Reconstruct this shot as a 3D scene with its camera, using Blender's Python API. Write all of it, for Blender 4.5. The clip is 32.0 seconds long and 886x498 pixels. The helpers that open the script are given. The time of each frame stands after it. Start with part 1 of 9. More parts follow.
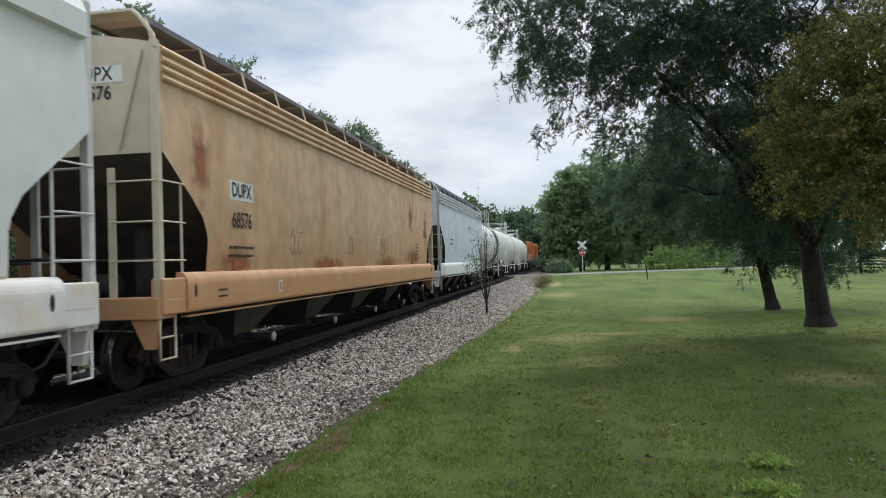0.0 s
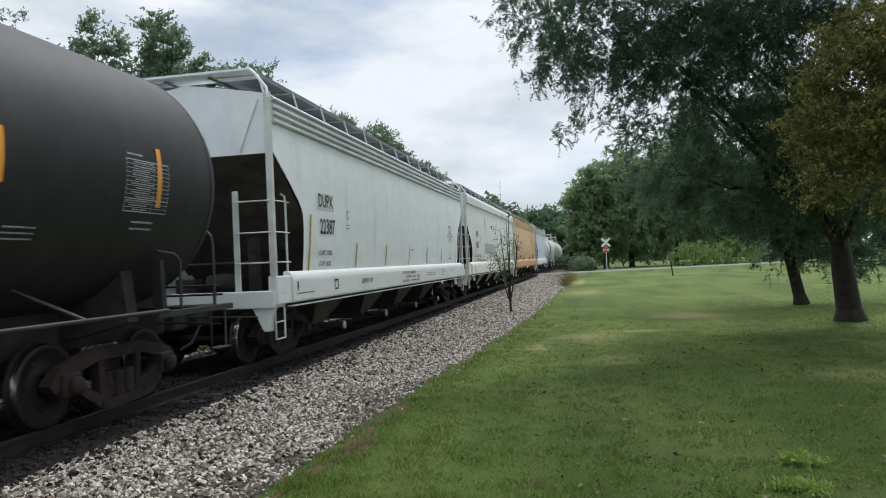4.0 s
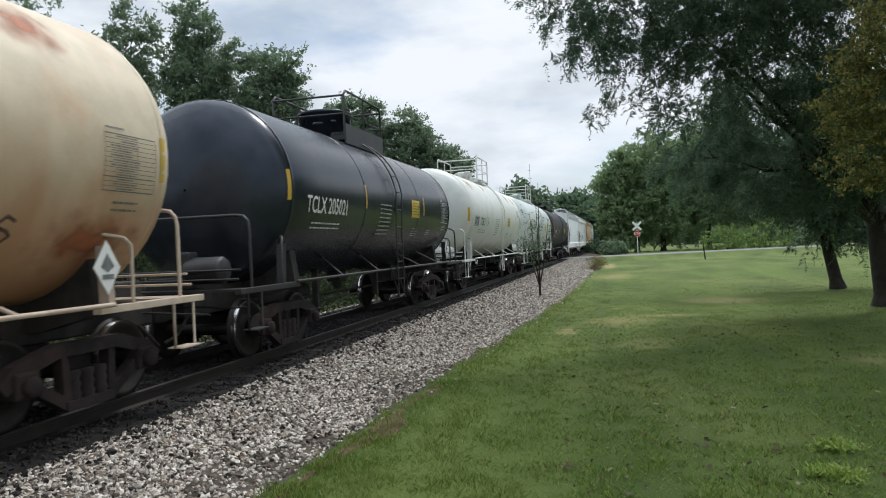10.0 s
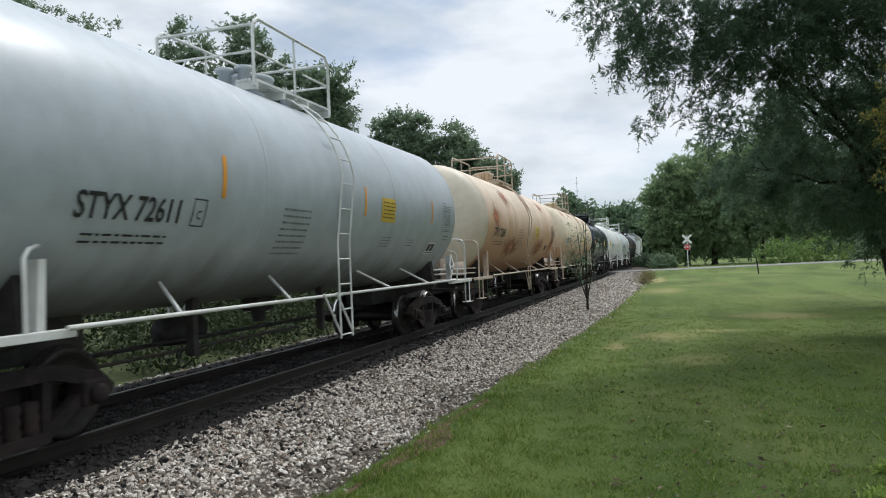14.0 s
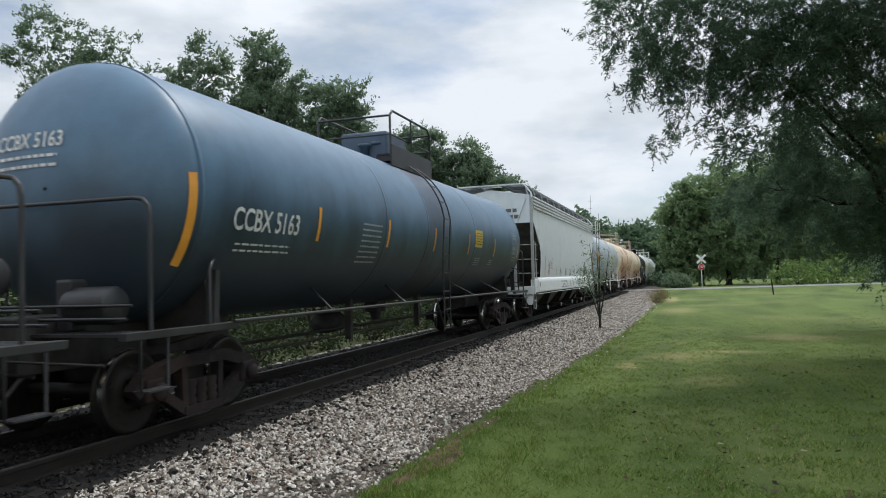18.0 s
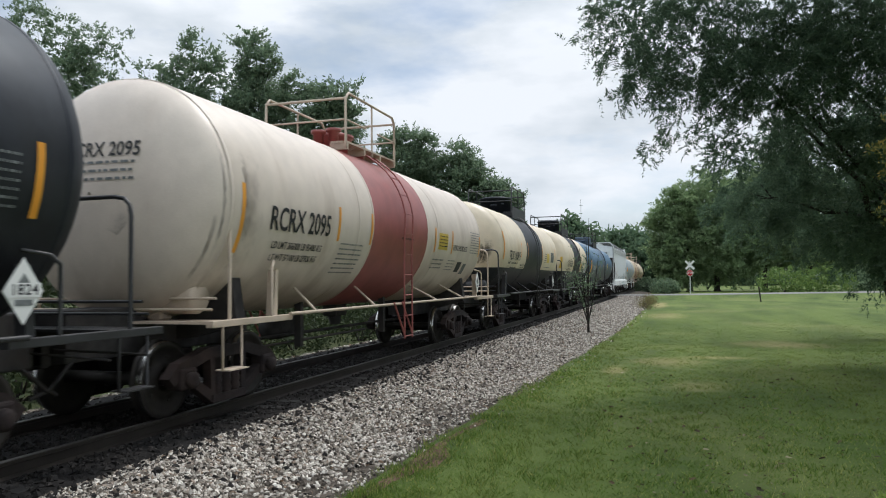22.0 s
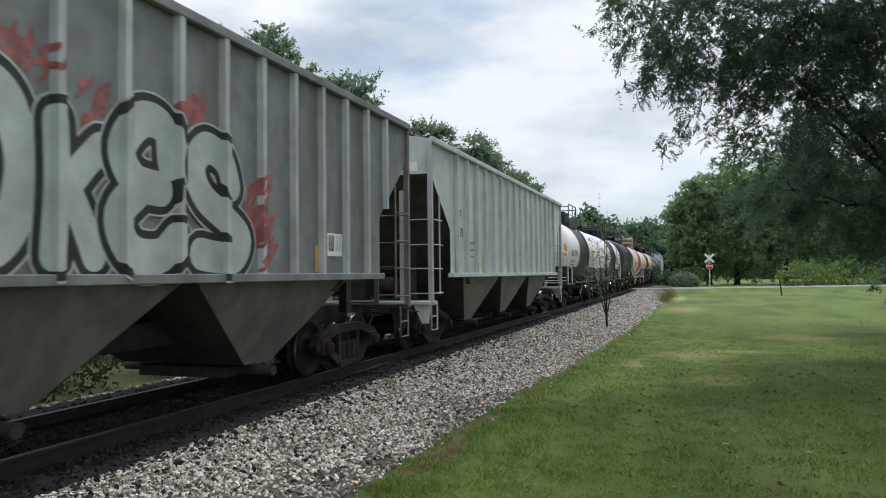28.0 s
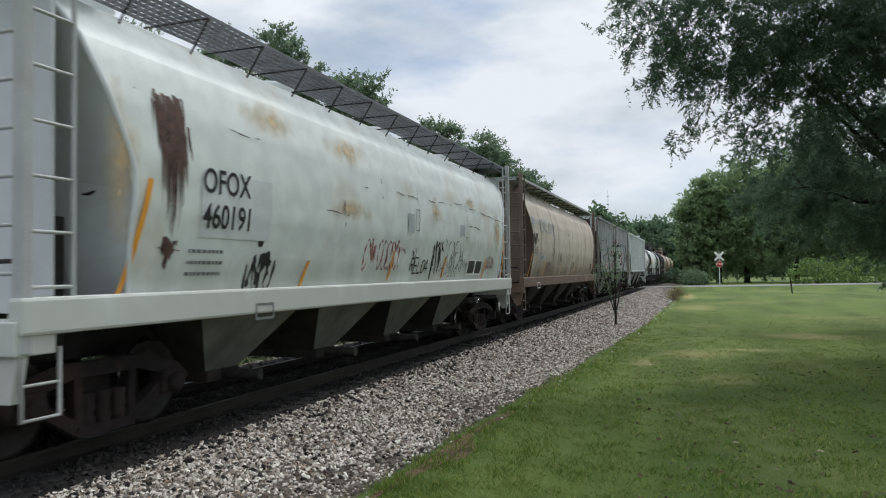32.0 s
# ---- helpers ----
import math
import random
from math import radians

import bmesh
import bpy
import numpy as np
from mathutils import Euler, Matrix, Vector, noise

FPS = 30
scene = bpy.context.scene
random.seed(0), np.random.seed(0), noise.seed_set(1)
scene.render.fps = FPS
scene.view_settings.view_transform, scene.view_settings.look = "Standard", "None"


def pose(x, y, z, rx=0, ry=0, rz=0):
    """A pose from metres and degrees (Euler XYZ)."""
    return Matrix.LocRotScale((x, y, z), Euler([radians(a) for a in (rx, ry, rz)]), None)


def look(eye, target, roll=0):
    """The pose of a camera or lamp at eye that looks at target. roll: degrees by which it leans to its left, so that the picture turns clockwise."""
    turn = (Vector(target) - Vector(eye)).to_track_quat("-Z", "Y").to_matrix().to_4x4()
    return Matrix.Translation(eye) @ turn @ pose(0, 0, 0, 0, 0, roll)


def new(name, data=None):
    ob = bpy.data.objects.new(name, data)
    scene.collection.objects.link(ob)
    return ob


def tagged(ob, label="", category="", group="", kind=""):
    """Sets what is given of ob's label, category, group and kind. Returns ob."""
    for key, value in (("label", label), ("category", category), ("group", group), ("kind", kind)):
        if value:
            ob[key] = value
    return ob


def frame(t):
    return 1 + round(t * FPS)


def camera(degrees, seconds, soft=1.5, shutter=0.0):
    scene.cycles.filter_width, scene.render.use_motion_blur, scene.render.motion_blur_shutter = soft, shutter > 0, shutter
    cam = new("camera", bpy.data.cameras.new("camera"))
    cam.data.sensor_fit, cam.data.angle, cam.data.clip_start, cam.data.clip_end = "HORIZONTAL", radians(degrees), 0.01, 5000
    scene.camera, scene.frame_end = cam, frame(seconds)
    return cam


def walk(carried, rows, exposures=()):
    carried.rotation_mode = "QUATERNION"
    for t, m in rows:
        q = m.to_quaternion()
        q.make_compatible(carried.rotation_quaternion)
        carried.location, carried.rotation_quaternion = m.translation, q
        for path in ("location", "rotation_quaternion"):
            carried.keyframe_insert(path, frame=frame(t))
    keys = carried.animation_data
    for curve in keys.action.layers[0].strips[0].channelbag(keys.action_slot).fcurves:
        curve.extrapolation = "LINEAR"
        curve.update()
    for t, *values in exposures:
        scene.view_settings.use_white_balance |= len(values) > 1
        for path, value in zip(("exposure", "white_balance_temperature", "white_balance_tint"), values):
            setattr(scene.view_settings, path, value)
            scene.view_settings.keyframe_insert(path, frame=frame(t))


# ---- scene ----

# ---------------- camera ----------------
EYE = (0.0, 0.0, 1.6)
VIEW = [  # seconds, yaw, pitch, roll
    (0.0, 9.52, 1.03, 1.70),
    (0.5, 9.71, 0.90, 1.17),
    (1.0, 10.37, 1.13, 1.61),
    (1.5, 10.49, 1.10, 1.80),
    (2.0, 10.19, 0.88, 1.95),
    (2.5, 10.09, 0.83, 2.03),
    (3.0, 10.08, 1.23, 2.22),
    (3.5, 10.74, 1.22, 2.38),
    (5.5, 12.09, 0.44, 2.65),
    (6.0, 12.43, 0.48, 2.17),
    (6.5, 12.79, 0.64, 1.73),
    (7.0, 13.21, 1.11, 1.84),
    (7.5, 13.74, 1.31, 2.15),
    (8.0, 13.78, 1.17, 2.35),
    (8.5, 13.41, 0.97, 2.16),
    (9.0, 12.92, 0.75, 2.01),
    (9.5, 13.02, 0.24, 2.04),
    (10.0, 13.60, -0.10, 2.56),
    (10.5, 13.72, 0.23, 2.92),
    (11.0, 13.51, 0.53, 3.17),
    (11.5, 14.02, 0.54, 3.27),
    (12.0, 14.92, 0.53, 3.06),
    (12.5, 16.36, 0.46, 2.82),
    (13.0, 16.88, 0.67, 2.73),
    (13.5, 16.45, 1.13, 2.59),
    (14.0, 17.20, 1.08, 2.43),
    (14.5, 18.30, 1.06, 2.43),
    (15.0, 18.52, 1.35, 2.52),
    (15.5, 18.14, 1.75, 2.66),
    (17.5, 18.16, 2.28, 1.70),
    (18.0, 18.16, 2.35, 1.51),
    (18.5, 17.91, 2.76, 1.70),
    (19.0, 17.04, 3.19, 1.76),
    (19.5, 16.79, 3.19, 1.50),
    (20.0, 17.11, 2.93, 0.83),
    (20.5, 17.48, 2.85, 0.68),
    (21.0, 17.78, 2.96, 0.79),
    (21.5, 17.61, 2.81, 0.76),
    (22.0, 17.34, 2.49, 0.59),
    (22.5, 17.44, 2.54, 0.67),
    (23.0, 17.78, 3.05, 0.89),
    (23.5, 18.07, 3.18, 0.87),
    (24.0, 18.23, 3.13, 0.97),
    (24.5, 18.57, 3.22, 1.01),
    (25.0, 18.96, 3.17, 0.95),
    (25.5, 19.35, 3.02, 0.55),
    (27.5, 18.87, 2.28, 1.00),
    (28.0, 18.71, 2.01, 0.66),
    (28.5, 18.61, 1.94, 0.57),
    (29.0, 18.69, 2.05, 0.53),
    (29.5, 18.91, 2.13, 0.69),
    (30.0, 19.17, 2.32, 0.80),
    (30.5, 19.32, 2.48, 0.77),
    (31.0, 19.28, 2.41, 0.80),
    (31.5, 19.22, 2.03, 0.70),
    (32.0, 19.38, 1.90, 0.75),
]
cam = camera(62.2, 32.0, soft=1.0, shutter=0.12)
walk(cam, [(t, pose(*EYE, 90 + p, r, y)) for t, y, p, r in VIEW], exposures=[(0.0, 0.0, 6200, 10.6), (3.5, 0.0, 6200, 10.6), (5.6, 0.2, 6200, 10.6), (8.0, 0.1, 6200, 10.6), (12.0, 0.07, 6200, 10.6), (16.0, 0.02, 6200, 10.6), (18.3, -0.02, 6200, 10.6), (19.0, -0.08, 6200, 10.6), (20.2, 0.06, 6200, 10.6), (26.5, 0.06, 6200, 10.6), (28.0, 0.07, 6200, 10.6), (28.6, 0.2, 6200, 10.6), (29.2, 0.2, 6200, 10.6), (30.0, 0.1, 6200, 10.6), (31.0, 0.05, 6200, 10.6), (32.0, -0.06, 6200, 10.6)])

# ---------------- light ----------------
scene.view_settings.exposure = 0.0
world = bpy.data.worlds.new("sky")
scene.world = world
world.use_nodes = True
wn, wl = world.node_tree.nodes, world.node_tree.links
SUN_ELEVATION, SUN_TURN = radians(57), radians(18)
sky = wn.new("ShaderNodeTexSky")
sky.sky_type, sky.sun_disc = "NISHITA", False
sky.sun_elevation, sky.sun_rotation = SUN_ELEVATION, SUN_TURN
sky.dust_density = 2.0
gain = wn.new("ShaderNodeVectorMath")
gain.operation = "MULTIPLY"
gain.inputs[1].default_value = (0.82, 0.95, 1.03)
coord = wn.new("ShaderNodeTexCoord")
flat = wn.new("ShaderNodeMapping")
flat.inputs["Scale"].default_value = (1.0, 1.0, 2.6)
puff = wn.new("ShaderNodeTexNoise")
puff.inputs["Scale"].default_value, puff.inputs["Detail"].default_value, puff.inputs["Roughness"].default_value = 2.3, 7.0, 0.55
cover = wn.new("ShaderNodeValToRGB")
cover.color_ramp.elements[0].position, cover.color_ramp.elements[1].position = 0.28, 0.50
puff2 = wn.new("ShaderNodeTexNoise")
puff2.inputs["Scale"].default_value, puff2.inputs["Detail"].default_value, puff2.inputs["Roughness"].default_value = 3.6, 6.0, 0.5
tone = wn.new("ShaderNodeValToRGB")
tone.color_ramp.elements[0].position, tone.color_ramp.elements[0].color = 0.40, (5.7, 6.25, 6.65, 1)
tone.color_ramp.elements[1].position, tone.color_ramp.elements[1].color = 0.60, (8.7, 8.95, 9.15, 1)
# the overcast brightens from the horizon towards the zenith
height = wn.new("ShaderNodeSeparateXYZ")
rise = wn.new("ShaderNodeMapRange")
rise.interpolation_type = "SMOOTHSTEP"
rise.inputs["From Min"].default_value, rise.inputs["From Max"].default_value = 0.25, 1.0
rise.inputs["To Min"].default_value, rise.inputs["To Max"].default_value = 1.0, 2.3
lift = wn.new("ShaderNodeVectorMath")
lift.operation = "SCALE"
blend = wn.new("ShaderNodeMixRGB")
back = wn["Background"]
back.inputs["Strength"].default_value = 0.10
wl.new(coord.outputs["Generated"], flat.inputs["Vector"])
wl.new(flat.outputs["Vector"], puff.inputs["Vector"])
wl.new(flat.outputs["Vector"], puff2.inputs["Vector"])
wl.new(puff.outputs["Fac"], cover.inputs["Fac"])
wl.new(puff2.outputs["Fac"], tone.inputs["Fac"])
wl.new(sky.outputs["Color"], gain.inputs[0])
wl.new(cover.outputs["Color"], blend.inputs["Fac"])
wl.new(gain.outputs["Vector"], blend.inputs["Color1"])
wl.new(coord.outputs["Generated"], height.inputs[0])
wl.new(height.outputs["Z"], rise.inputs["Value"])
wl.new(tone.outputs["Color"], lift.inputs[0])
wl.new(rise.outputs["Result"], lift.inputs["Scale"])
wl.new(lift.outputs["Vector"], blend.inputs["Color2"])
wl.new(blend.outputs["Color"], back.inputs["Color"])
sun = new("sun", bpy.data.lights.new("sun", "SUN"))
sun.data.energy, sun.data.angle, sun.data.color = 1.75, radians(10), (1.0, 0.95, 0.88)
sun.matrix_world = look((0, 0, 30), (-math.sin(SUN_TURN) * 20, -math.cos(SUN_TURN) * 20, 30 - math.tan(SUN_ELEVATION) * 20))

# ---------------- materials ----------------
def material(name, color, rough=0.6, metal=0.0, mottle=0.25, scale=3.0, stain=None, stain_amount=0.0, streak=False,
             low_stain=None, low_top=2.0, low_bottom=1.0, bump=0.0, bump_scale=40.0, per_piece=0.0, grain=60.0):
    """Paint, metal, stone: a base colour broken by mottling and grain, stains that may run down in streaks, and a
    second colour mixed in towards the bottom.
    """
    m = bpy.data.materials.new(name)
    m.use_nodes = True
    n, l = m.node_tree.nodes, m.node_tree.links
    b = n["Principled BSDF"]
    b.inputs["Roughness"].default_value, b.inputs["Metallic"].default_value = rough, metal
    co = n.new("ShaderNodeTexCoord")
    big = n.new("ShaderNodeTexNoise")
    big.inputs["Scale"].default_value, big.inputs["Detail"].default_value = scale, 6.0
    l.new(co.outputs["Object"], big.inputs["Vector"])
    fine = n.new("ShaderNodeTexNoise")
    fine.inputs["Scale"].default_value, fine.inputs["Detail"].default_value = grain, 3.0
    l.new(co.outputs["Object"], fine.inputs["Vector"])

    def mix(kind, fac, c1, c2):
        x = n.new("ShaderNodeMixRGB")
        x.blend_type = kind
        for sock, val in (("Fac", fac), ("Color1", c1), ("Color2", c2)):
            if isinstance(val, (int, float)):
                x.inputs[sock].default_value = val
            elif isinstance(val, tuple):
                x.inputs[sock].default_value = (*val[:3], 1)
            else:
                l.new(val, x.inputs[sock])
        return x.outputs["Color"]

    def ramp(src, a, z):
        r = n.new("ShaderNodeMapRange")
        r.interpolation_type = "SMOOTHSTEP"
        r.inputs["From Min"].default_value, r.inputs["From Max"].default_value = a, z
        l.new(src, r.inputs["Value"])
        return r.outputs["Result"]

    def times(a, c):
        x = n.new("ShaderNodeMath")
        x.operation = "MULTIPLY"
        for i, val in enumerate((a, c)):
            if isinstance(val, (int, float)):
                x.inputs[i].default_value = val
            else:
                l.new(val, x.inputs[i])
        return x.outputs["Value"]

    dark, light = tuple(c * (1 - mottle) for c in color), tuple(min(1, c * (1 + mottle * 0.6)) for c in color)
    col = mix("MIX", ramp(big.outputs["Fac"], 0.3, 0.7), dark, light)
    col = mix("MULTIPLY", 0.35 * min(1, mottle * 3), col, fine.outputs["Color"]) if mottle > 0.3 else mix("OVERLAY", 0.12, col, fine.outputs["Fac"])
    if per_piece:
        info = n.new("ShaderNodeObjectInfo")
        col = mix("MIX", times(info.outputs["Random"], per_piece), col, tuple(c * 0.45 for c in color))
    if stain_amount:
        mp = n.new("ShaderNodeMapping")
        mp.inputs["Scale"].default_value = (0.6, 1.0, 0.17) if streak else (0.5, 0.5, 0.5)
        l.new(co.outputs["Object"], mp.inputs["Vector"])
        st = n.new("ShaderNodeTexNoise")
        st.inputs["Scale"].default_value, st.inputs["Detail"].default_value, st.inputs["Roughness"].default_value = 1.7, 8.0, 0.62
        l.new(mp.outputs["Vector"], st.inputs["Vector"])
        col = mix("MIX", times(ramp(st.outputs["Fac"], 0.58 - 0.22 * stain_amount, 0.84), min(1.0, 0.45 + 0.5 * stain_amount)), col, stain)
    # blends raggedly into low_stain between low_top and low_bottom
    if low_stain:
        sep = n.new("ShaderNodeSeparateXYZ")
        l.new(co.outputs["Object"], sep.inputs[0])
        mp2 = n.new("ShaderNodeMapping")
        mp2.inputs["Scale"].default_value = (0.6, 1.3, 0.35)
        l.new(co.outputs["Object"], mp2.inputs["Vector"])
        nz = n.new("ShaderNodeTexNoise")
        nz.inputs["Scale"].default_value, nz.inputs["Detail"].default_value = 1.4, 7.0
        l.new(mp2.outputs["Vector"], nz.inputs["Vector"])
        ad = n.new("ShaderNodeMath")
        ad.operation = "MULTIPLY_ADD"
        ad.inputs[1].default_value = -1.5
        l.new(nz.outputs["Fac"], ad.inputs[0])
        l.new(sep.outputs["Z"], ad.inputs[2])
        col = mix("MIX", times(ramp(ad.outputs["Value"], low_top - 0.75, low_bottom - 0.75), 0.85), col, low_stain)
    l.new(col, b.inputs["Base Color"])
    if bump:
        bp = n.new("ShaderNodeBump")
        bp.inputs["Strength"].default_value, bp.inputs["Distance"].default_value = bump, 0.02
        bn = n.new("ShaderNodeTexNoise")
        bn.inputs["Scale"].default_value, bn.inputs["Detail"].default_value = bump_scale, 5.0
        l.new(co.outputs["Object"], bn.inputs["Vector"])
        l.new(bn.outputs["Fac"], bp.inputs["Height"])
        l.new(bp.outputs["Normal"], b.inputs["Normal"])
    return m


RUST, DUST, SOOT = (0.20, 0.085, 0.04), (0.30, 0.25, 0.19), (0.05, 0.045, 0.04)
M = {}
M["white_hopper"] = material("white_hopper_paint", (0.72, 0.735, 0.725), 0.5, stain=(0.55, 0.48, 0.36), stain_amount=0.1, streak=True, mottle=0.035, bump=0.12, bump_scale=1.1)
M["dull_white_hopper"] = material("dull_white_hopper_paint", (0.60, 0.625, 0.635), 0.5, stain=(0.46, 0.45, 0.42), stain_amount=0.12, streak=True, mottle=0.04, bump=0.12, bump_scale=1.1)
M["grey_hopper"] = material("pale_grey_paint", (0.80, 0.835, 0.845), 0.5, stain=(0.52, 0.53, 0.53), stain_amount=0.15, streak=True, mottle=0.04, bump=0.12, bump_scale=1.1)
M["blue_grey_hopper"] = material("blue_grey_paint", (0.600, 0.672, 0.732), 0.5, stain=(0.30, 0.30, 0.30), stain_amount=0.3, streak=True, mottle=0.1)
M["orange_hopper"] = material("rust_washed_paint", (0.66, 0.46, 0.29), 0.6, stain=(0.50, 0.26, 0.115), stain_amount=0.8, streak=True, mottle=0.16, low_stain=(0.50, 0.26, 0.115), low_top=2.7, low_bottom=0.9)
M["orange_end"] = material("tan_end_paint", (0.598, 0.540, 0.414), 0.6, stain=(0.40, 0.25, 0.13), stain_amount=0.4, streak=True, mottle=0.1)
M["ribbed_grey"] = material("weathered_grey_paint", (0.185, 0.195, 0.20), 0.6, stain=(0.10, 0.085, 0.07), stain_amount=0.8, streak=True, mottle=0.2)
M["ribbed_worn"] = material("scrubbed_grey_paint", (0.27, 0.285, 0.29), 0.6, stain=(0.16, 0.15, 0.14), stain_amount=0.4, mottle=0.15)
# side posts, paler than the panels between them
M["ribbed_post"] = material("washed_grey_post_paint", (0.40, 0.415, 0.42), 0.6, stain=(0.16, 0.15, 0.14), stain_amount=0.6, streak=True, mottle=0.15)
M["ribbed_pale"] = material("pale_ribbed_paint", (0.504, 0.540, 0.528), 0.6, stain=(0.25, 0.24, 0.22), stain_amount=0.5, streak=True, mottle=0.12)
M["tan_drip"] = material("tan_drip_runs", (0.62, 0.49, 0.36), 0.6, mottle=0.2)
M["rust_drip"] = material("rust_drip_runs", (0.30, 0.135, 0.06), 0.7, mottle=0.25)
M["weld_line"] = material("grimy_weld_line", (0.64, 0.67, 0.68), 0.6, mottle=0.2)
M["white_sill"] = material("rust_washed_white_sill", (0.74, 0.74, 0.70), 0.55, stain=(0.60, 0.38, 0.17), stain_amount=0.55, mottle=0.06)
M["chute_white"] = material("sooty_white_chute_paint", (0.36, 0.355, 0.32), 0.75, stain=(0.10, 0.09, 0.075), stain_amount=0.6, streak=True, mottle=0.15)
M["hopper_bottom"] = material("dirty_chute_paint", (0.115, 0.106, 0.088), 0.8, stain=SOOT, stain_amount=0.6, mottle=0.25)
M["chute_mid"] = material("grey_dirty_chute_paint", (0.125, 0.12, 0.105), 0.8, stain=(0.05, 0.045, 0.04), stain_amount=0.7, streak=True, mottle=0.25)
# eave ridges, greyer than the pale sides below them
M["grimy_eave"] = material("sooty_pale_eave_paint", (0.50, 0.505, 0.52), 0.6, stain=(0.30, 0.29, 0.29), stain_amount=0.5, mottle=0.1)
# for chute slopes facing along the car: their shade given as a dark colour
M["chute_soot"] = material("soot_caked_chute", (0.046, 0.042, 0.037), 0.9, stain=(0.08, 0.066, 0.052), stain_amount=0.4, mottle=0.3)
M["dull_rail"] = material("rust_dulled_rail_paint", (0.17, 0.155, 0.14), 0.65, stain=RUST, stain_amount=0.5, mottle=0.25)
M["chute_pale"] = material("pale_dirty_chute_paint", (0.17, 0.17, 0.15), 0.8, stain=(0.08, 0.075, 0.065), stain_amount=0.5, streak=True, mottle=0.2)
M["dark_steel"] = material("grimy_steel", (0.048, 0.043, 0.039), 0.8, mottle=0.35, scale=5.0, stain=(0.075, 0.052, 0.038), stain_amount=0.5)
# grimy slope sheet, with the shade of the end recess put into its colour
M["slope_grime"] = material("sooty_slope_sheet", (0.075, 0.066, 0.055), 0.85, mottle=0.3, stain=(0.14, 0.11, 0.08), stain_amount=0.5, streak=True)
M["truck"] = material("rusty_truck_iron", (0.026, 0.019, 0.017), 0.85, mottle=0.4, scale=6.0, stain=(0.075, 0.043, 0.03), stain_amount=0.6, bump=0.3)
M["wheel"] = material("wheel_steel", (0.026, 0.022, 0.019), 0.6, metal=0.4, mottle=0.3, scale=8.0)
M["tread"] = material("polished_tread", (0.55, 0.54, 0.52), 0.25, metal=1.0, mottle=0.1)
M["tan_curved"] = material("sun_faded_tan_paint", (0.50, 0.44, 0.36), 0.65, stain=(0.24, 0.18, 0.135), stain_amount=0.55, streak=True, mottle=0.09, low_stain=(0.16, 0.11, 0.08), low_top=2.3, low_bottom=1.2)
M["tan_end"] = material("brown_end_paint", (0.16, 0.115, 0.09), 0.7, stain=(0.09, 0.06, 0.05), stain_amount=0.6, streak=True, mottle=0.2)
M["tan_sill"] = material("rusty_sill_paint", (0.13, 0.085, 0.06), 0.75, stain=(0.30, 0.24, 0.18), stain_amount=0.4, mottle=0.25)
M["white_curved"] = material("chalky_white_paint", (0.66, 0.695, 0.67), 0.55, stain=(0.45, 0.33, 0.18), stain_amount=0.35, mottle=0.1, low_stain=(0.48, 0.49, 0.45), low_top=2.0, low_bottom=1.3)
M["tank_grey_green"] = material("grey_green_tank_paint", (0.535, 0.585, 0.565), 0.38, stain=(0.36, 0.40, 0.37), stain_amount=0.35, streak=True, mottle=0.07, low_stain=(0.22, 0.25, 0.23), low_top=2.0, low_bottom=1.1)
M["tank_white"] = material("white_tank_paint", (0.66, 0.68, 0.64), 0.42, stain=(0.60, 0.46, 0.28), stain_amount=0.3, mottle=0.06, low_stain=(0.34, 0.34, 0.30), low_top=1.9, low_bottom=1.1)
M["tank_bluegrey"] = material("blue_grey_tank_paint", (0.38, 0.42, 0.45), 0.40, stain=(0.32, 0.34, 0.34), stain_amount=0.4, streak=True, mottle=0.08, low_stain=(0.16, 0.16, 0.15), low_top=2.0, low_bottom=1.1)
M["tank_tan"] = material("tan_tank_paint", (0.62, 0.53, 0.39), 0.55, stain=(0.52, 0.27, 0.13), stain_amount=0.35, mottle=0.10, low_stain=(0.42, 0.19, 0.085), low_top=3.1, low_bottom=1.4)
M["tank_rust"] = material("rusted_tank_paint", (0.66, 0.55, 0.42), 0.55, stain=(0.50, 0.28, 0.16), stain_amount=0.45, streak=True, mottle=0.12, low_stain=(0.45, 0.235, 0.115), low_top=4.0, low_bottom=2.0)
M["tank_tan_plain"] = material("buff_tank_paint", (0.624, 0.552, 0.432), 0.5, stain=(0.42, 0.30, 0.18), stain_amount=0.35, mottle=0.08)
M["tank_black"] = material("black_tank_paint", (0.017, 0.020, 0.027), 0.26, stain=(0.03, 0.032, 0.036), stain_amount=0.35, streak=True, mottle=0.3)
M["tank_dull_black"] = material("dull_black_tank_paint", (0.014, 0.0145, 0.016), 0.62, stain=(0.028, 0.027, 0.026), stain_amount=0.35, streak=True, mottle=0.3)
M["tank_satin_black"] = material("satin_black_paint", (0.024, 0.025, 0.029), 0.48, stain=(0.04, 0.04, 0.04), stain_amount=0.35, streak=True, mottle=0.3)
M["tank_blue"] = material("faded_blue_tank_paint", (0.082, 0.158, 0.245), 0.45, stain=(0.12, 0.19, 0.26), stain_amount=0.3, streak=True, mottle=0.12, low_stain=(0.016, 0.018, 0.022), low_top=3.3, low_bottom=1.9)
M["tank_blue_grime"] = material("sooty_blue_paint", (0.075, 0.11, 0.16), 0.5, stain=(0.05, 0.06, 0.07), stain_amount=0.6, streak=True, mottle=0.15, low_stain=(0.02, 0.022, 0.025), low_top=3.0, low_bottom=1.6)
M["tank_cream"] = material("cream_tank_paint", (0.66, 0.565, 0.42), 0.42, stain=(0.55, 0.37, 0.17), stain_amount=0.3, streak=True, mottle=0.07)
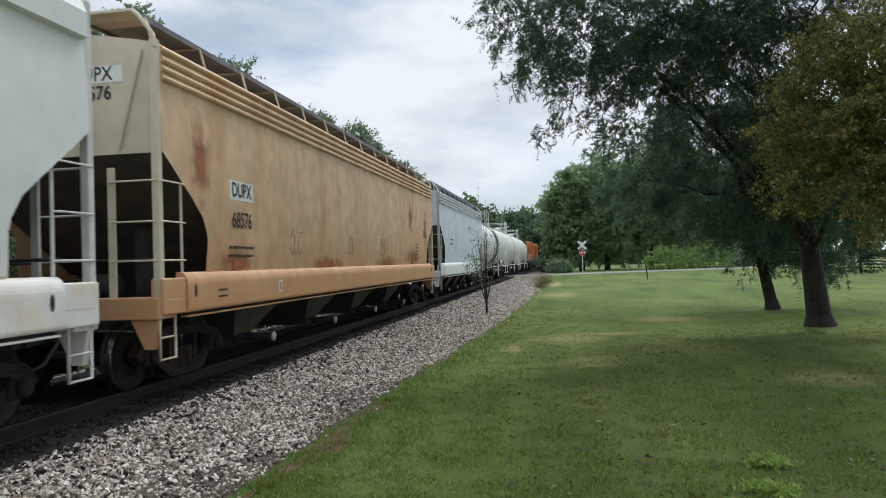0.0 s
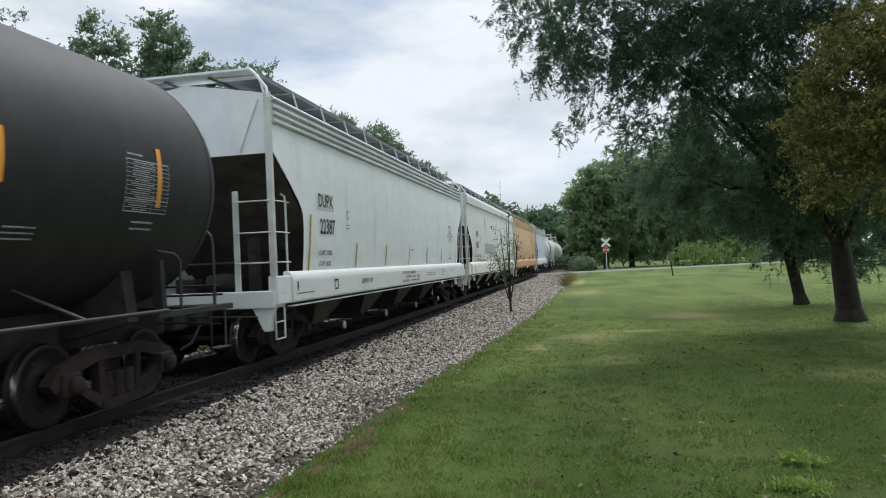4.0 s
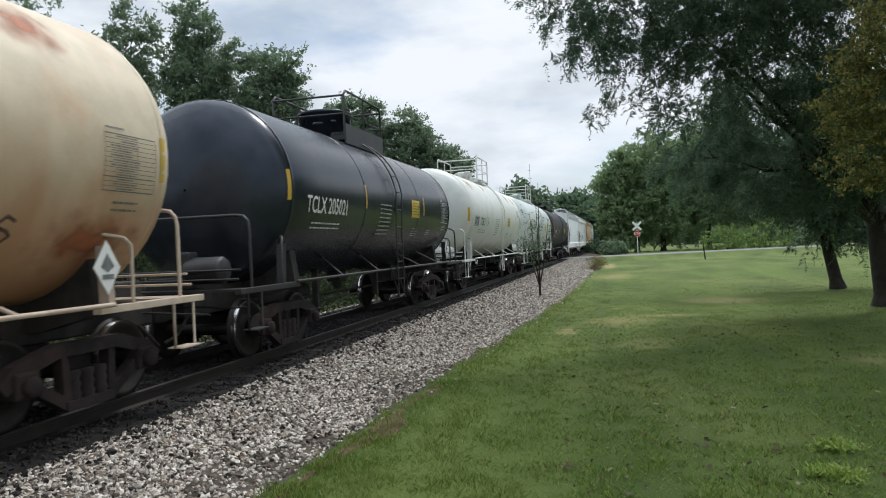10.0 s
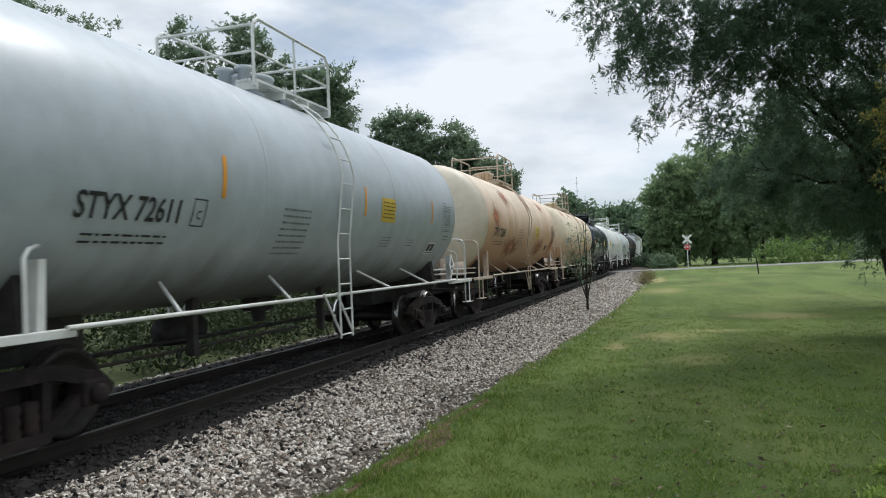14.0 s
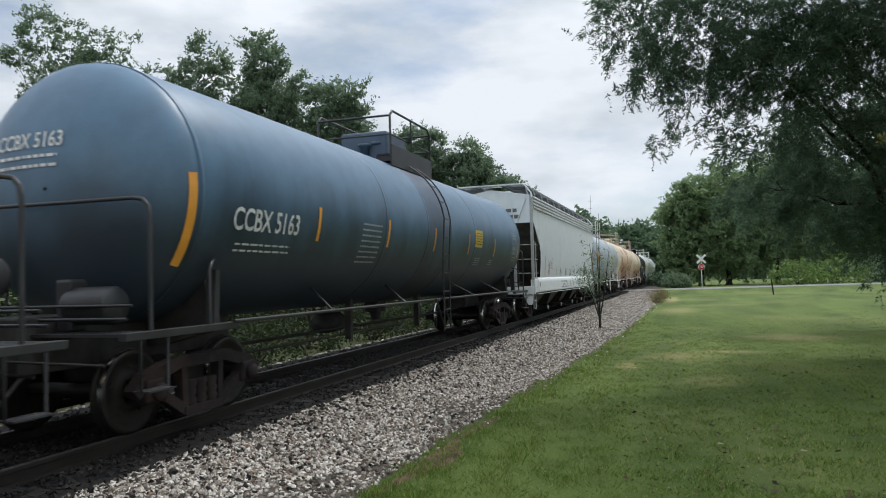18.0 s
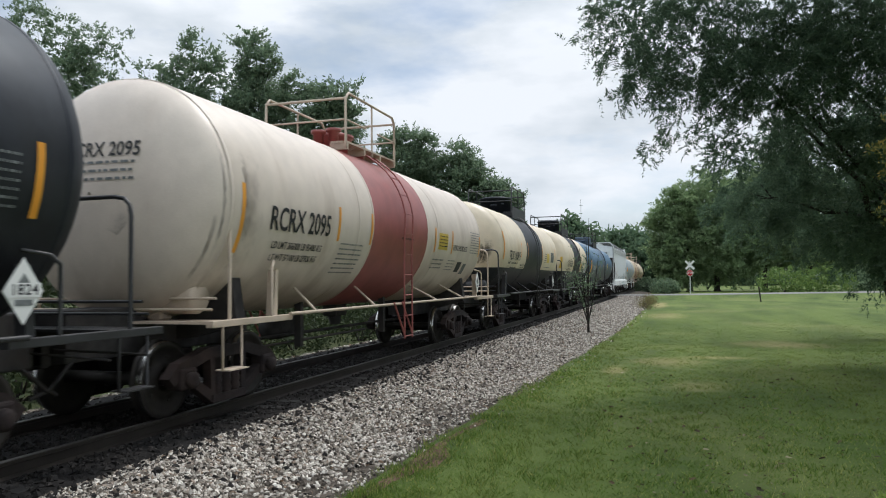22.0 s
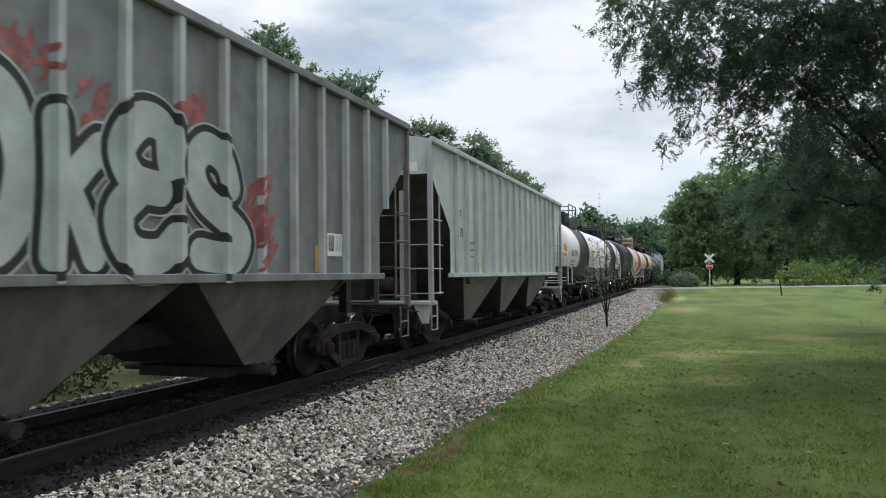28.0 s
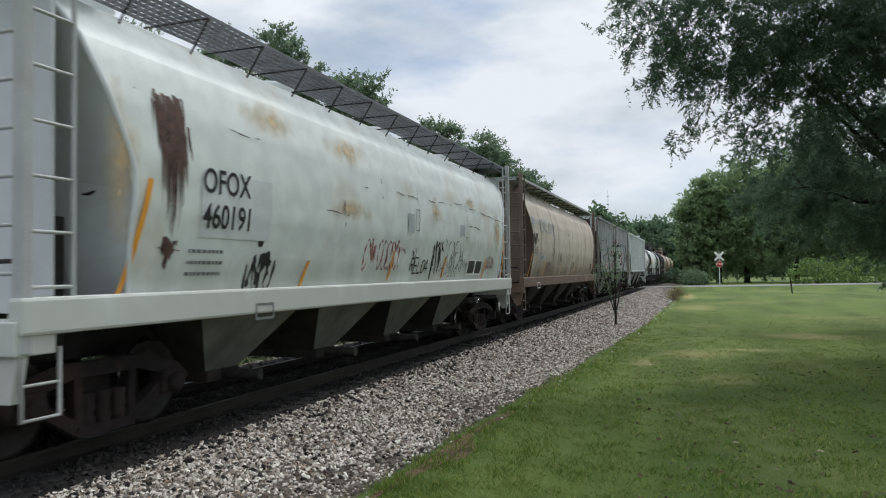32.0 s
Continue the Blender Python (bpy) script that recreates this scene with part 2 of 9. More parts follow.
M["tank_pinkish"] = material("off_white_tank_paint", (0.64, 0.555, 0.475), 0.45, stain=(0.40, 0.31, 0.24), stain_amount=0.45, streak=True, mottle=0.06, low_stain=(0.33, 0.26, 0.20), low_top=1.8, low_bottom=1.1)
M["tank_red"] = material("faded_red_band_paint", (0.30, 0.085, 0.075), 0.45, stain=(0.18, 0.05, 0.045), stain_amount=0.4, streak=True, mottle=0.12)
M["tank_clean_white"] = material("clean_white_tank_paint", (0.73, 0.73, 0.71), 0.36, stain=(0.50, 0.50, 0.47), stain_amount=0.2, streak=True, mottle=0.05)
M["white_rail"] = material("white_rail_paint", (0.60, 0.61, 0.58), 0.5, stain=(0.30, 0.24, 0.19), stain_amount=0.4, mottle=0.15)
M["tan_rail"] = material("tan_rail_paint", (0.50, 0.41, 0.32), 0.55, stain=RUST, stain_amount=0.45, mottle=0.15)
M["grey_rail"] = material("grey_rail_paint", (0.40, 0.41, 0.40), 0.55, stain=RUST, stain_amount=0.3, mottle=0.1)
M["black_rail"] = material("black_rail_paint", (0.025, 0.025, 0.027), 0.5, mottle=0.3)
M["grating"] = material("galvanised_grating", (0.20, 0.205, 0.22), 0.6, metal=0.3, mottle=0.2)
M["black_ink"] = material("black_stencil_paint", (0.02, 0.02, 0.022), 0.6, mottle=0.25, scale=9.0)
M["window_black"] = material("flat_black_paint", (0.03, 0.03, 0.032), 0.6, mottle=0.2)
M["grey_ink"] = material("worn_stencil_paint", (0.16, 0.17, 0.17), 0.65, mottle=0.3, scale=12.0)
M["white_ink"] = material("white_stencil_paint", (0.66, 0.66, 0.64), 0.6, mottle=0.15, scale=9.0)
M["pale_patch"] = material("pale_grey_repaint", (0.60, 0.62, 0.62), 0.55, mottle=0.12)
M["white_patch"] = material("fresh_white_patch", (0.74, 0.74, 0.72), 0.5, mottle=0.05)
M["grey_patch"] = material("grey_paint_patch", (0.40, 0.43, 0.44), 0.6, mottle=0.12)
M["reflector"] = material("orange_reflector_tape", (0.78, 0.34, 0.04), 0.4, mottle=0.1)
M["reflector_yellow"] = material("yellow_reflector_tape", (0.55, 0.355, 0.05), 0.4, mottle=0.1)
M["yellow_sticker"] = material("yellow_notice_sheet", (0.62, 0.44, 0.05), 0.45, mottle=0.06)
M["red_ink"] = material("dull_red_stencil", (0.10, 0.03, 0.03), 0.6, mottle=0.2)
M["placard_red"] = material("red_placard_print", (0.62, 0.05, 0.05), 0.45, mottle=0.08)
M["graffiti_grey"] = material("silver_spray_paint", (0.40, 0.44, 0.40), 0.5, mottle=0.22, scale=2.0)
M["graffiti_red"] = material("red_spray_paint", (0.36, 0.125, 0.12), 0.6, mottle=0.35, scale=6.0)
M["graffiti_teal"] = material("teal_spray_paint", (0.20, 0.44, 0.40), 0.6, mottle=0.25, scale=6.0)
M["brown_smear"] = material("brown_rust_smear", (0.12, 0.065, 0.05), 0.75, mottle=0.4, scale=9.0)
M["seam_grime"] = material("sooty_seam", (0.13, 0.095, 0.07), 0.8, mottle=0.3, scale=4.0)
M["rust_wash"] = material("thin_rust_wash", (0.55, 0.36, 0.17), 0.6, mottle=0.2, scale=6.0)
M["loco_orange"] = material("orange_locomotive_paint", (0.55, 0.16, 0.035), 0.4, stain=SOOT, stain_amount=0.4, streak=True, mottle=0.1)
M["faded_blue"] = material("faded_blue_paint", (0.37, 0.395, 0.41), 0.65, mottle=0.25, scale=5.0)
M["glass"] = material("dark_cab_glass", (0.02, 0.022, 0.025), 0.08, mottle=0.0)

for name in ("tank_black", "tank_satin_black", "dark_steel", "truck", "hopper_bottom", "slope_grime"):
    M[name].node_tree.nodes["Principled BSDF"].inputs["Specular IOR Level"].default_value = 0.42 if name == "tank_black" else 0.28
    M[name].node_tree.nodes["Principled BSDF"].inputs["Specular Tint"].default_value = (0.72, 0.84, 1.0, 1)

M["rust_wash"].node_tree.nodes["Principled BSDF"].inputs["Alpha"].default_value = 0.4
M["brown_smear"].node_tree.nodes["Principled BSDF"].inputs["Alpha"].default_value = 0.8



def cloud_material(name, color, strength):
    """A stain that fades out raggedly towards the edge of its patch."""
    m = material(name, color, 0.65, mottle=0.2, scale=5.0)
    n, l = m.node_tree.nodes, m.node_tree.links
    co, mp, ln, nz, ad, rp = n.new("ShaderNodeTexCoord"), n.new("ShaderNodeMapping"), n.new("ShaderNodeVectorMath"), n.new("ShaderNodeTexNoise"), n.new("ShaderNodeMath"), n.new("ShaderNodeMapRange")
    mp.inputs["Scale"].default_value, mp.inputs["Location"].default_value = (0, 2, 2), (0, -1, -1)
    ln.operation, ad.operation = "LENGTH", "MULTIPLY_ADD"
    nz.inputs["Scale"].default_value, nz.inputs["Detail"].default_value = 4.0, 6.0
    ad.inputs[1].default_value = 1.3
    rp.interpolation_type = "SMOOTHSTEP"
    rp.inputs["From Min"].default_value, rp.inputs["From Max"].default_value, rp.inputs["To Max"].default_value = 1.55, 0.5, strength
    l.new(co.outputs["Generated"], mp.inputs["Vector"])
    l.new(mp.outputs["Vector"], ln.inputs[0])
    l.new(co.outputs["Object"], nz.inputs["Vector"])
    l.new(nz.outputs["Fac"], ad.inputs[0])
    l.new(ln.outputs["Value"], ad.inputs[2])
    l.new(ad.outputs["Value"], rp.inputs["Value"])
    l.new(rp.outputs["Result"], n["Principled BSDF"].inputs["Alpha"])
    return m


M["rust_cloud"] = cloud_material("faint_rust_bloom", (0.60, 0.42, 0.20), 0.62)
M["red_rust_cloud"] = cloud_material("red_rust_bloom", (0.40, 0.13, 0.055), 0.85)
M["soot_cloud"] = cloud_material("sooty_bloom", (0.07, 0.055, 0.045), 0.7)

# ---------------- building helpers ----------------
class Shape:
    """A mesh in the making: corners, faces, which faces are smooth and which material slot each has."""

    def __init__(self):
        self.v, self.f, self.s, self.k = [], [], [], []

    def add(self, verts, faces, smooth=False, slot=0):
        o = len(self.v)
        self.v += [tuple(p) for p in verts]
        self.f += [tuple(i + o for i in f) for f in faces]
        self.s += [smooth] * len(faces)
        self.k += [slot] * len(faces)
        return self

    def box(self, x0, x1, y0, y1, z0, z1, slot=0, bevel=0.0):
        if not bevel:
            p = [(x, y, z) for x in (x0, x1) for y in (y0, y1) for z in (z0, z1)]
            return self.add(p, [(0, 1, 3, 2), (4, 6, 7, 5), (0, 4, 5, 1), (2, 3, 7, 6), (0, 2, 6, 4), (1, 5, 7, 3)], slot=slot)
        bm = bmesh.new()
        bmesh.ops.create_cube(bm, size=1.0, matrix=Matrix.LocRotScale(((x0 + x1) / 2, (y0 + y1) / 2, (z0 + z1) / 2), None, (x1 - x0, y1 - y0, z1 - z0)))
        bmesh.ops.bevel(bm, geom=bm.edges[:], offset=bevel, segments=2, affect="EDGES", profile=0.5)
        bm.verts.index_update()
        self.add([q.co for q in bm.verts], [[q.index for q in f.verts] for f in bm.faces], slot=slot)
        bm.free()
        return self

    def rod(self, a, b, r=0.02, n=8, r2=None, slot=0):
        a, b = Vector(a), Vector(b)
        r2 = r if r2 is None else r2
        d = (b - a).normalized()
        u = d.orthogonal().normalized()
        w = d.cross(u)
        ring = [u * math.cos(2 * math.pi * i / n) + w * math.sin(2 * math.pi * i / n) for i in range(n)]
        p = [a + q * r for q in ring] + [b + q * r2 for q in ring]
        self.add(p, [(i, (i + 1) % n, (i + 1) % n + n, i + n) for i in range(n)], True, slot)
        return self.add(p, [tuple(range(n))[::-1], tuple(range(n, 2 * n))], False, slot)

    def pipe(self, pts, r=0.02, n=8, slot=0):
        """A bent pipe through the points, with its elbows joined."""
        pts = [Vector(p) for p in pts]
        o, prev = [], None
        for i, p in enumerate(pts):
            d = ((pts[min(i + 1, len(pts) - 1)] - p).normalized() + (p - pts[max(i - 1, 0)]).normalized())
            d = d.normalized() if d.length > 1e-6 else Vector((0, 0, 1))
            u = (prev - d * prev.dot(d)) if prev is not None else d.orthogonal()
            u = u.normalized() if u.length > 1e-6 else d.orthogonal().normalized()
            prev = u
            w = d.cross(u)
            o += [p + (u * math.cos(2 * math.pi * k / n) + w * math.sin(2 * math.pi * k / n)) * r for k in range(n)]
        m = len(pts)
        self.add(o, [(i * n + k, i * n + (k + 1) % n, (i + 1) * n + (k + 1) % n, (i + 1) * n + k) for i in range(m - 1) for k in range(n)], True, slot)
        return self.add(o, [tuple(range(n))[::-1], tuple(range((m - 1) * n, m * n))], False, slot)

    def lathe(self, profile, centre=(0, 0, 0), axis="z", n=24, slot=0, smooth=True):
        """profile: (radius, height) pairs turned about an axis."""
        o = []
        for r, h in profile:
            for k in range(n):
                c, s = r * math.cos(2 * math.pi * k / n), r * math.sin(2 * math.pi * k / n)
                p = {"z": (c, s, h), "x": (h, c, s), "y": (s, h, c)}[axis]
                o.append((p[0] + centre[0], p[1] + centre[1], p[2] + centre[2]))
        m = len(profile)
        self.add(o, [(i * n + k, i * n + (k + 1) % n, (i + 1) * n + (k + 1) % n, (i + 1) * n + k) for i in range(m - 1) for k in range(n)], smooth, slot)
        return self.add(o, [tuple(range(n))[::-1], tuple(range((m - 1) * n, m * n))], False, slot)

    def slab(self, outline, axis, a, b, slot=0, smooth=False):
        """A flat outline given in the two other axes, pulled from a to b along an axis."""
        def at(p, h):
            return {"x": (h, p[0], p[1]), "y": (p[0], h, p[1]), "z": (p[0], p[1], h)}[axis]
        n = len(outline)
        p = [at(q, a) for q in outline] + [at(q, b) for q in outline]
        return self.add(p, [(i, (i + 1) % n, (i + 1) % n + n, i + n) for i in range(n)] + [tuple(range(n))[::-1], tuple(range(n, 2 * n))], smooth, slot)

    def sheet(self, rows, smooth=True, slot=0, closed=False):
        """A skin over rows of points, each row as long as the others."""
        n = len(rows[0])
        p = [q for r in rows for q in r]
        w = n if closed else n - 1
        return self.add(p, [(i * n + k, i * n + (k + 1) % n, (i + 1) * n + (k + 1) % n, (i + 1) * n + k) for i in range(len(rows) - 1) for k in range(w)], smooth, slot)

    def mirrored(self):
        """The same again on the other side of x = 0."""
        o = len(self.v)
        n = len(self.f)
        self.v += [(-x, y, z) for x, y, z in self.v[:o]]
        self.f += [tuple(i + o for i in f[::-1]) for f in self.f[:n]]
        self.s += self.s[:n]
        self.k += self.k[:n]
        return self

    def turned(self, m):
        self.v = [tuple(m @ Vector(p)) for p in self.v]
        return self

    def mesh(self, name, mats):
        me = bpy.data.meshes.new(name)
        me.from_pydata(self.v, [], self.f)
        me.polygons.foreach_set("use_smooth", self.s)
        me.polygons.foreach_set("material_index", self.k)
        for m in mats if isinstance(mats, (list, tuple)) else [mats]:
            me.materials.append(m)
        bm = bmesh.new()
        bm.from_mesh(me)
        bmesh.ops.recalc_face_normals(bm, faces=bm.faces[:])
        bm.to_mesh(me)
        bm.free()
        return me


def part(name, shape, mats, parent, label=""):
    ob = new(name, shape if isinstance(shape, bpy.types.Mesh) else shape.mesh(name, mats))
    ob.parent = parent
    return tagged(ob, label)


LETTERS = {}


def letters(text, height):
    """Flat lettering: corners and faces, centred on 0, of the built-in font."""
    key = text
    if key not in LETTERS:
        cu = bpy.data.curves.new("writing", "FONT")
        cu.body, cu.align_x, cu.align_y, cu.resolution_u = text, "CENTER", "CENTER", 3
        cu.offset = 0.014
        ob = bpy.data.objects.new("writing", cu)
        scene.collection.objects.link(ob)
        dg = bpy.context.evaluated_depsgraph_get()
        me = bpy.data.meshes.new_from_object(ob.evaluated_get(dg))
        LETTERS[key] = ([tuple(v.co) for v in me.vertices], [tuple(p.vertices) for p in me.polygons])
        bpy.data.objects.remove(ob)
        bpy.data.curves.remove(cu)
        bpy.data.meshes.remove(me)
    vs, fs = LETTERS[key]
    k = height / 0.69
    return [(x * k, y * k) for x, y, z in vs], fs


def write(shape, wrap, text, y, z, height, wide=0.82, slot=0):
    """Stencils a text on a side; wrap(y, arc height) gives the place on the skin."""
    vs, fs = letters(text, height)
    return shape.add([wrap(y + u * wide, z + w) for u, w in vs], fs, slot=slot)


def bars(shape, wrap, y, z, width, height, rows, rng, slot=0):
    """Small print: rows of short bars."""
    for r in range(rows):
        a, zz = y - width / 2, z + height / 2 - (r + 0.5) * height / rows
        while a < y + width / 2:
            b = min(y + width / 2, a + rng.uniform(0.04, 0.13) * width)
            q = height / rows * 0.155
            shape.add([wrap(a, zz - q), wrap(b, zz - q), wrap(b, zz + q), wrap(a, zz + q)], [(0, 1, 2, 3)], slot=slot)
            a = b + 0.03 * width
    return shape


def patch(shape, wrap, y0, y1, z0, z1, slot=0, steps=10):
    rows = [[wrap(y0 + (y1 - y0) * i / 3, z0 + (z1 - z0) * k / steps) for i in range(4)] for k in range(steps + 1)]
    return shape.sheet(rows, slot=slot)
# ---------------- railway trucks ----------------
WHEEL_R, AXLE = 0.457, 0.89


PEN = {"A": "00 26 40/12 32", "D": "00 06 26 44 42 20 00", "E": "40 00 06 46/03 33", "H": "00 06/40 46/03 43", "L": "06 00 40", "O": "10 01 05 16 36 45 41 30 10",
       "R": "00 06 36 45 44 33 03/23 40", "S": "45 26 04 33 42 20 01", "T": "20 26/06 46", "4": "30 36 02 42"}


def pen(sh, wrap, text, y, z, height, wide, thick, rng):
    """Words drawn by hand in single strokes, each letter a little askew."""
    step = wide / len(text)
    for i, c in enumerate(text):
        if c == " ":
            continue
        lean, up, big = rng.uniform(0.0, 0.25), rng.uniform(-0.06, 0.06) * height, rng.uniform(0.85, 1.15)
        for stroke in PEN[c].split("/"):
            pts = [(y - wide / 2 + step * (i + 0.1 + int(q[0]) * 0.19 + lean * int(q[1]) / 6), z + up + height * big * (int(q[1]) / 6 - 0.5)) for q in stroke.split()]
            for (a, b), (e, d) in zip(pts, pts[1:]):
                n = max(1, int(math.hypot(e - a, d - b) / 0.08))
                l = math.hypot(e - a, d - b) or 1
                u, v = -(d - b) / l * thick, (e - a) / l * thick
                for k in range(n):
                    f, g = k / n, (k + 1.12) / n
                    sh.add([wrap(a + (e - a) * h + m * u, b + (d - b) * h + m * v) for h, m in ((f, -1), (g, -1), (g, 1), (f, 1))], [(0, 1, 2, 3)])


def side_frame_shape():
    s = Shape()
    s.slab([(-1.20, 0.50), (-1.02, 0.66), (-0.45, 0.80), (0.45, 0.80), (1.02, 0.66), (1.20, 0.50), (1.10, 0.40), (0.95, 0.52), (0.42, 0.66), (-0.42, 0.66), (-0.95, 0.52), (-1.10, 0.40)], "x", 0.93, 1.07)
    for sg in (-1, 1):
        s.slab([(sg * 0.98, 0.50), (sg * 0.82, 0.52), (sg * 0.26, 0.20), (sg * 0.34, 0.10)], "x", 0.94, 1.06)
        s.slab([(sg * 0.30, 0.66), (sg * 0.40, 0.68), (sg * 0.38, 0.18), (sg * 0.28, 0.18)], "x", 0.94, 1.06)
        s.box(0.90, 1.12, sg * AXLE - 0.15, sg * AXLE + 0.15, 0.34, 0.60, bevel=0.03)
        s.lathe([(0.0, 1.10), (0.085, 1.10), (0.10, 1.14), (0.10, 1.19), (0.05, 1.21), (0.0, 1.21)], (0, sg * AXLE, WHEEL_R), "x", 14)
    s.slab([(-0.36, 0.10), (0.36, 0.10), (0.36, 0.20), (-0.36, 0.20)], "x", 0.92, 1.08)
    for yy in (-0.2, 0.0, 0.2):
        s.lathe([(0.075, 0.20), (0.085, 0.26), (0.07, 0.30), (0.085, 0.36), (0.07, 0.40), (0.085, 0.46), (0.075, 0.50)], (1.0, yy, 0), "z", 10)
    return s


def wheelset_shape():
    s = Shape()
    s.rod((-1.05, 0, 0), (1.05, 0, 0), 0.08, 12)
    for sg in (-1, 1):
        prof = [(0.10, 0.66), (0.16, 0.80), (0.20, 0.74), (0.36, 0.735), (0.395, 0.79), (0.452, 0.79), (WHEEL_R, 0.75), (WHEEL_R, 0.70), (0.485, 0.68), (0.485, 0.655), (0.39, 0.65), (0.2, 0.69), (0.10, 0.66)]
        s.lathe([(r, sg * h) for r, h in prof], (0, 0, 0), "x", 28)
        ring = [(math.cos(2 * math.pi * k / 28), math.sin(2 * math.pi * k / 28)) for k in range(28)]
        s.sheet([[(sg * h, r * c, r * q) for c, q in ring] for r, h in ((WHEEL_R - 0.008, 0.792), (WHEEL_R + 0.002, 0.772), (WHEEL_R + 0.004, 0.70), (WHEEL_R - 0.006, 0.695))], slot=1, closed=True)
        for k in range(5):
            a = 2 * math.pi * k / 5
            s.lathe([(0.0, sg * 0.735), (0.022, sg * 0.735), (0.022, sg * 0.748), (0, sg * 0.748)], (0, 0.27 * math.cos(a), 0.27 * math.sin(a)), "x", 6)
    return s


FRAME_MESH = side_frame_shape().mesh("side_frame", M["truck"])
FRAME_MESH_B = side_frame_shape().turned(pose(0, 0, 0, 0, 0, 180)).mesh("side_frame", M["truck"])
WHEEL_MESH = wheelset_shape().mesh("wheelset", [M["wheel"], M["tread"]])
BOLSTER = Shape().box(-0.92, 0.92, -0.2, 0.2, 0.42, 0.66, bevel=0.03).box(-0.3, 0.3, -0.3, 0.3, 0.64, 0.74, bevel=0.03).rod((-0.75, -0.45, 0.35), (0.75, -0.45, 0.35), 0.05).rod((-0.75, 0.45, 0.35), (0.75, 0.45, 0.35), 0.05)
BOLSTER_MESH = BOLSTER.mesh("bolster", M["truck"])
WHEELSETS = []  # (wheelset, its distance from the middle of the car)


def add_truck(car, y):
    frame_a = part("truck", BOLSTER_MESH, None, car, "rusty cast-iron two-axle truck")
    frame_a.location = (0, y, 0)
    part("side_frame", FRAME_MESH, None, frame_a)
    part("side_frame", FRAME_MESH_B, None, frame_a)
    for sg in (-1, 1):
        w = part("wheelset", WHEEL_MESH, [M["wheel"]], frame_a, "worn steel wheels on an axle")
        w.location = (0, sg * AXLE, WHEEL_R)
        WHEELSETS.append((w, car, y + sg * AXLE, sg * AXLE))
    return frame_a


def add_coupler(car, half, sg):
    s = Shape()
    s.box(-0.12, 0.12, sg * (half - 1.0), sg * (half - 0.25), 0.72, 0.98, bevel=0.02)
    s.box(-0.17, 0.17, sg * (half - 0.28), sg * (half + 0.03), 0.70, 1.0, bevel=0.05)
    s.pipe([(0.3, sg * (half - 0.5), 0.75), (0.32, sg * (half - 0.2), 0.5), (0.25, sg * (half + 0.0), 0.42)], 0.025)
    s.rod((0.2, sg * (half - 0.35), 0.9), (1.35, sg * (half - 0.45), 0.86), 0.015, 6)
    part("coupler", s, M["dark_steel"], car)


def ladder(shape, foot, top, across, rungs, r=0.018, lean=None):
    """Two rails and rungs; across is the way from one rail to the other."""
    f, t, a = Vector(foot), Vector(top), Vector(across)
    shape.rod(f, t, r * 1.25).rod(f + a, t + a, r * 1.25)
    for i in range(rungs):
        k = (i + 0.5) / rungs
        p = f.lerp(t, k)
        shape.rod(p, p + a, r, 6)
    return shape


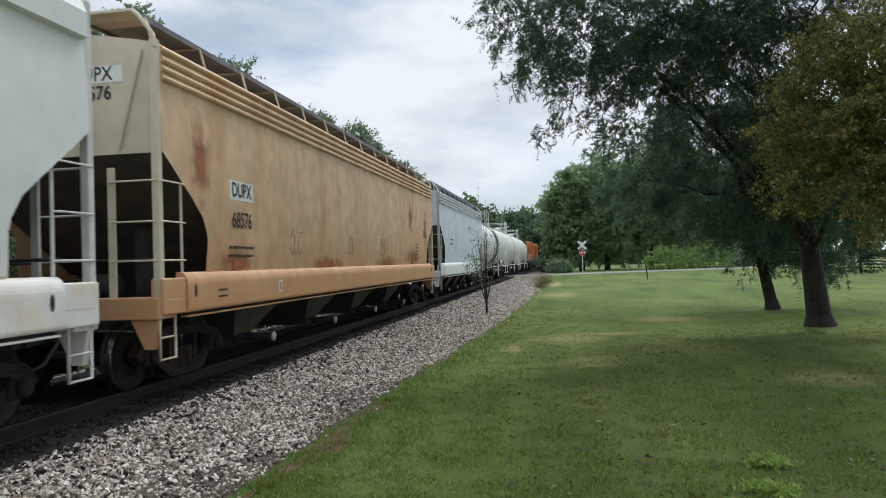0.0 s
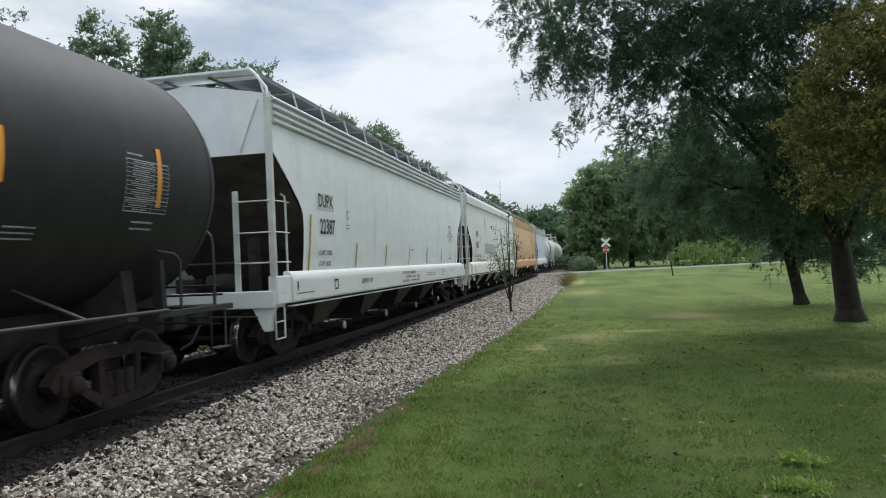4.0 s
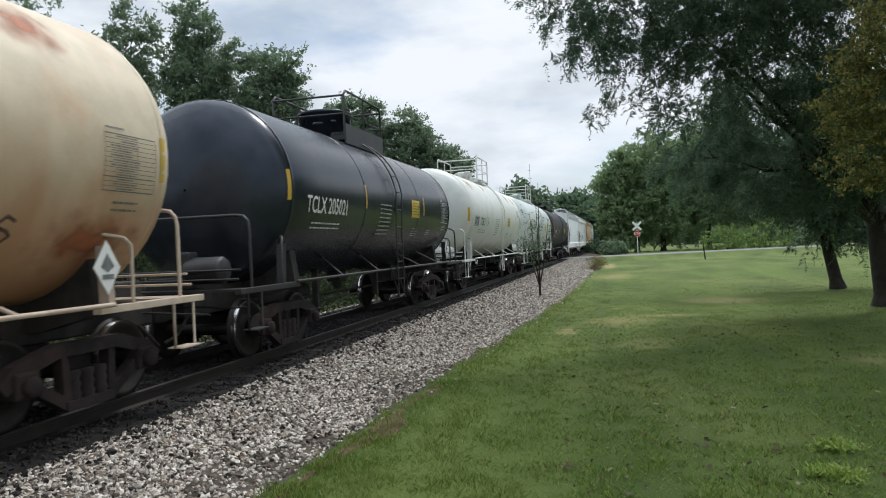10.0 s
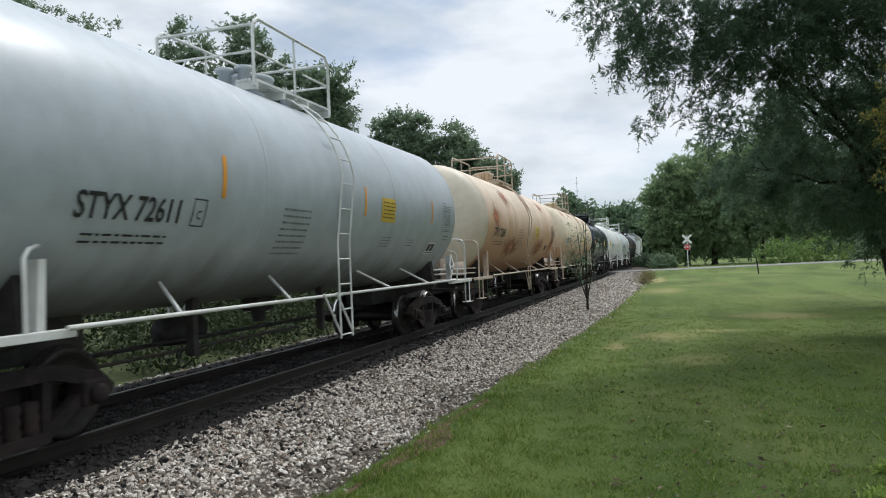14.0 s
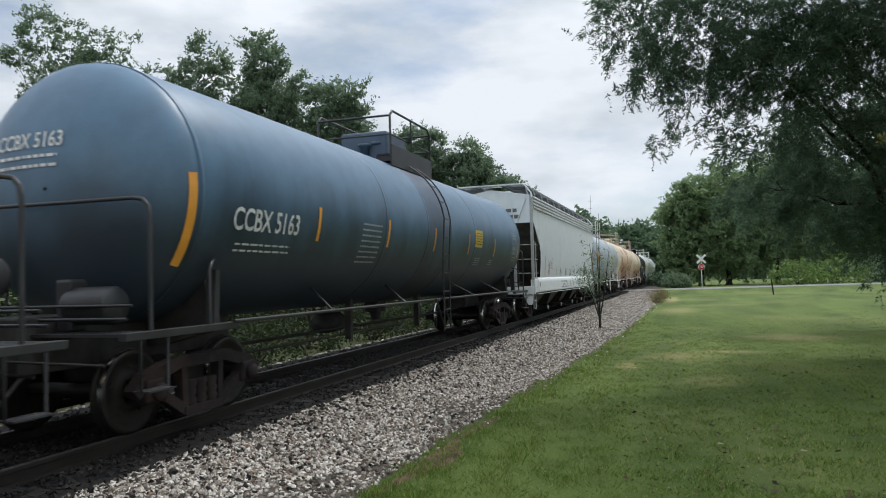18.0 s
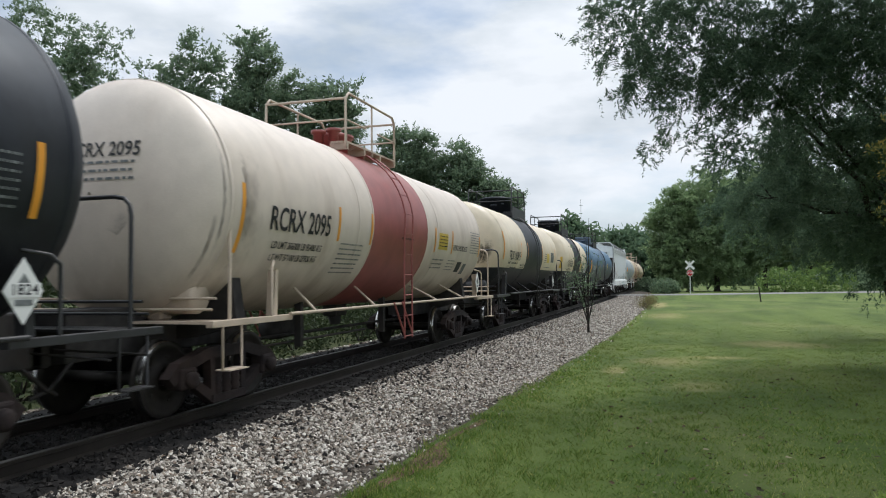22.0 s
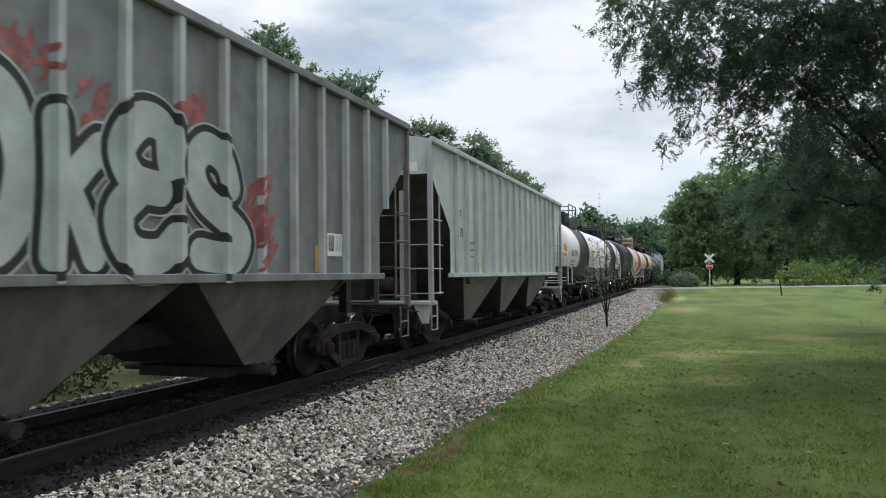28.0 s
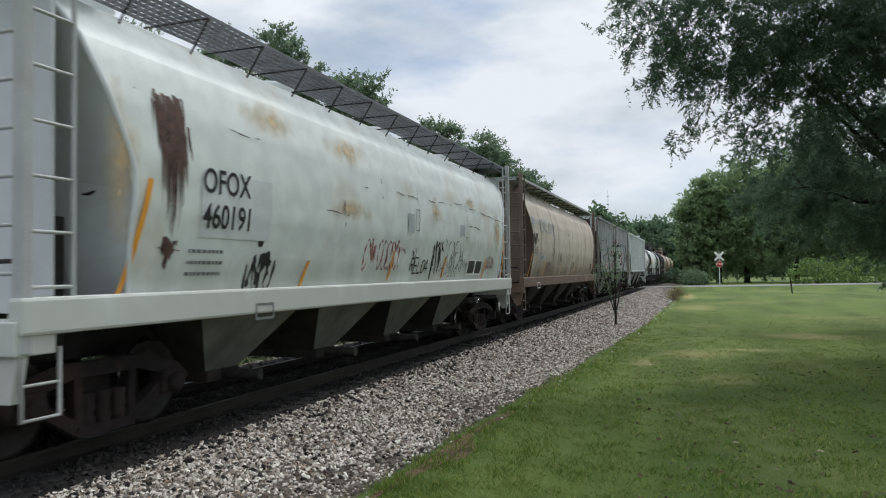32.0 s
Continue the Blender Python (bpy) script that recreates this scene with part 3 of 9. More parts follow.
# ---------------- tank cars ----------------
def tank_car(name, label, length, r, zc, shell_mats, slot_of, rail="white_rail", writing=(), ladder_y=0.0, dome="cage", tank_half=None,
             breaks=(), side_rail=True, placards=True, seed=1, cross_rail=True, sill="dark_steel", hazard="", belly=None, end_rail=None, arcs=None, arc_top=2.2, ladder_paint=None, grab_posts=False, end_hazard=""):
    rng = random.Random(seed)
    half = length / 2
    th = tank_half or half - 1.05
    car = tagged(new(name), label, "tank car", "cars of the train")
    R_ = M[rail]
    # shell with dished heads
    hd = r * 0.42
    ys = sorted(set([-th + hd, th - hd] + list(breaks) + [(-th + hd) + (2 * (th - hd)) * i / 10 for i in range(11)]))
    n = 48
    rings = []
    for k in range(7):
        a = math.pi / 2 * k / 7
        rings.append((-th + hd * (1 - math.cos(a)), r * math.sin(a) if k else 0.02))
    rings += [(y, r) for y in ys]
    for k in range(6, -1, -1):
        a = math.pi / 2 * k / 7
        rings.append((th - hd * (1 - math.cos(a)), r * math.sin(a) if k else 0.02))
    s = Shape()
    pts = [(rr * math.cos(2 * math.pi * k / n), y, zc + rr * math.sin(2 * math.pi * k / n)) for y, rr in rings for k in range(n)]
    for i in range(len(rings) - 1):
        ym = (rings[i][0] + rings[i + 1][0]) / 2
        for k in range(n):
            zm = math.sin(2 * math.pi * (k + 0.5) / n) * (rings[i][1] + rings[i + 1][1]) / 2 / r
            s.f.append((i * n + k, i * n + (k + 1) % n, (i + 1) * n + (k + 1) % n, (i + 1) * n + k))
            s.s.append(True)
            s.k.append(slot_of(ym, zm))
    s.v = pts
    def two_tone(shape, name_):
        """Cuts the skin along the belly line, so that the two paints meet in a clean edge."""
        me = shape.mesh(name_, [M[m] for m in shell_mats])
        if belly is not None:
            bm = bmesh.new()
            bm.from_mesh(me)
            bmesh.ops.bisect_plane(bm, geom=bm.verts[:] + bm.edges[:] + bm.faces[:], plane_co=(0, 0, zc + belly * r), plane_no=(0, 0, 1))
            for f in bm.faces:
                c = f.calc_center_median()
                f.material_index = slot_of(c.y, (c.z - zc) / r)
            bm.to_mesh(me)
            bm.free()
        return me

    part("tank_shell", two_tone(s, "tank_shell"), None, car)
    # seams and straps round the shell
    for y in (-th + hd, th - hd, -th * 0.33, th * 0.33, *breaks):
        b = Shape().lathe([(r + 0.0005, -0.03), (r + 0.005, -0.025), (r + 0.005, 0.025), (r + 0.0005, 0.03)], (0, y, zc), "y", 48)
        b.f = [f for f in b.f if len(f) == 4]
        b.s = b.s[:len(b.f)]
        b.k = [slot_of(sum(b.v[i][1] for i in f) / 4, (sum(b.v[i][2] for i in f) / 4 - zc) / r) for f in b.f]
        part("seam_band", two_tone(b, "seam_band"), None, car)
    # underframe
    tc = half - 2.35
    for sg in (-1, 1):
        st = Shape().box(-0.32, 0.32, sg * (tc - 1.6), sg * (half - 0.4), 0.74, zc - r + 0.18, bevel=0.02)
        part("stub_sill", st, M[sill], car)
        st = Shape().slab([(-1.25, 1.06), (-1.15, zc - r * 0.62), (1.15, zc - r * 0.62), (1.25, 1.06), (0.5, 0.88), (-0.5, 0.88)], "y", sg * tc - 0.10, sg * tc + 0.10)
        part("bolster_saddle", st, M[sill], car)
        add_truck(car, sg * tc)
        add_coupler(car, half, sg)
        # end platform, its steps and its hand rail
        ye = sg * arcs[0 if sg < 0 else 1] if arcs else sg * (half - 0.9)
        pl = Shape()
        for i in range(4):
            q = sorted((ye + sg * (0.40 - 0.13 * i), ye + sg * (0.29 - 0.13 * i)))
            pl.box(-1.42, 1.42, *q, 1.12, 1.15)
        for side in (-1, 1):
            q, w = sorted((side * 1.42, side * 1.52)), sorted((ye + sg * 0.42, ye - sg * 1.45))
            pl.box(*q, *w, 1.08, 1.16, bevel=0.008)
        part("end_platform", pl, R_, car)
        for side in (-1, 1):
            x = side * 1.5
            stp = Shape().pipe([(x, ye - 0.2, 1.1), (x, ye - 0.2, 0.57), (x, ye + 0.2, 0.57), (x, ye + 0.2, 1.1)], 0.017).box(x - 0.1, x + 0.1, ye - 0.2, ye + 0.2, 0.56, 0.575)
            part("side_step", stp, R_, car)
        hr = Shape()
        if cross_rail:
            az = arc_top
            hr.pipe([(1.46, ye, 1.14), (1.46, ye, az - 0.20), (1.44, ye, az - 0.09), (1.37, ye, az - 0.02), (1.25, ye, az), (-1.25, ye, az), (-1.37, ye, az - 0.02), (-1.44, ye, az - 0.09), (-1.46, ye, az - 0.20), (-1.46, ye, 1.14)], 0.023)
            for side in (-1, 1):  # short grab iron at the inner corner
                hr.pipe([(side * 1.5, ye - sg * 0.92, 1.16), (side * 1.5, ye - sg * 0.92, 1.78), (side * 1.47, ye - sg * 1.0, 1.86), (side * 1.36, ye - sg * 1.2, 1.90)], 0.02)
        for q, w in ((0.22, 1.42), (0.30, 1.29)):
            hr.rod((-1.42, ye + sg * q, w), (1.42, ye + sg * q, w), 0.016)
        part("end_hand_rail", hr, M[end_rail] if end_rail else R_, car)
        if grab_posts:
            for side in (-1, 1):
                x0, x1 = sorted((side * 1.49, side * 1.515))
                for k in (-0.25, 0.25):
                    y1 = ye + k
                    gb = Shape().box(x0, x1, y1 - 0.05, y1 + 0.05, 1.10, 2.36, bevel=0.004)
                    gb.pipe([(side * 1.53, y1 + k * 0.1, 1.24), (side * 1.53, y1 + k * 0.62, 1.26), (side * 1.53, y1 + k * 0.66, 2.22), (side * 1.53, y1 + k * 0.45, 2.40), (side * 1.52, y1, 2.34)], 0.018)
                    part("grab_iron", gb, R_, car)
        for side in (-1, 1):
            xs_ = sorted((side * 1.30, side * 1.42))
            yp = ye - sg * 1.15
            part("tank_post", Shape().slab([(yp - 0.05, 1.15), (yp + 0.05, 1.15), (yp - sg * 0.04 + 0.04, 1.78), (yp - sg * 0.04 - 0.04, 1.78)], "x", *xs_), R_, car)
        if sg < 0:
            bk = Shape().lathe([(0, -0.3), (0.17, -0.3), (0.2, -0.25), (0.2, 0.25), (0.17, 0.3), (0, 0.3)], (0.75, ye, 1.42), "x", 18).box(0.35, 0.55, ye - 0.12, ye + 0.12, 1.15, 1.7, bevel=0.03)
            part("brake_cylinder", bk, R_, car)
            bk = Shape().lathe([(0.02, -0.02), (0.2, -0.02), (0.22, 0), (0.2, 0.02), (0.02, 0.02)], (-0.6, ye, 1.75), "y", 18)
            part("brake_wheel", bk, R_, car)
    ug = Shape().lathe([(0, -0.45), (0.2, -0.4), (0.22, 0), (0.2, 0.4), (0, 0.45)], (-0.35, -1.6, 0.78), "y", 14)
    ug.box(-0.16, 0.16, -0.25, 0.25, zc - r - 0.22, zc - r + 0.1, bevel=0.03).lathe([(0.1, -0.15), (0.13, 0.0), (0.1, 0.1)], (0, 0, zc - r - 0.25), "z", 12)
    ug.rod((-0.1, -tc + 1.2, 0.66), (-0.1, tc - 1.2, 0.66), 0.03).rod((0.45, -tc + 0.8, 0.6), (0.45, 0.5, 0.62), 0.022)
    ug.box(0.5, 0.62, 1.1, 1.2, 0.52, zc - r * 0.85).box(0.5, 0.62, -2.6, -2.5, 0.52, zc - r * 0.85)
    part("underframe_gear", ug, M[sill], car)
    # long side rail on slanting brackets
    if side_rail:
        for side in (-1, 1):
            x = side * 1.56
            ends = arcs or (half - 0.9, half - 0.9)
            g = Shape().rod((x, -ends[0] + 1.3, 1.17), (x, ends[1] - 1.3, 1.17), 0.025)
            ang = math.asin(max(-1, min(1, (1.52 - zc) / r)))
            for k in (-0.58, -0.24, 0.3, 0.62):
                g.rod((x, th * k, 1.17), (side * r * math.cos(ang) * 0.99, th * k + (0.34 if k < 0 else -0.34), zc + r * math.sin(ang)), 0.022, 8)
            part("side_rail", g, R_, car)
    # ladder up the side
    for side in (-1, 1):
        lad = Shape()
        x = side * 1.60
        off = r + 0.11
        path = [(x, 0.48), (x, 1.2), (x, min(zc, 2.0))]
        for k in range(0, 9):
            a = math.radians(8 + 8.5 * k)
            path.append((side * off * math.cos(a), zc + off * math.sin(a)))
        path = [p for i, p in enumerate(path) if i < 3 or p[1] > path[2][1] + 0.05]
        for dy in (-0.22, 0.22):
            lad.pipe([(px, ladder_y + dy, pz) for px, pz in path], 0.018, 6)
        total = [0.0]
        for a, b in zip(path, path[1:]):
            total.append(total[-1] + math.dist(a, b))
        d = 0.05
        while d < total[-1]:
            i = max(k for k in range(len(path) - 1) if total[k] <= d)
            f = (d - total[i]) / (total[i + 1] - total[i])
            px, pz = path[i][0] + (path[i + 1][0] - path[i][0]) * f, path[i][1] + (path[i + 1][1] - path[i][1]) * f
            lad.rod((px, ladder_y - 0.22, pz), (px, ladder_y + 0.22, pz), 0.013, 6)
            d += 0.40
        for dy in (-0.22, 0.22):
            lad.rod((x, ladder_y + dy, 0.55), (x, ladder_y + dy * 1.0 - 0.55, 1.2), 0.02, 6)
        part("side_ladder", lad, M[ladder_paint] if ladder_paint else R_, car)
    # fittings on top with their platform and cage
    top = zc + r
    fit = Shape().lathe([(0.0, top - 0.1), (0.36, top - 0.1), (0.36, top + 0.30), (0.40, top + 0.32), (0.40, top + 0.38), (0.2, top + 0.44), (0, top + 0.45)], (0, ladder_y, 0), "z", 22)
    dm = M[shell_mats[slot_of(ladder_y, 0.9)]]
    for k, (dx, dy) in enumerate(((0.25, 0.75), (-0.2, 0.8), (0.05, -0.8), (0.3, -0.65))):
        vl = Shape().lathe([(0.0, top - 0.1), (0.1, top - 0.1), (0.1, top + 0.16 + 0.05 * k), (0.15, top + 0.18 + 0.05 * k), (0.15, top + 0.24 + 0.05 * k), (0, top + 0.26 + 0.05 * k)], (dx, ladder_y + dy, 0), "z", 12)
        part("top_valve", vl, dm, car)
    if dome == "house":
        fit.box(-0.55, 0.55, ladder_y - 0.75, ladder_y + 0.45, top - 0.05, top + 0.62, bevel=0.05)
    if dome == "drum":
        fit.lathe([(0.0, top - 0.1), (0.6, top - 0.1), (0.6, top + 0.56), (0.63, top + 0.57), (0.63, top + 0.62), (0.5, top + 0.66), (0, top + 0.67)], (0, ladder_y - 0.3, 0), "z", 24)
    dm = M[shell_mats[slot_of(ladder_y, 0.9)]]
    part("manway", fit, dm, car)
    for side in (-1, 1):
        gp = new("top_walkway")
        gp.parent = car
        for i in range(5):
            a = side * (0.55 + 0.07 * i)
            part("slat", Shape().box(a - 0.025, a + 0.025, ladder_y - 1.25, ladder_y + 1.25, top - 0.02, top + 0.02), R_, gp)
        for yy in (-1.2, -0.4, 0.4, 1.2):
            part("bracket", Shape().box(min(side * 0.5, side * 0.86), max(side * 0.5, side * 0.86), ladder_y + yy - 0.03, ladder_y + yy + 0.03, top - 0.14, top - 0.015), R_, gp)
        if dome in ("house", "drum"):
            part("toe_board", Shape().box(min(side * 0.84, side * 0.88), max(side * 0.84, side * 0.88), ladder_y - 1.27, ladder_y + 1.27, top - 0.24, top + 0.20), R_, gp)
    cg = Shape()
    for side in (-1, 1):
        x = side * 0.84
        cg.pipe([(x, ladder_y - 1.25, top - 0.1), (x, ladder_y - 1.25, top + 0.82), (x, ladder_y - 1.12, top + 0.94), (x, ladder_y + 1.12, top + 0.94), (x, ladder_y + 1.25, top + 0.82), (x, ladder_y + 1.25, top - 0.1)], 0.026)
        cg.rod((x, ladder_y + 0.35 * 0, top - 0.1), (x, ladder_y, top + 0.94), 0.02)
        cg.rod((x, ladder_y - 1.25, top + 0.42), (x, ladder_y - 0.3, top + 0.42), 0.018).rod((x, ladder_y + 0.3, top + 0.42), (x, ladder_y + 1.25, top + 0.42), 0.018)
    for yy in (-1.25, 1.25):
        cg.rod((-0.84, ladder_y + yy, top + 0.82), (0.84, ladder_y + yy, top + 0.82), 0.024).rod((-0.84, ladder_y + yy, top + 0.42), (0.84, ladder_y + yy, top + 0.42), 0.018)
    part("top_hand_rail", cg, R_, car)

    # stencils
    def wrap(y, z, lift=0.013):
        """z: height up the side, along the curve from the middle of the tank."""
        a = (z - zc) / r
        e = max(0.0, min(0.97, (abs(y) - (th - hd)) / hd))
        q = r * math.sqrt(1 - e * e) + lift
        return (q * math.cos(a), y + (lift if y > 0 else -lift) * e, zc + q * math.sin(a))

    by_ink = {}
    for item in writing:
        kind, ink, args = item[0], item[1], item[2:]
        sh = by_ink.setdefault((kind, ink, len(by_ink)), Shape())
        if kind == "text":
            write(sh, wrap, *args)
        elif kind == "bars":
            bars(sh, wrap, *args, rng)
        elif kind == "patch":
            patch(sh, lambda y, z: wrap(y, z, 0.003 + 0.0004 * min(14, sum(1 for q in by_ink if q[0] == "patch"))), *args)
        elif kind == "drips":  # rust or product run down from a place
            y, z, w, h, m = args
            for i in range(m):
                a, q = y + rng.gauss(0, w / 3), rng.uniform(0.004, 0.012)
                ln = h * rng.uniform(0.3, 1.0)
                t0 = z - rng.random() * h * 0.2
                sh.sheet([[wrap(a - q * (1 - j / 7), t0 - ln * j / 6, 0.005 + 0.0003 * (i % 9)), wrap(a + q * (1 - j / 7), t0 - ln * j / 6, 0.005 + 0.0003 * (i % 9))] for j in range(7)])
        elif kind == "cloud":
            patch(sh, lambda y, z: wrap(y, z, 0.003), *args, 0, 16)
        elif kind == "under":  # a repainted field below the lettering
            patch(sh, lambda y, z: wrap(y, z, 0.0045), *args)
        elif kind == "frame":  # a thin outlined box
            y, z, w, h = args
            for q in ((y - w / 2, y + w / 2, z - h / 2, z - h / 2 + 0.015), (y - w / 2, y + w / 2, z + h / 2 - 0.015, z + h / 2), (y - w / 2, y - w / 2 + 0.015, z - h / 2, z + h / 2), (y + w / 2 - 0.015, y + w / 2, z - h / 2, z + h / 2)):
                patch(sh, wrap, *q, 0, 2)
        elif kind == "table":  # a ruled inspection table with small print
            y, z, w, h = args
            for i in range(13):
                zz, q = z - h / 2 + h * i / 12, 0.006 if i in (0, 3, 12) else 0.003
                patch(sh, wrap, y - w / 2, y + w / 2, zz - q, zz + q, 0, 1)
            for yy in (y - w / 2, y + w * 0.12, y + w / 2):
                patch(sh, lambda a, b: wrap(a, b, 0.0135), yy - 0.003, yy + 0.003, z - h / 2, z + h / 2, 0, 6)
            for i in range(12):
                if rng.random() < 0.8:
                    bars(sh, lambda a, b: wrap(a, b, 0.014), y - w * rng.uniform(0.05, 0.2), z + h * (i - 5.5) / 12, w * rng.uniform(0.3, 0.55), h / 12, 1, rng)
            bars(sh, wrap, y - w * 0.3, z + h / 2 + 0.06, w * 0.35, 0.07, 1, rng)
            bars(sh, wrap, y, z - h / 2 - 0.16, w * 0.5, 0.16, 2, rng)
        elif kind == "pen":
            pen(sh, wrap, *args, rng)
        elif kind == "scrawl":
            scrawl(sh, lambda y, z: wrap(y, z, 0.011), *args, rng)
        elif kind in ("head_text", "head_bars"):  # on the rear head of the tank
            def on_head(x, z):
                q = min(0.98, math.hypot(x, z - zc) / r)
                return (x, -th + hd * (1 - math.sqrt(1 - q * q)) - 0.012, z)
            if kind == "head_text":
                t, x, z, h = args
                vs, fs = letters(t, h)
                sh.add([on_head(x + u * 0.85, z + w) for u, w in vs], fs)
            else:
                bars(sh, on_head, *args, rng)
        elif kind == "sheet_bars":
            bars(sh, lambda y, z: wrap(y, z, 0.015), *args, rng)
    names = {"frame": "outlined_box", "table": "inspection_table", "under": "paint_patch", "cloud": "rust_stain", "pen": "graffiti", "scrawl": "graffiti", "head_text": "lettering", "head_bars": "small_print", "drips": "rust_stain", "text": "lettering", "bars": "small_print", "patch": "paint_patch", "sheet_bars": "small_print"}
    for (kind, ink, _), sh in by_ink.items():
        nm = names[kind] if not (kind == "patch" and "reflector" in ink) else "reflector_strip"
        part("notice_sheet" if ink == "yellow_sticker" else nm, sh, M[ink], car)
    if placards:
        ye = (arcs[1] if arcs else half - 0.9) - 1.28
        p = Shape().slab([(ye - 0.2, 1.55), (ye, 1.83), (ye + 0.2, 1.55), (ye, 1.27)], "x", 1.47, 1.48)
        part("placard", p, M["white_patch"], car, "white diamond-shaped hazard placard")
        p2 = Shape().slab([(ye - 0.1, 1.56), (ye, 1.70), (ye + 0.1, 1.56), (ye, 1.5)], "x", 1.482, 1.485)
        p2.add([(1.484, ye - 0.09, 1.43), (1.484, ye + 0.09, 1.43), (1.484, ye + 0.09, 1.48), (1.484, ye - 0.09, 1.48)], [(0, 1, 2, 3)])
        part("placard_print", p2, M["grey_ink"], car)
        if hazard:
            vs, fs = letters(hazard, 0.11)
            part("placard_number", Shape().slab([(ye - 0.17, 1.50), (ye + 0.17, 1.50), (ye + 0.17, 1.62), (ye - 0.17, 1.62)], "x", 1.486, 1.488), M["white_patch"], car)
            part("lettering", Shape().add([(1.490, ye + u * 0.9, 1.56 + w * 0.8) for u, w in vs], fs), M["black_ink"], car)
    if end_hazard:
        ye = -(arcs[0] if arcs else half - 0.9) - 0.26
        part("placard", Shape().slab([(-0.32, 1.52), (-0.12, 1.74), (0.08, 1.52), (-0.12, 1.30)], "y", ye, ye + 0.01), M["placard_red"], car, "red and white diamond-shaped hazard placard")
        part("placard_print", Shape().slab([(-0.24, 1.42), (-0.12, 1.46), (0.0, 1.42), (-0.12, 1.31)], "y", ye - 0.004, ye - 0.001), M["white_patch"], car)
        part("placard_number", Shape().slab([(-0.28, 1.46), (0.04, 1.46), (0.04, 1.58), (-0.28, 1.58)], "y", ye - 0.007, ye - 0.005), M["white_patch"], car)
        vs, fs = letters(end_hazard, 0.11)
        part("lettering", Shape().add([(-0.12 + u * 0.9, ye - 0.010, 1.52 + w * 0.9) for u, w in vs], fs), M["black_ink"], car)
    return car, half


# ---------------- covered hoppers ----------------
PROFILES = {
    "smooth": [(1.50, 1.48), (1.54, 2.0), (1.56, 2.6), (1.555, 3.3), (1.53, 4.00), (1.52, 4.50), (1.49, 4.535), (1.40, 4.555), (1.20, 4.60), (0.0, 4.80)],
    "ribbed": [(1.49, 1.62), (1.49, 2.2), (1.49, 3.0), (1.49, 3.7), (1.49, 4.40), (1.46, 4.45), (1.25, 4.50), (0.55, 4.62), (0.0, 4.65)],
    "round": [(1.42, 1.42), (1.52, 1.8), (1.60, 2.3), (1.61, 2.8), (1.56, 3.3), (1.43, 3.78), (1.17, 4.18), (0.6, 4.46), (0.0, 4.52)],
}


RIB_FOOT, RIB_FACE, RIB_DEEP = 0.06, 0.042, 0.08  # posts of the ribbed sides


def side_at(kind):
    pr = PROFILES[kind]

    def at(z):
        for (x0, z0), (x1, z1) in zip(pr, pr[1:]):
            if z <= z1:
                k = max(0.0, (z - z0) / (z1 - z0))
                return x0 + (x1 - x0) * k
        return 0.0
    return at


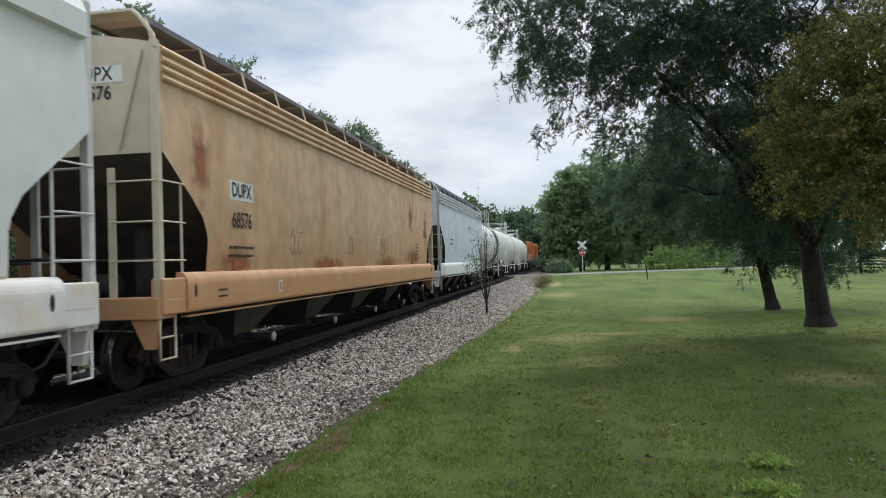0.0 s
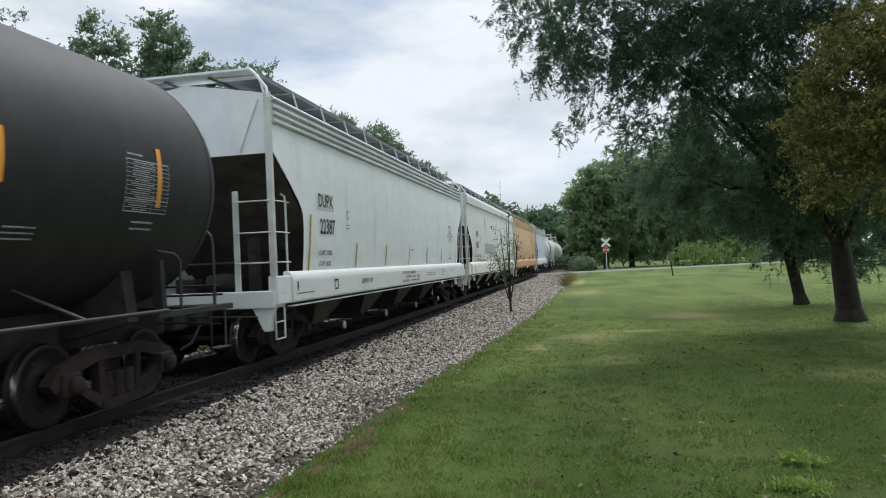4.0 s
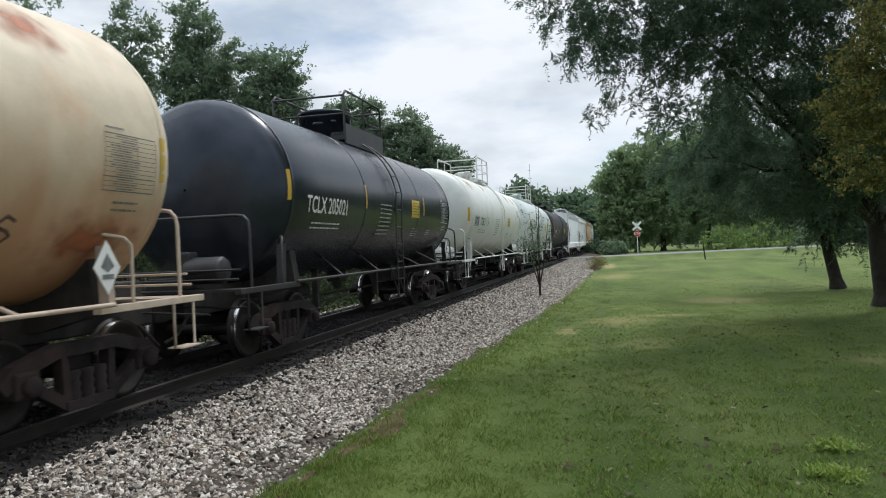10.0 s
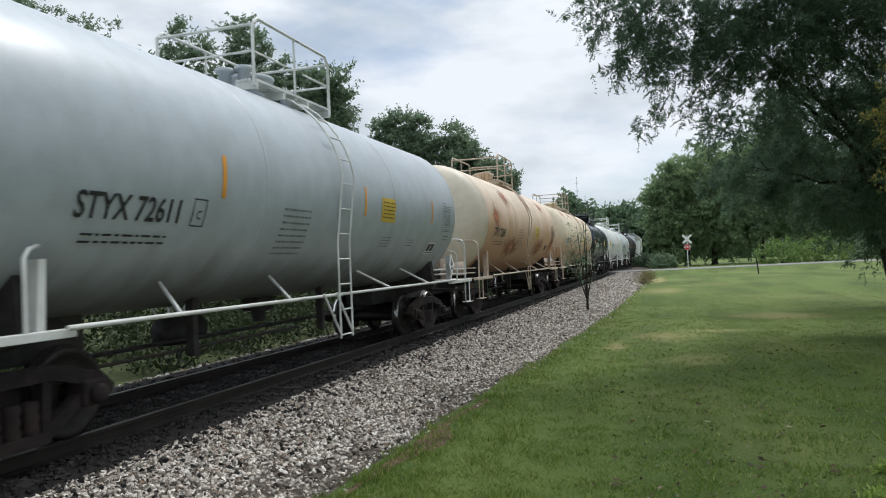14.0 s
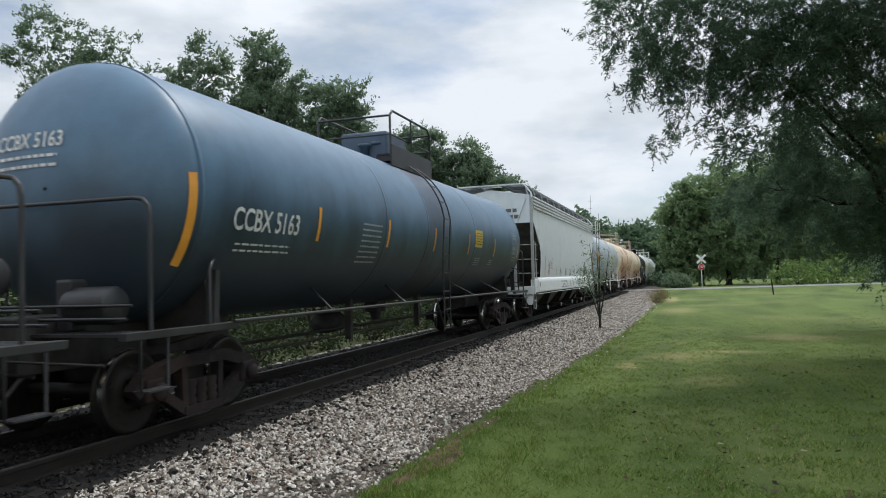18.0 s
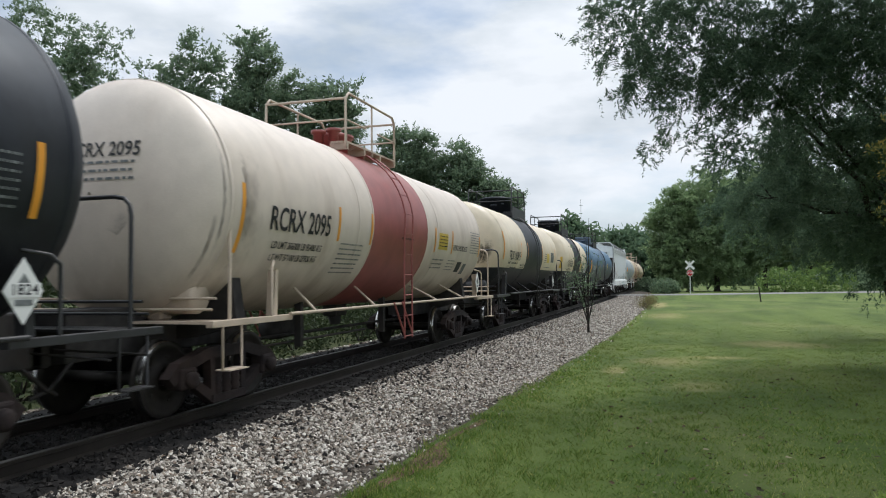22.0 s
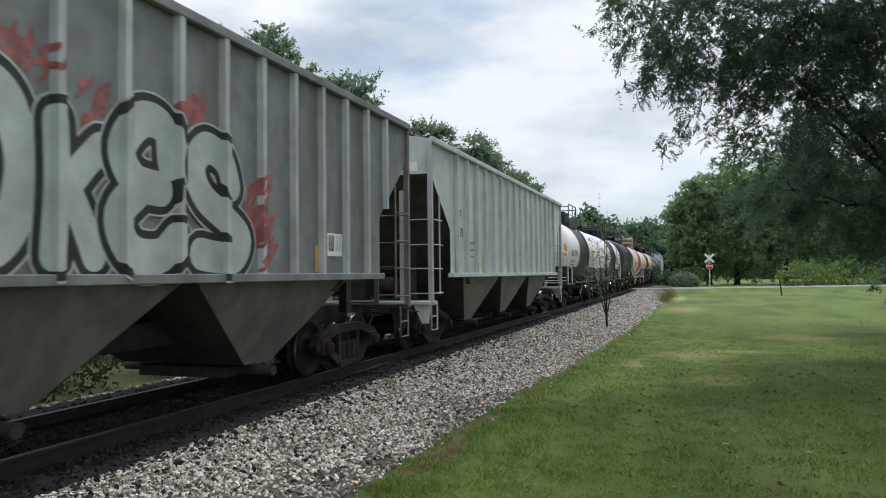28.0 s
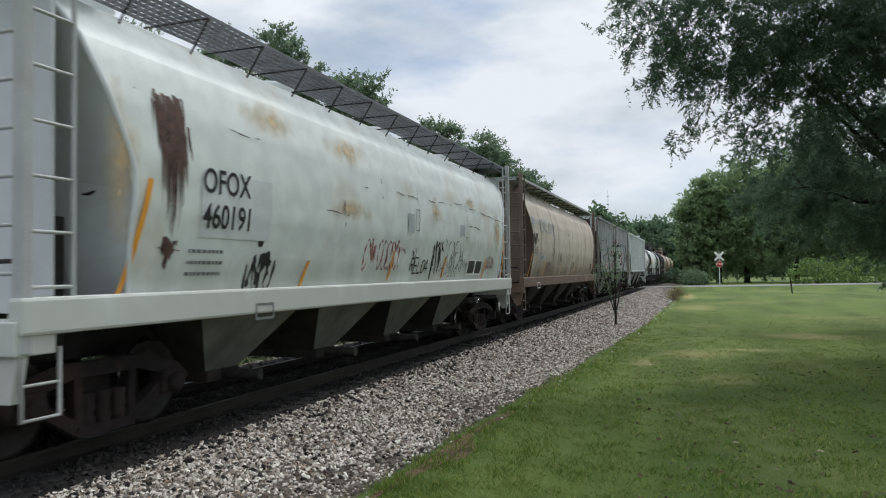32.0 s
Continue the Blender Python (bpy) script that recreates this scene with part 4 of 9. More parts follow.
def hopper_car(name, label, length, kind, body, end, sill, rail, chute="hopper_bottom", bays=4, writing=(), seed=1, rib=None, board="grating", grate=False, rib_start=None, post=0.80, cut=None, lip=False):
    rng = random.Random(seed)
    half = length / 2
    hb = half - post  # corner posts
    pr, at = PROFILES[kind], side_at(kind)
    z0 = pr[0][1]
    zt = {"smooth": 4.52, "ribbed": 4.40, "round": 4.18}[kind]
    cut = cut or {"smooth": 3.12, "ribbed": 3.72, "round": z0}[kind]
    car = tagged(new(name), label, "hopper car", "cars of the train")
    R_ = M[rail]

    def inset(z):
        """How far the side sheet ends short of the corner post at this height."""
        if kind == "round":
            return 1.12 + 0.30 * max(0.0, (1.9 - z)) ** 1.5 - 0.42 * max(0.0, z - 2.6)
        knots = [(1.30, 1.22), (1.75, 1.22), (cut - 1.12, 1.24), (cut - 0.90, 1.18), (cut - 0.72, 1.02), (cut - 0.37, 0.55), (cut, 0.06), (9, 0.06)] if kind == "smooth" else [(1.62, 1.32), (2.60, 1.32), (cut, 0.06), (9, 0.06)]
        for (a, i0), (b, i1) in zip(knots, knots[1:]):
            if z <= b:
                return i0 + (i1 - i0) * max(0.0, (z - a) / (b - a))
        return 0.06

    # side sheets and roof as one skin over the profile
    zs = sorted(set([p[1] for p in pr] + [cut] + [z0 + (zt - z0) * i / 14 for i in range(15)]))
    skin = [(at(z), z) for z in zs if z < pr[-1][1] - 0.02] + [(0.0, pr[-1][1])]
    cols = 14
    s = Shape()
    rows = []
    for x, z in skin:
        e = hb - inset(z)
        rows.append([(x, -e + 2 * e * i / cols, z) for i in range(cols + 1)])
    s.sheet(rows).mirrored()
    # upper end sheets
    for sg in (-1, 1):
        ring = [(x, sg * (hb - inset(z)), z) for x, z in skin if z >= cut - 1e-6]
        full = [(-x, y, z) for x, y, z in ring] + ring[::-1][1:]
        n = len(full)
        s.add(full, [tuple(range(n))], slot=1)
        # slope sheet under the end, coloured dark for the recess's shade
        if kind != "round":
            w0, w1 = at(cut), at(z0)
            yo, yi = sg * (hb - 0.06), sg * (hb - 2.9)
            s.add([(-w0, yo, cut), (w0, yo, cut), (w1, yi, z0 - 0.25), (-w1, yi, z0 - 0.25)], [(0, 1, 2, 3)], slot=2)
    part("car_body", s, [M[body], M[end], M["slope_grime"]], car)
    if kind == "smooth":
        if lip:  # a plain folded eave
            for side in (-1, 1):
                part("eave_lip", Shape().slab([(side * a, b) for a, b in ((1.50, 4.10), (1.60, 4.13), (1.60, 4.40), (1.54, 4.53), (1.45, 4.58))], "y", -hb + 0.12, hb - 0.12), M[body], car)
        for zz in () if lip else (4.09, 4.21, 4.33, 4.46):
            g = Shape()
            for side in (-1, 1):
                x = side * (at(zz) + 0.005)
                g.rod((x, -hb + 0.1, zz), (x, hb - 0.1, zz), 0.042, 8)
            part("eave_ridge", g, M[body if "orange" in body else "grimy_eave"], car)
    rib_ys = []
    if kind == "ribbed":
        k = int((2 * hb) / (rib or 1.05))
        for i in range(k + 1):
            y = -hb + 0.1 + (2 * hb - 0.2) * i / k if rib_start is None else rib_start + rib * i
            if hb - abs(y) < 0.95:  # the end panels have no posts
                continue
            rib_ys.append(y)
            for side in (-1, 1):
                zlow = z0
                while inset(zlow) > hb - abs(y) + 0.02 and zlow < 4.2:
                    zlow += 0.05
                x = side * 1.49
                g = Shape().slab([(x, y - RIB_FOOT), (x + side * RIB_DEEP, y - RIB_FACE), (x + side * RIB_DEEP, y + RIB_FACE), (x, y + RIB_FOOT)], "z", zlow, 4.40)
                part("side_post", g, M[{"ribbed_grey": "ribbed_post"}.get(body, body)], car)
        for side in (-1, 1):
            x = side * 1.49
            g = Shape().box(min(x, x + side * 0.09), max(x, x + side * 0.09), -hb, hb, 4.36, 4.48, bevel=0.015)
            part("top_chord", g, M[body], car)
            g = Shape().box(min(x - side * 0.05, x + side * 0.09), max(x - side * 0.05, x + side * 0.09), -hb + 1.3, hb - 1.3, 1.54, 1.64, bevel=0.01)
            part("bottom_chord", g, M[body], car)
    # side sills
    if kind != "ribbed":
        for side in (-1, 1):
            x0, x1 = sorted((side * 1.40, side * 1.56))
            if kind == "smooth":  # a pressed sill with a rounded shoulder
                g = Shape().slab([(side * a, b) for a, b in ((1.42, 1.03), (1.575, 1.03), (1.595, 1.05), (1.60, 1.08), (1.60, 1.38), (1.598, 1.42), (1.59, 1.46), (1.578, 1.495), (1.56, 1.525), (1.535, 1.55), (1.50, 1.565), (1.42, 1.57))], "y", -hb + 0.55, hb - 0.55)
                for sg in (-1, 1):
                    ya, yb = sorted((sg * (hb - 0.54), sg * (hb + 0.03)))
                    g.box(min(side * 1.40, side * 1.575), max(side * 1.40, side * 1.575), ya, yb, 1.03, 1.50, bevel=0.02)
                    yc_ = sg * (hb - 0.75)
                    part("sill_slot", Shape().slab([(yc_ + 0.035 * math.cos(k * 0.5236), 1.31 + 0.09 * math.sin(k * 0.5236)) for k in range(12)], "x", *sorted((side * 1.596, side * 1.603))), M["black_ink"], car)
            else:
                g = Shape().box(x0, x1, -hb - 0.05, hb + 0.05, 1.14, 1.45, bevel=0.03)
            part("side_sill", g, M[sill], car)
            if kind == "smooth":  # thin flange hung below the sill on a dark web
                part("sill_web", Shape().box(*sorted((side * 1.47, side * 1.50)), -hb + 0.6, hb - 0.6, 0.985, 1.035), M["dark_steel"], car)
                part("sill_flange", Shape().box(*sorted((side * 1.45, side * 1.575)), -hb + 0.6, hb - 0.6, 0.962, 0.985, bevel=0.004), M[sill], car)
    g = Shape().box(-0.3, 0.3, -half + 0.45, half - 0.45, 0.74, 1.06, bevel=0.02)
    part("centre_sill", g, M["dark_steel"], car)
    # discharge chutes
    span = 2 * (hb - 2.9 + 0.55)
    for i in range(bays):
        yc = -span / 2 + span * (i + 0.5) / bays
        w = span / bays / 2 * (0.99 if kind != "smooth" else 0.9)
        zb = 0.34
        top_, xt = (z0, 1.38 if kind != "ribbed" else 1.46), 0
        a = [(-top_[1], yc - w, top_[0]), (top_[1], yc - w, top_[0]), (top_[1], yc + w, top_[0]), (-top_[1], yc + w, top_[0])]
        b = [(-0.62, yc - 0.28, zb), (0.62, yc - 0.28, zb), (0.62, yc + 0.28, zb), (-0.62, yc + 0.28, zb)]
        if kind == "ribbed":
            b = [(-1.0, yc - 0.32, zb + 0.1), (1.0, yc - 0.32, zb + 0.1), (1.0, yc + 0.32, zb + 0.1), (-1.0, yc + 0.32, zb + 0.1)]
        # slot 1 paints the shade onto the slopes that face along the car
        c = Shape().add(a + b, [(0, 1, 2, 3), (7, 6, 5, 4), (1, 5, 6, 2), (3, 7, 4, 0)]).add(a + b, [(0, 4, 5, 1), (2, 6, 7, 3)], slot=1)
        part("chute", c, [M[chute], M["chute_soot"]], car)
        gt = Shape().box(-0.7, 0.7, yc - 0.33, yc + 0.33, zb - 0.08, zb + 0.06, bevel=0.015)
        gt.rod((0.6, yc, zb), (1.25, yc, zb), 0.07, 10)
        if kind == "smooth":
            part("outlet_cap", Shape().lathe([(0.0, 1.25), (0.075, 1.25), (0.085, 1.26), (0.085, 1.29), (0.0, 1.29)], (0, yc, zb), "x", 14), M["grey_rail"], car)
        gt.rod((-1.2, yc, zb), (-0.6, yc, zb), 0.05, 10)
        part("outlet_gate", gt, M["dark_steel"], car)
    for sg in (-1, 1):
        add_truck(car, sg * (half - 2.15))
        add_coupler(car, half, sg)
        ye = sg * (hb - 0.02)
        # corner posts, ladders, steps
        for side in (-1, 1):
            x = side * 1.49
            p = Shape().box(min(x - side * 0.05, x + side * 0.05), max(x - side * 0.05, x + side * 0.05), ye - 0.05, ye + 0.05, 1.0, {"smooth": 4.56, "ribbed": 4.42, "round": 4.60}[kind], bevel=0.01)
            part("corner_post", p, R_, car)
            ld, el = Shape(), Shape()
            if kind == "round":
                ladder(ld, (x, ye - sg * 0.50, 1.3), (x, ye - sg * 0.50, 4.5), (0, sg * 0.46, 0), 7)
                ladder(el, (side * 0.92, ye + sg * 0.03, 1.05), (side * 0.92, ye + sg * 0.03, 4.2), (side * 0.52, 0, 0), 8)
            else:  # rungs that wrap round the corner post, with a thin stile to either side
                ztop = 2.92 if kind == "smooth" else 3.36
                ld.pipe([(x, ye - sg * 0.57, 1.18), (x, ye - sg * 0.57, ztop - 0.16), (x - side * 0.02, ye - sg * 0.59, ztop - 0.06), (x - side * 0.10, ye - sg * 0.62, ztop)], 0.02, 7)
                el.box(min(side * 0.80, side * 0.90), max(side * 0.80, side * 0.90), ye - 0.02, ye + 0.02, 1.05, ztop + 0.02, bevel=0.008)
                for zr in (1.22, 1.73, 2.23, 2.75):
                    ld.pipe([(x + side * 0.055, ye, zr), (x + side * 0.075, ye - sg * 0.05, zr), (x + side * 0.075, ye - sg * 0.53, zr), (x, ye - sg * 0.58, zr)], 0.013, 6)
                    el.pipe([(x, ye + sg * 0.052, zr), (x - side * 0.06, ye + sg * 0.075, zr), (side * 0.92, ye + sg * 0.075, zr), (side * 0.85, ye + sg * 0.02, zr)], 0.013, 6)
            ld.pipe([(x, ye - sg * 0.36, 1.03), (x, ye - sg * 0.36, 0.46), (x, ye + sg * 0.01, 0.46), (x, ye + sg * 0.01, 1.03)], 0.02)
            ld.rod((x, ye - sg * 0.36, 0.74), (x, ye + sg * 0.01, 0.74), 0.014)
            part("side_ladder", ld, R_, car)
            part("end_ladder", el, R_, car)
        es = Shape().box(-1.52, 1.52, min(ye - sg * 0.30, ye + sg * 0.10), max(ye - sg * 0.30, ye + sg * 0.10), 0.98, 1.06 if kind == "ribbed" else 1.26, bevel=0.015)
        es.slab([(1.5, 1.0), (1.42, 0.6), (1.30, 0.6), (1.1, 1.0)], "y", ye - 0.05, ye + 0.05).slab([(-1.5, 1.0), (-1.42, 0.6), (-1.30, 0.6), (-1.1, 1.0)], "y", ye - 0.05, ye + 0.05)
        part("end_sill", es, M[sill], car)
        bg = Shape().rod((-1.3, ye - sg * 0.2, 1.75), (1.3, ye - sg * 0.2, 1.75), 0.02).lathe([(0, -0.25), (0.16, -0.25), (0.18, 0), (0.16, 0.25), (0, 0.25)], (0.2, ye - sg * 0.7, 1.4), "x", 14).box(-0.7, -0.3, ye - sg * 0.8 - 0.15, ye - sg * 0.8 + 0.15, 1.06, 1.5, bevel=0.02)
        bg.box(0.6, 0.75, ye - sg * 1.0 - 0.1, ye - sg * 1.0 + 0.1, 0.95, 2.2)
        part("brake_gear", bg, M["dark_steel"], car)
        if kind == "round":
            hl = Shape().lathe([(0.001, 0.0), (0.16, 0.0), (0.16, 0.012), (0.001, 0.012)], (1.05, sg * (hb - inset(2.6)) + (0.0 if sg > 0 else -0.012) + sg * 0.004, 2.55), "y", 20)
            part("access_hole", hl, M["black_ink"], car)
            rim = Shape()
            ring = [(x, sg * (hb - inset(z)), z) for x, z in skin]
            full = [(-x, y, z) for x, y, z in ring] + ring[::-1][1:]
            rim.pipe(full, 0.035, 6)
            part("bulkhead_rim", rim, M[end], car)
            bh = Shape().box(-1.36, 1.36, ye - sg * 0.4 - 0.02, ye - sg * 0.4 + 0.02, 1.30, 4.25)
            part("end_bulkhead", bh, M[end], car)
            rf = Shape().box(-1.35, 1.35, min(ye, ye - sg * 1.2), max(ye, ye - sg * 1.2), 4.42, 4.46)
            part("end_walkway", rf, M[board], car)
    # roof walkways on brackets, and hatches
    zb_ = {"smooth": 4.96, "ribbed": 4.66, "round": 4.52}[kind]
    for side in (-1, 1):
        g = Shape()
        xa, xb = (0.40, 1.24) if kind == "smooth" else ((0.92, 1.40) if kind == "ribbed" else (0.70, 1.46))
        if kind == "ribbed":
            xa, xb = 0.55, 1.05
        # running boards laid end to end, each with turned-down edges
        m = max(1, round(2 * hb / 3.0))
        for i in range(m):
            y0, y1 = -hb + 0.1 + (2 * hb - 0.2) * i / m + 0.012, -hb + 0.1 + (2 * hb - 0.2) * (i + 1) / m - 0.012
            xs_ = sorted((side * xa, side * xb))
            g = Shape().box(*xs_, y0, y1, zb_ - 0.02, zb_).box(xs_[0], xs_[0] + 0.025, y0, y1, zb_ - 0.07, zb_ + 0.004).box(xs_[1] - 0.025, xs_[1], y0, y1, zb_ - 0.07, zb_ + 0.004)
            if grate:  # open bar grating
                g = Shape()
                for k in range(8):
                    x = xs_[0] + (xs_[1] - xs_[0]) * k / 7
                    g.box(x - 0.012, x + 0.012, y0, y1, zb_ - 0.03, zb_ + 0.004)
                for k in range(int((y1 - y0) / 0.11) + 1):
                    g.box(*xs_, y0 + 0.11 * k, y0 + 0.11 * k + 0.03, zb_ - 0.02, zb_)
            part("running_board", g, M[board], car)
        m = int(2 * hb / (1.45 if kind == "smooth" else 1.1))
        for i in range(m + 1):
            br = Shape()
            y = -hb + 0.25 + (2 * hb - 0.5) * i / m
            zr = at(4.1) if kind == "round" else 1.4
            bt = 0.012 if kind == "round" else 0.02
            br.rod((side * xa * 0.8, y, zb_ - 0.03), (side * xb, y, zb_ - 0.03), bt, 6)
            br.rod((side * xb, y, zb_ - 0.03), (side * {"round": 1.2, "smooth": 1.34, "ribbed": min(xb, 1.42)}[kind], y, {"round": 4.10, "smooth": 4.56, "ribbed": 4.44}[kind]), bt, 6)
            part("walkway_bracket", br, M[rail] if kind == "smooth" else M["dark_steel"], car)
    if kind == "smooth":
        for sg in (-1, 1):  # boards across the ends of the roof, with the grab irons down to the corners
            ya, yb = sorted((sg * (hb - 0.55), sg * (hb + 0.04)))
            cb = Shape().box(-1.22, 1.22, ya, yb, zb_ - 0.03, zb_ + 0.012, bevel=0.006)
            for side in (-1, 1):
                cb.pipe([(side * 1.21, sg * (hb + 0.02), zb_ - 0.01), (side * 1.30, sg * (hb + 0.02), zb_ - 0.08), (side * 1.50, sg * (hb + 0.02), 4.62), (side * 1.52, sg * (hb + 0.02), 4.45)], 0.028, 7)
            part("end_walkway", cb, M[end], car)
            bp_ = Shape().rod((1.30, sg * (hb - 0.04), 4.45), (0.95, sg * (hb - 0.04), cut + 0.05), 0.02, 6)
            part("end_brace", bp_, M[end], car)
    top_h = 0.26 if kind == "smooth" else 0.0
    for i in range(bays):
        yc = -hb + 2 * hb * (i + 0.5) / bays
        h = Shape().lathe([(0.0, 4.52 + top_h), (0.38, 4.52 + top_h), (0.38, 4.62 + top_h), (0.42, 4.64 + top_h), (0.40, 4.68 + top_h), (0, 4.72 + top_h)], (0, yc, 0), "z", 18)
        part("hatch", h, M[end], car)

    def wrap(y, z, lift=0.020 if kind == "round" else 0.012):
        return (at(z) + lift, y, z)

    sill_x, sill_dz = (1.6065, 0.10) if kind == "smooth" else (1.566, 0.0)
    by_ink = {}
    for item in writing:
        k, ink, args = item[0], item[1], item[2:]
        sh = by_ink.setdefault((k, ink, len(by_ink)), Shape())
        if k == "text":
            write(sh, wrap, *args)
        elif k == "bars":
            bars(sh, wrap, *args, rng)
        elif k == "patch":
            patch(sh, lambda y, z: wrap(y, z, (0.004 if kind != "round" else 0.010) + 0.0003 * min(len(by_ink), 22)), *args)
        elif k == "tape":  # a slanting reflector strip
            y, zlo, zhi, lean = args
            sh.sheet([[wrap(y - 0.035 + lean * i / 8, zlo + (zhi - zlo) * i / 8), wrap(y + 0.035 + lean * i / 8, zlo + (zhi - zlo) * i / 8)] for i in range(9)])
        elif k == "sill_text":
            t, y, h, *up = args
            vs, fs = letters(t, h)
            sh.add([(sill_x, y + u * 0.85, 1.17 + sill_dz + sum(up) + w) for u, w in vs], fs)
        elif k == "jack_plate":  # bright plate with a hole under the sill
            sh.box(1.44, 1.50, args[0] - 0.17, args[0] + 0.17, 0.74, 1.04, bevel=0.01)
        elif k == "jack_hole":
            sh.box(1.49, 1.503, args[0] - 0.05, args[0] + 0.06, 0.85, 0.96, bevel=0.004)
        elif k == "sill_scrawl":
            y, w, h, loops, thick = args
            scrawl(sh, lambda a, b: (sill_x + 0.001, a, b + sill_dz), y, 1.17, w, h * 1.25, loops, thick, rng)
        elif k == "frame":  # a thin outlined box
            y, z, w, h = args
            for q in ((y - w / 2, y + w / 2, z - h / 2, z - h / 2 + 0.015), (y - w / 2, y + w / 2, z + h / 2 - 0.015, z + h / 2), (y - w / 2, y - w / 2 + 0.015, z - h / 2, z + h / 2), (y + w / 2 - 0.015, y + w / 2, z - h / 2, z + h / 2)):
                patch(sh, lambda a, b: wrap(a, b, 0.011), *q, 0, 2)
        elif k == "sill_bars":
            bars(sh, lambda y, z: (sill_x, y, z + sill_dz), *args, rng)
        elif k == "sill_box":
            y, w = args
            for q in ((y - w / 2, y + w / 2, 1.07, 1.10), (y - w / 2, y + w / 2, 1.24, 1.27), (y - w / 2, y - w / 2 + 0.03, 1.07, 1.27), (y + w / 2 - 0.03, y + w / 2, 1.07, 1.27)):
                sh.add([(sill_x + 0.001, a, b + sill_dz) for a, b in ((q[0], q[2]), (q[1], q[2]), (q[1], q[3]), (q[0], q[3]))], [(0, 1, 2, 3)])
        elif k == "end_text":
            t, x, z, h, sg = args
            vs, fs = letters(t, h)
            sh.add([(x - sg * u * 0.85, sg * (hb - 0.055 + 0.006), z + w) for u, w in vs], fs)
        elif k == "end_patch":
            x0, x1, za, zb2, sg = args
            y = sg * (hb - 0.055 + 0.003)
            sh.add([(x0, y, za), (x1, y, za), (x1, y, zb2), (x0, y, zb2)], [(0, 1, 2, 3)])
        elif k == "pen":
            pen(sh, wrap, *args, rng)
        elif k == "scrawl":  # sprayed loops and strokes
            y, z, w, h, loops, thick = args
            scrawl(sh, lambda a, b: wrap(a, b, 0.008), y, z, w, h, loops, thick, rng)
        elif k == "scratch":  # a scraped dent line, worn through in broken dashes
            y0, z0, y1, z1, thick = args
            ln = math.hypot(y1 - y0, z1 - z0)
            m = max(4, int(ln / 0.045))
            ph, gap = rng.uniform(0, 6), rng.uniform(0.5, 0.9)
            pts = [(y0 + (y1 - y0) * i / m + 0.012 * math.sin(i * 0.55 + ph), z0 + (z1 - z0) * i / m + 0.014 * math.sin(i * 0.37 + ph * 2)) for i in range(m + 1)]
            for i, ((a, b), (e, d)) in enumerate(zip(pts, pts[1:])):
                if math.sin(i * 0.42 + ph) > gap:
                    continue
                q = [thick * (0.16 + 0.34 * abs(math.sin(t * 0.8 + ph) * math.sin(t * 0.31))) for t in (i, i + 1)]
                l_ = math.hypot(e - a, d - b)
                u, v = -(d - b) / l_, (e - a) / l_
                sh.add([wrap(a - u * q[0], b - v * q[0], 0.012), wrap(e - u * q[1], d - v * q[1], 0.012), wrap(e + u * q[1], d + v * q[1], 0.012), wrap(a + u * q[0], b + v * q[0], 0.012)], [(0, 1, 2, 3)])
        elif k == "streaks":  # rust run down in brush-like strands
            y, z, w, h, m = args
            for _ in range(m):
                a = y + rng.gauss(0, w / 3.2)
                f = math.exp(-((a - y) / w) ** 2 * 4)
                ln = h * (0.35 + 0.65 * rng.random()) * f
                top_z = z + h / 2 - rng.random() * h * 0.25 * (2 - f)
                q = rng.uniform(0.006, 0.028)
                drift = rng.uniform(-0.03, 0.03)
                rows_ = [[wrap(a - q * (1 - i / 7) + drift * i / 6, top_z - ln * i / 6, 0.006 + 0.0003 * (_ % 9)), wrap(a + q * (1 - i / 7) + drift * i / 6, top_z - ln * i / 6, 0.006 + 0.0003 * (_ % 9))] for i in range(7)]
                sh.sheet(rows_)
        elif k == "bubble":
            grow, lift = args
            fat_letters(sh, wrap, grow, lift, rib_ys)
        elif k == "flames":
            flames(sh, wrap, *args, rib_ys, rng)
        elif k == "cloud":
            patch(sh, lambda a, b: wrap(a, b, 0.009 if kind == "round" else 0.005), *args)
        elif k == "blot":
            y, z, w, h, m = args
            for _ in range(m):
                a, b = y + rng.gauss(0, w / 3), z + rng.gauss(0, h / 3)
                q = rng.uniform(0.3, 1.0) * w * 0.22
                n = 7
                sh.add([wrap(a + q * math.cos(6.283 * i / n) * rng.uniform(0.5, 1.1), b + 1.3 * q * math.sin(6.283 * i / n) * rng.uniform(0.5, 1.1), 0.005 + 0.0004 * (_ % 5)) for i in range(n)], [tuple(range(n))])
    for (k, ink, _), sh in by_ink.items():
        nm = {"cloud": "rust_stain", "pen": "graffiti", "jack_plate": "jacking_plate", "jack_hole": "jacking_hole", "sill_scrawl": "graffiti", "frame": "outlined_box", "text": "lettering", "end_text": "lettering", "sill_text": "lettering", "bars": "small_print", "sill_bars": "small_print", "sill_box": "tag_box", "tape": "reflector_strip", "patch": "paint_patch", "end_patch": "paint_patch", "scrawl": "graffiti", "bubble": "graffiti", "flames": "graffiti", "scratch": "scrape_mark", "streaks": "rust_stain", "blot": "rust_stain" if "smear" in ink else "graffiti"}[k]
        part(nm, sh, M[ink], car)
    return car, half


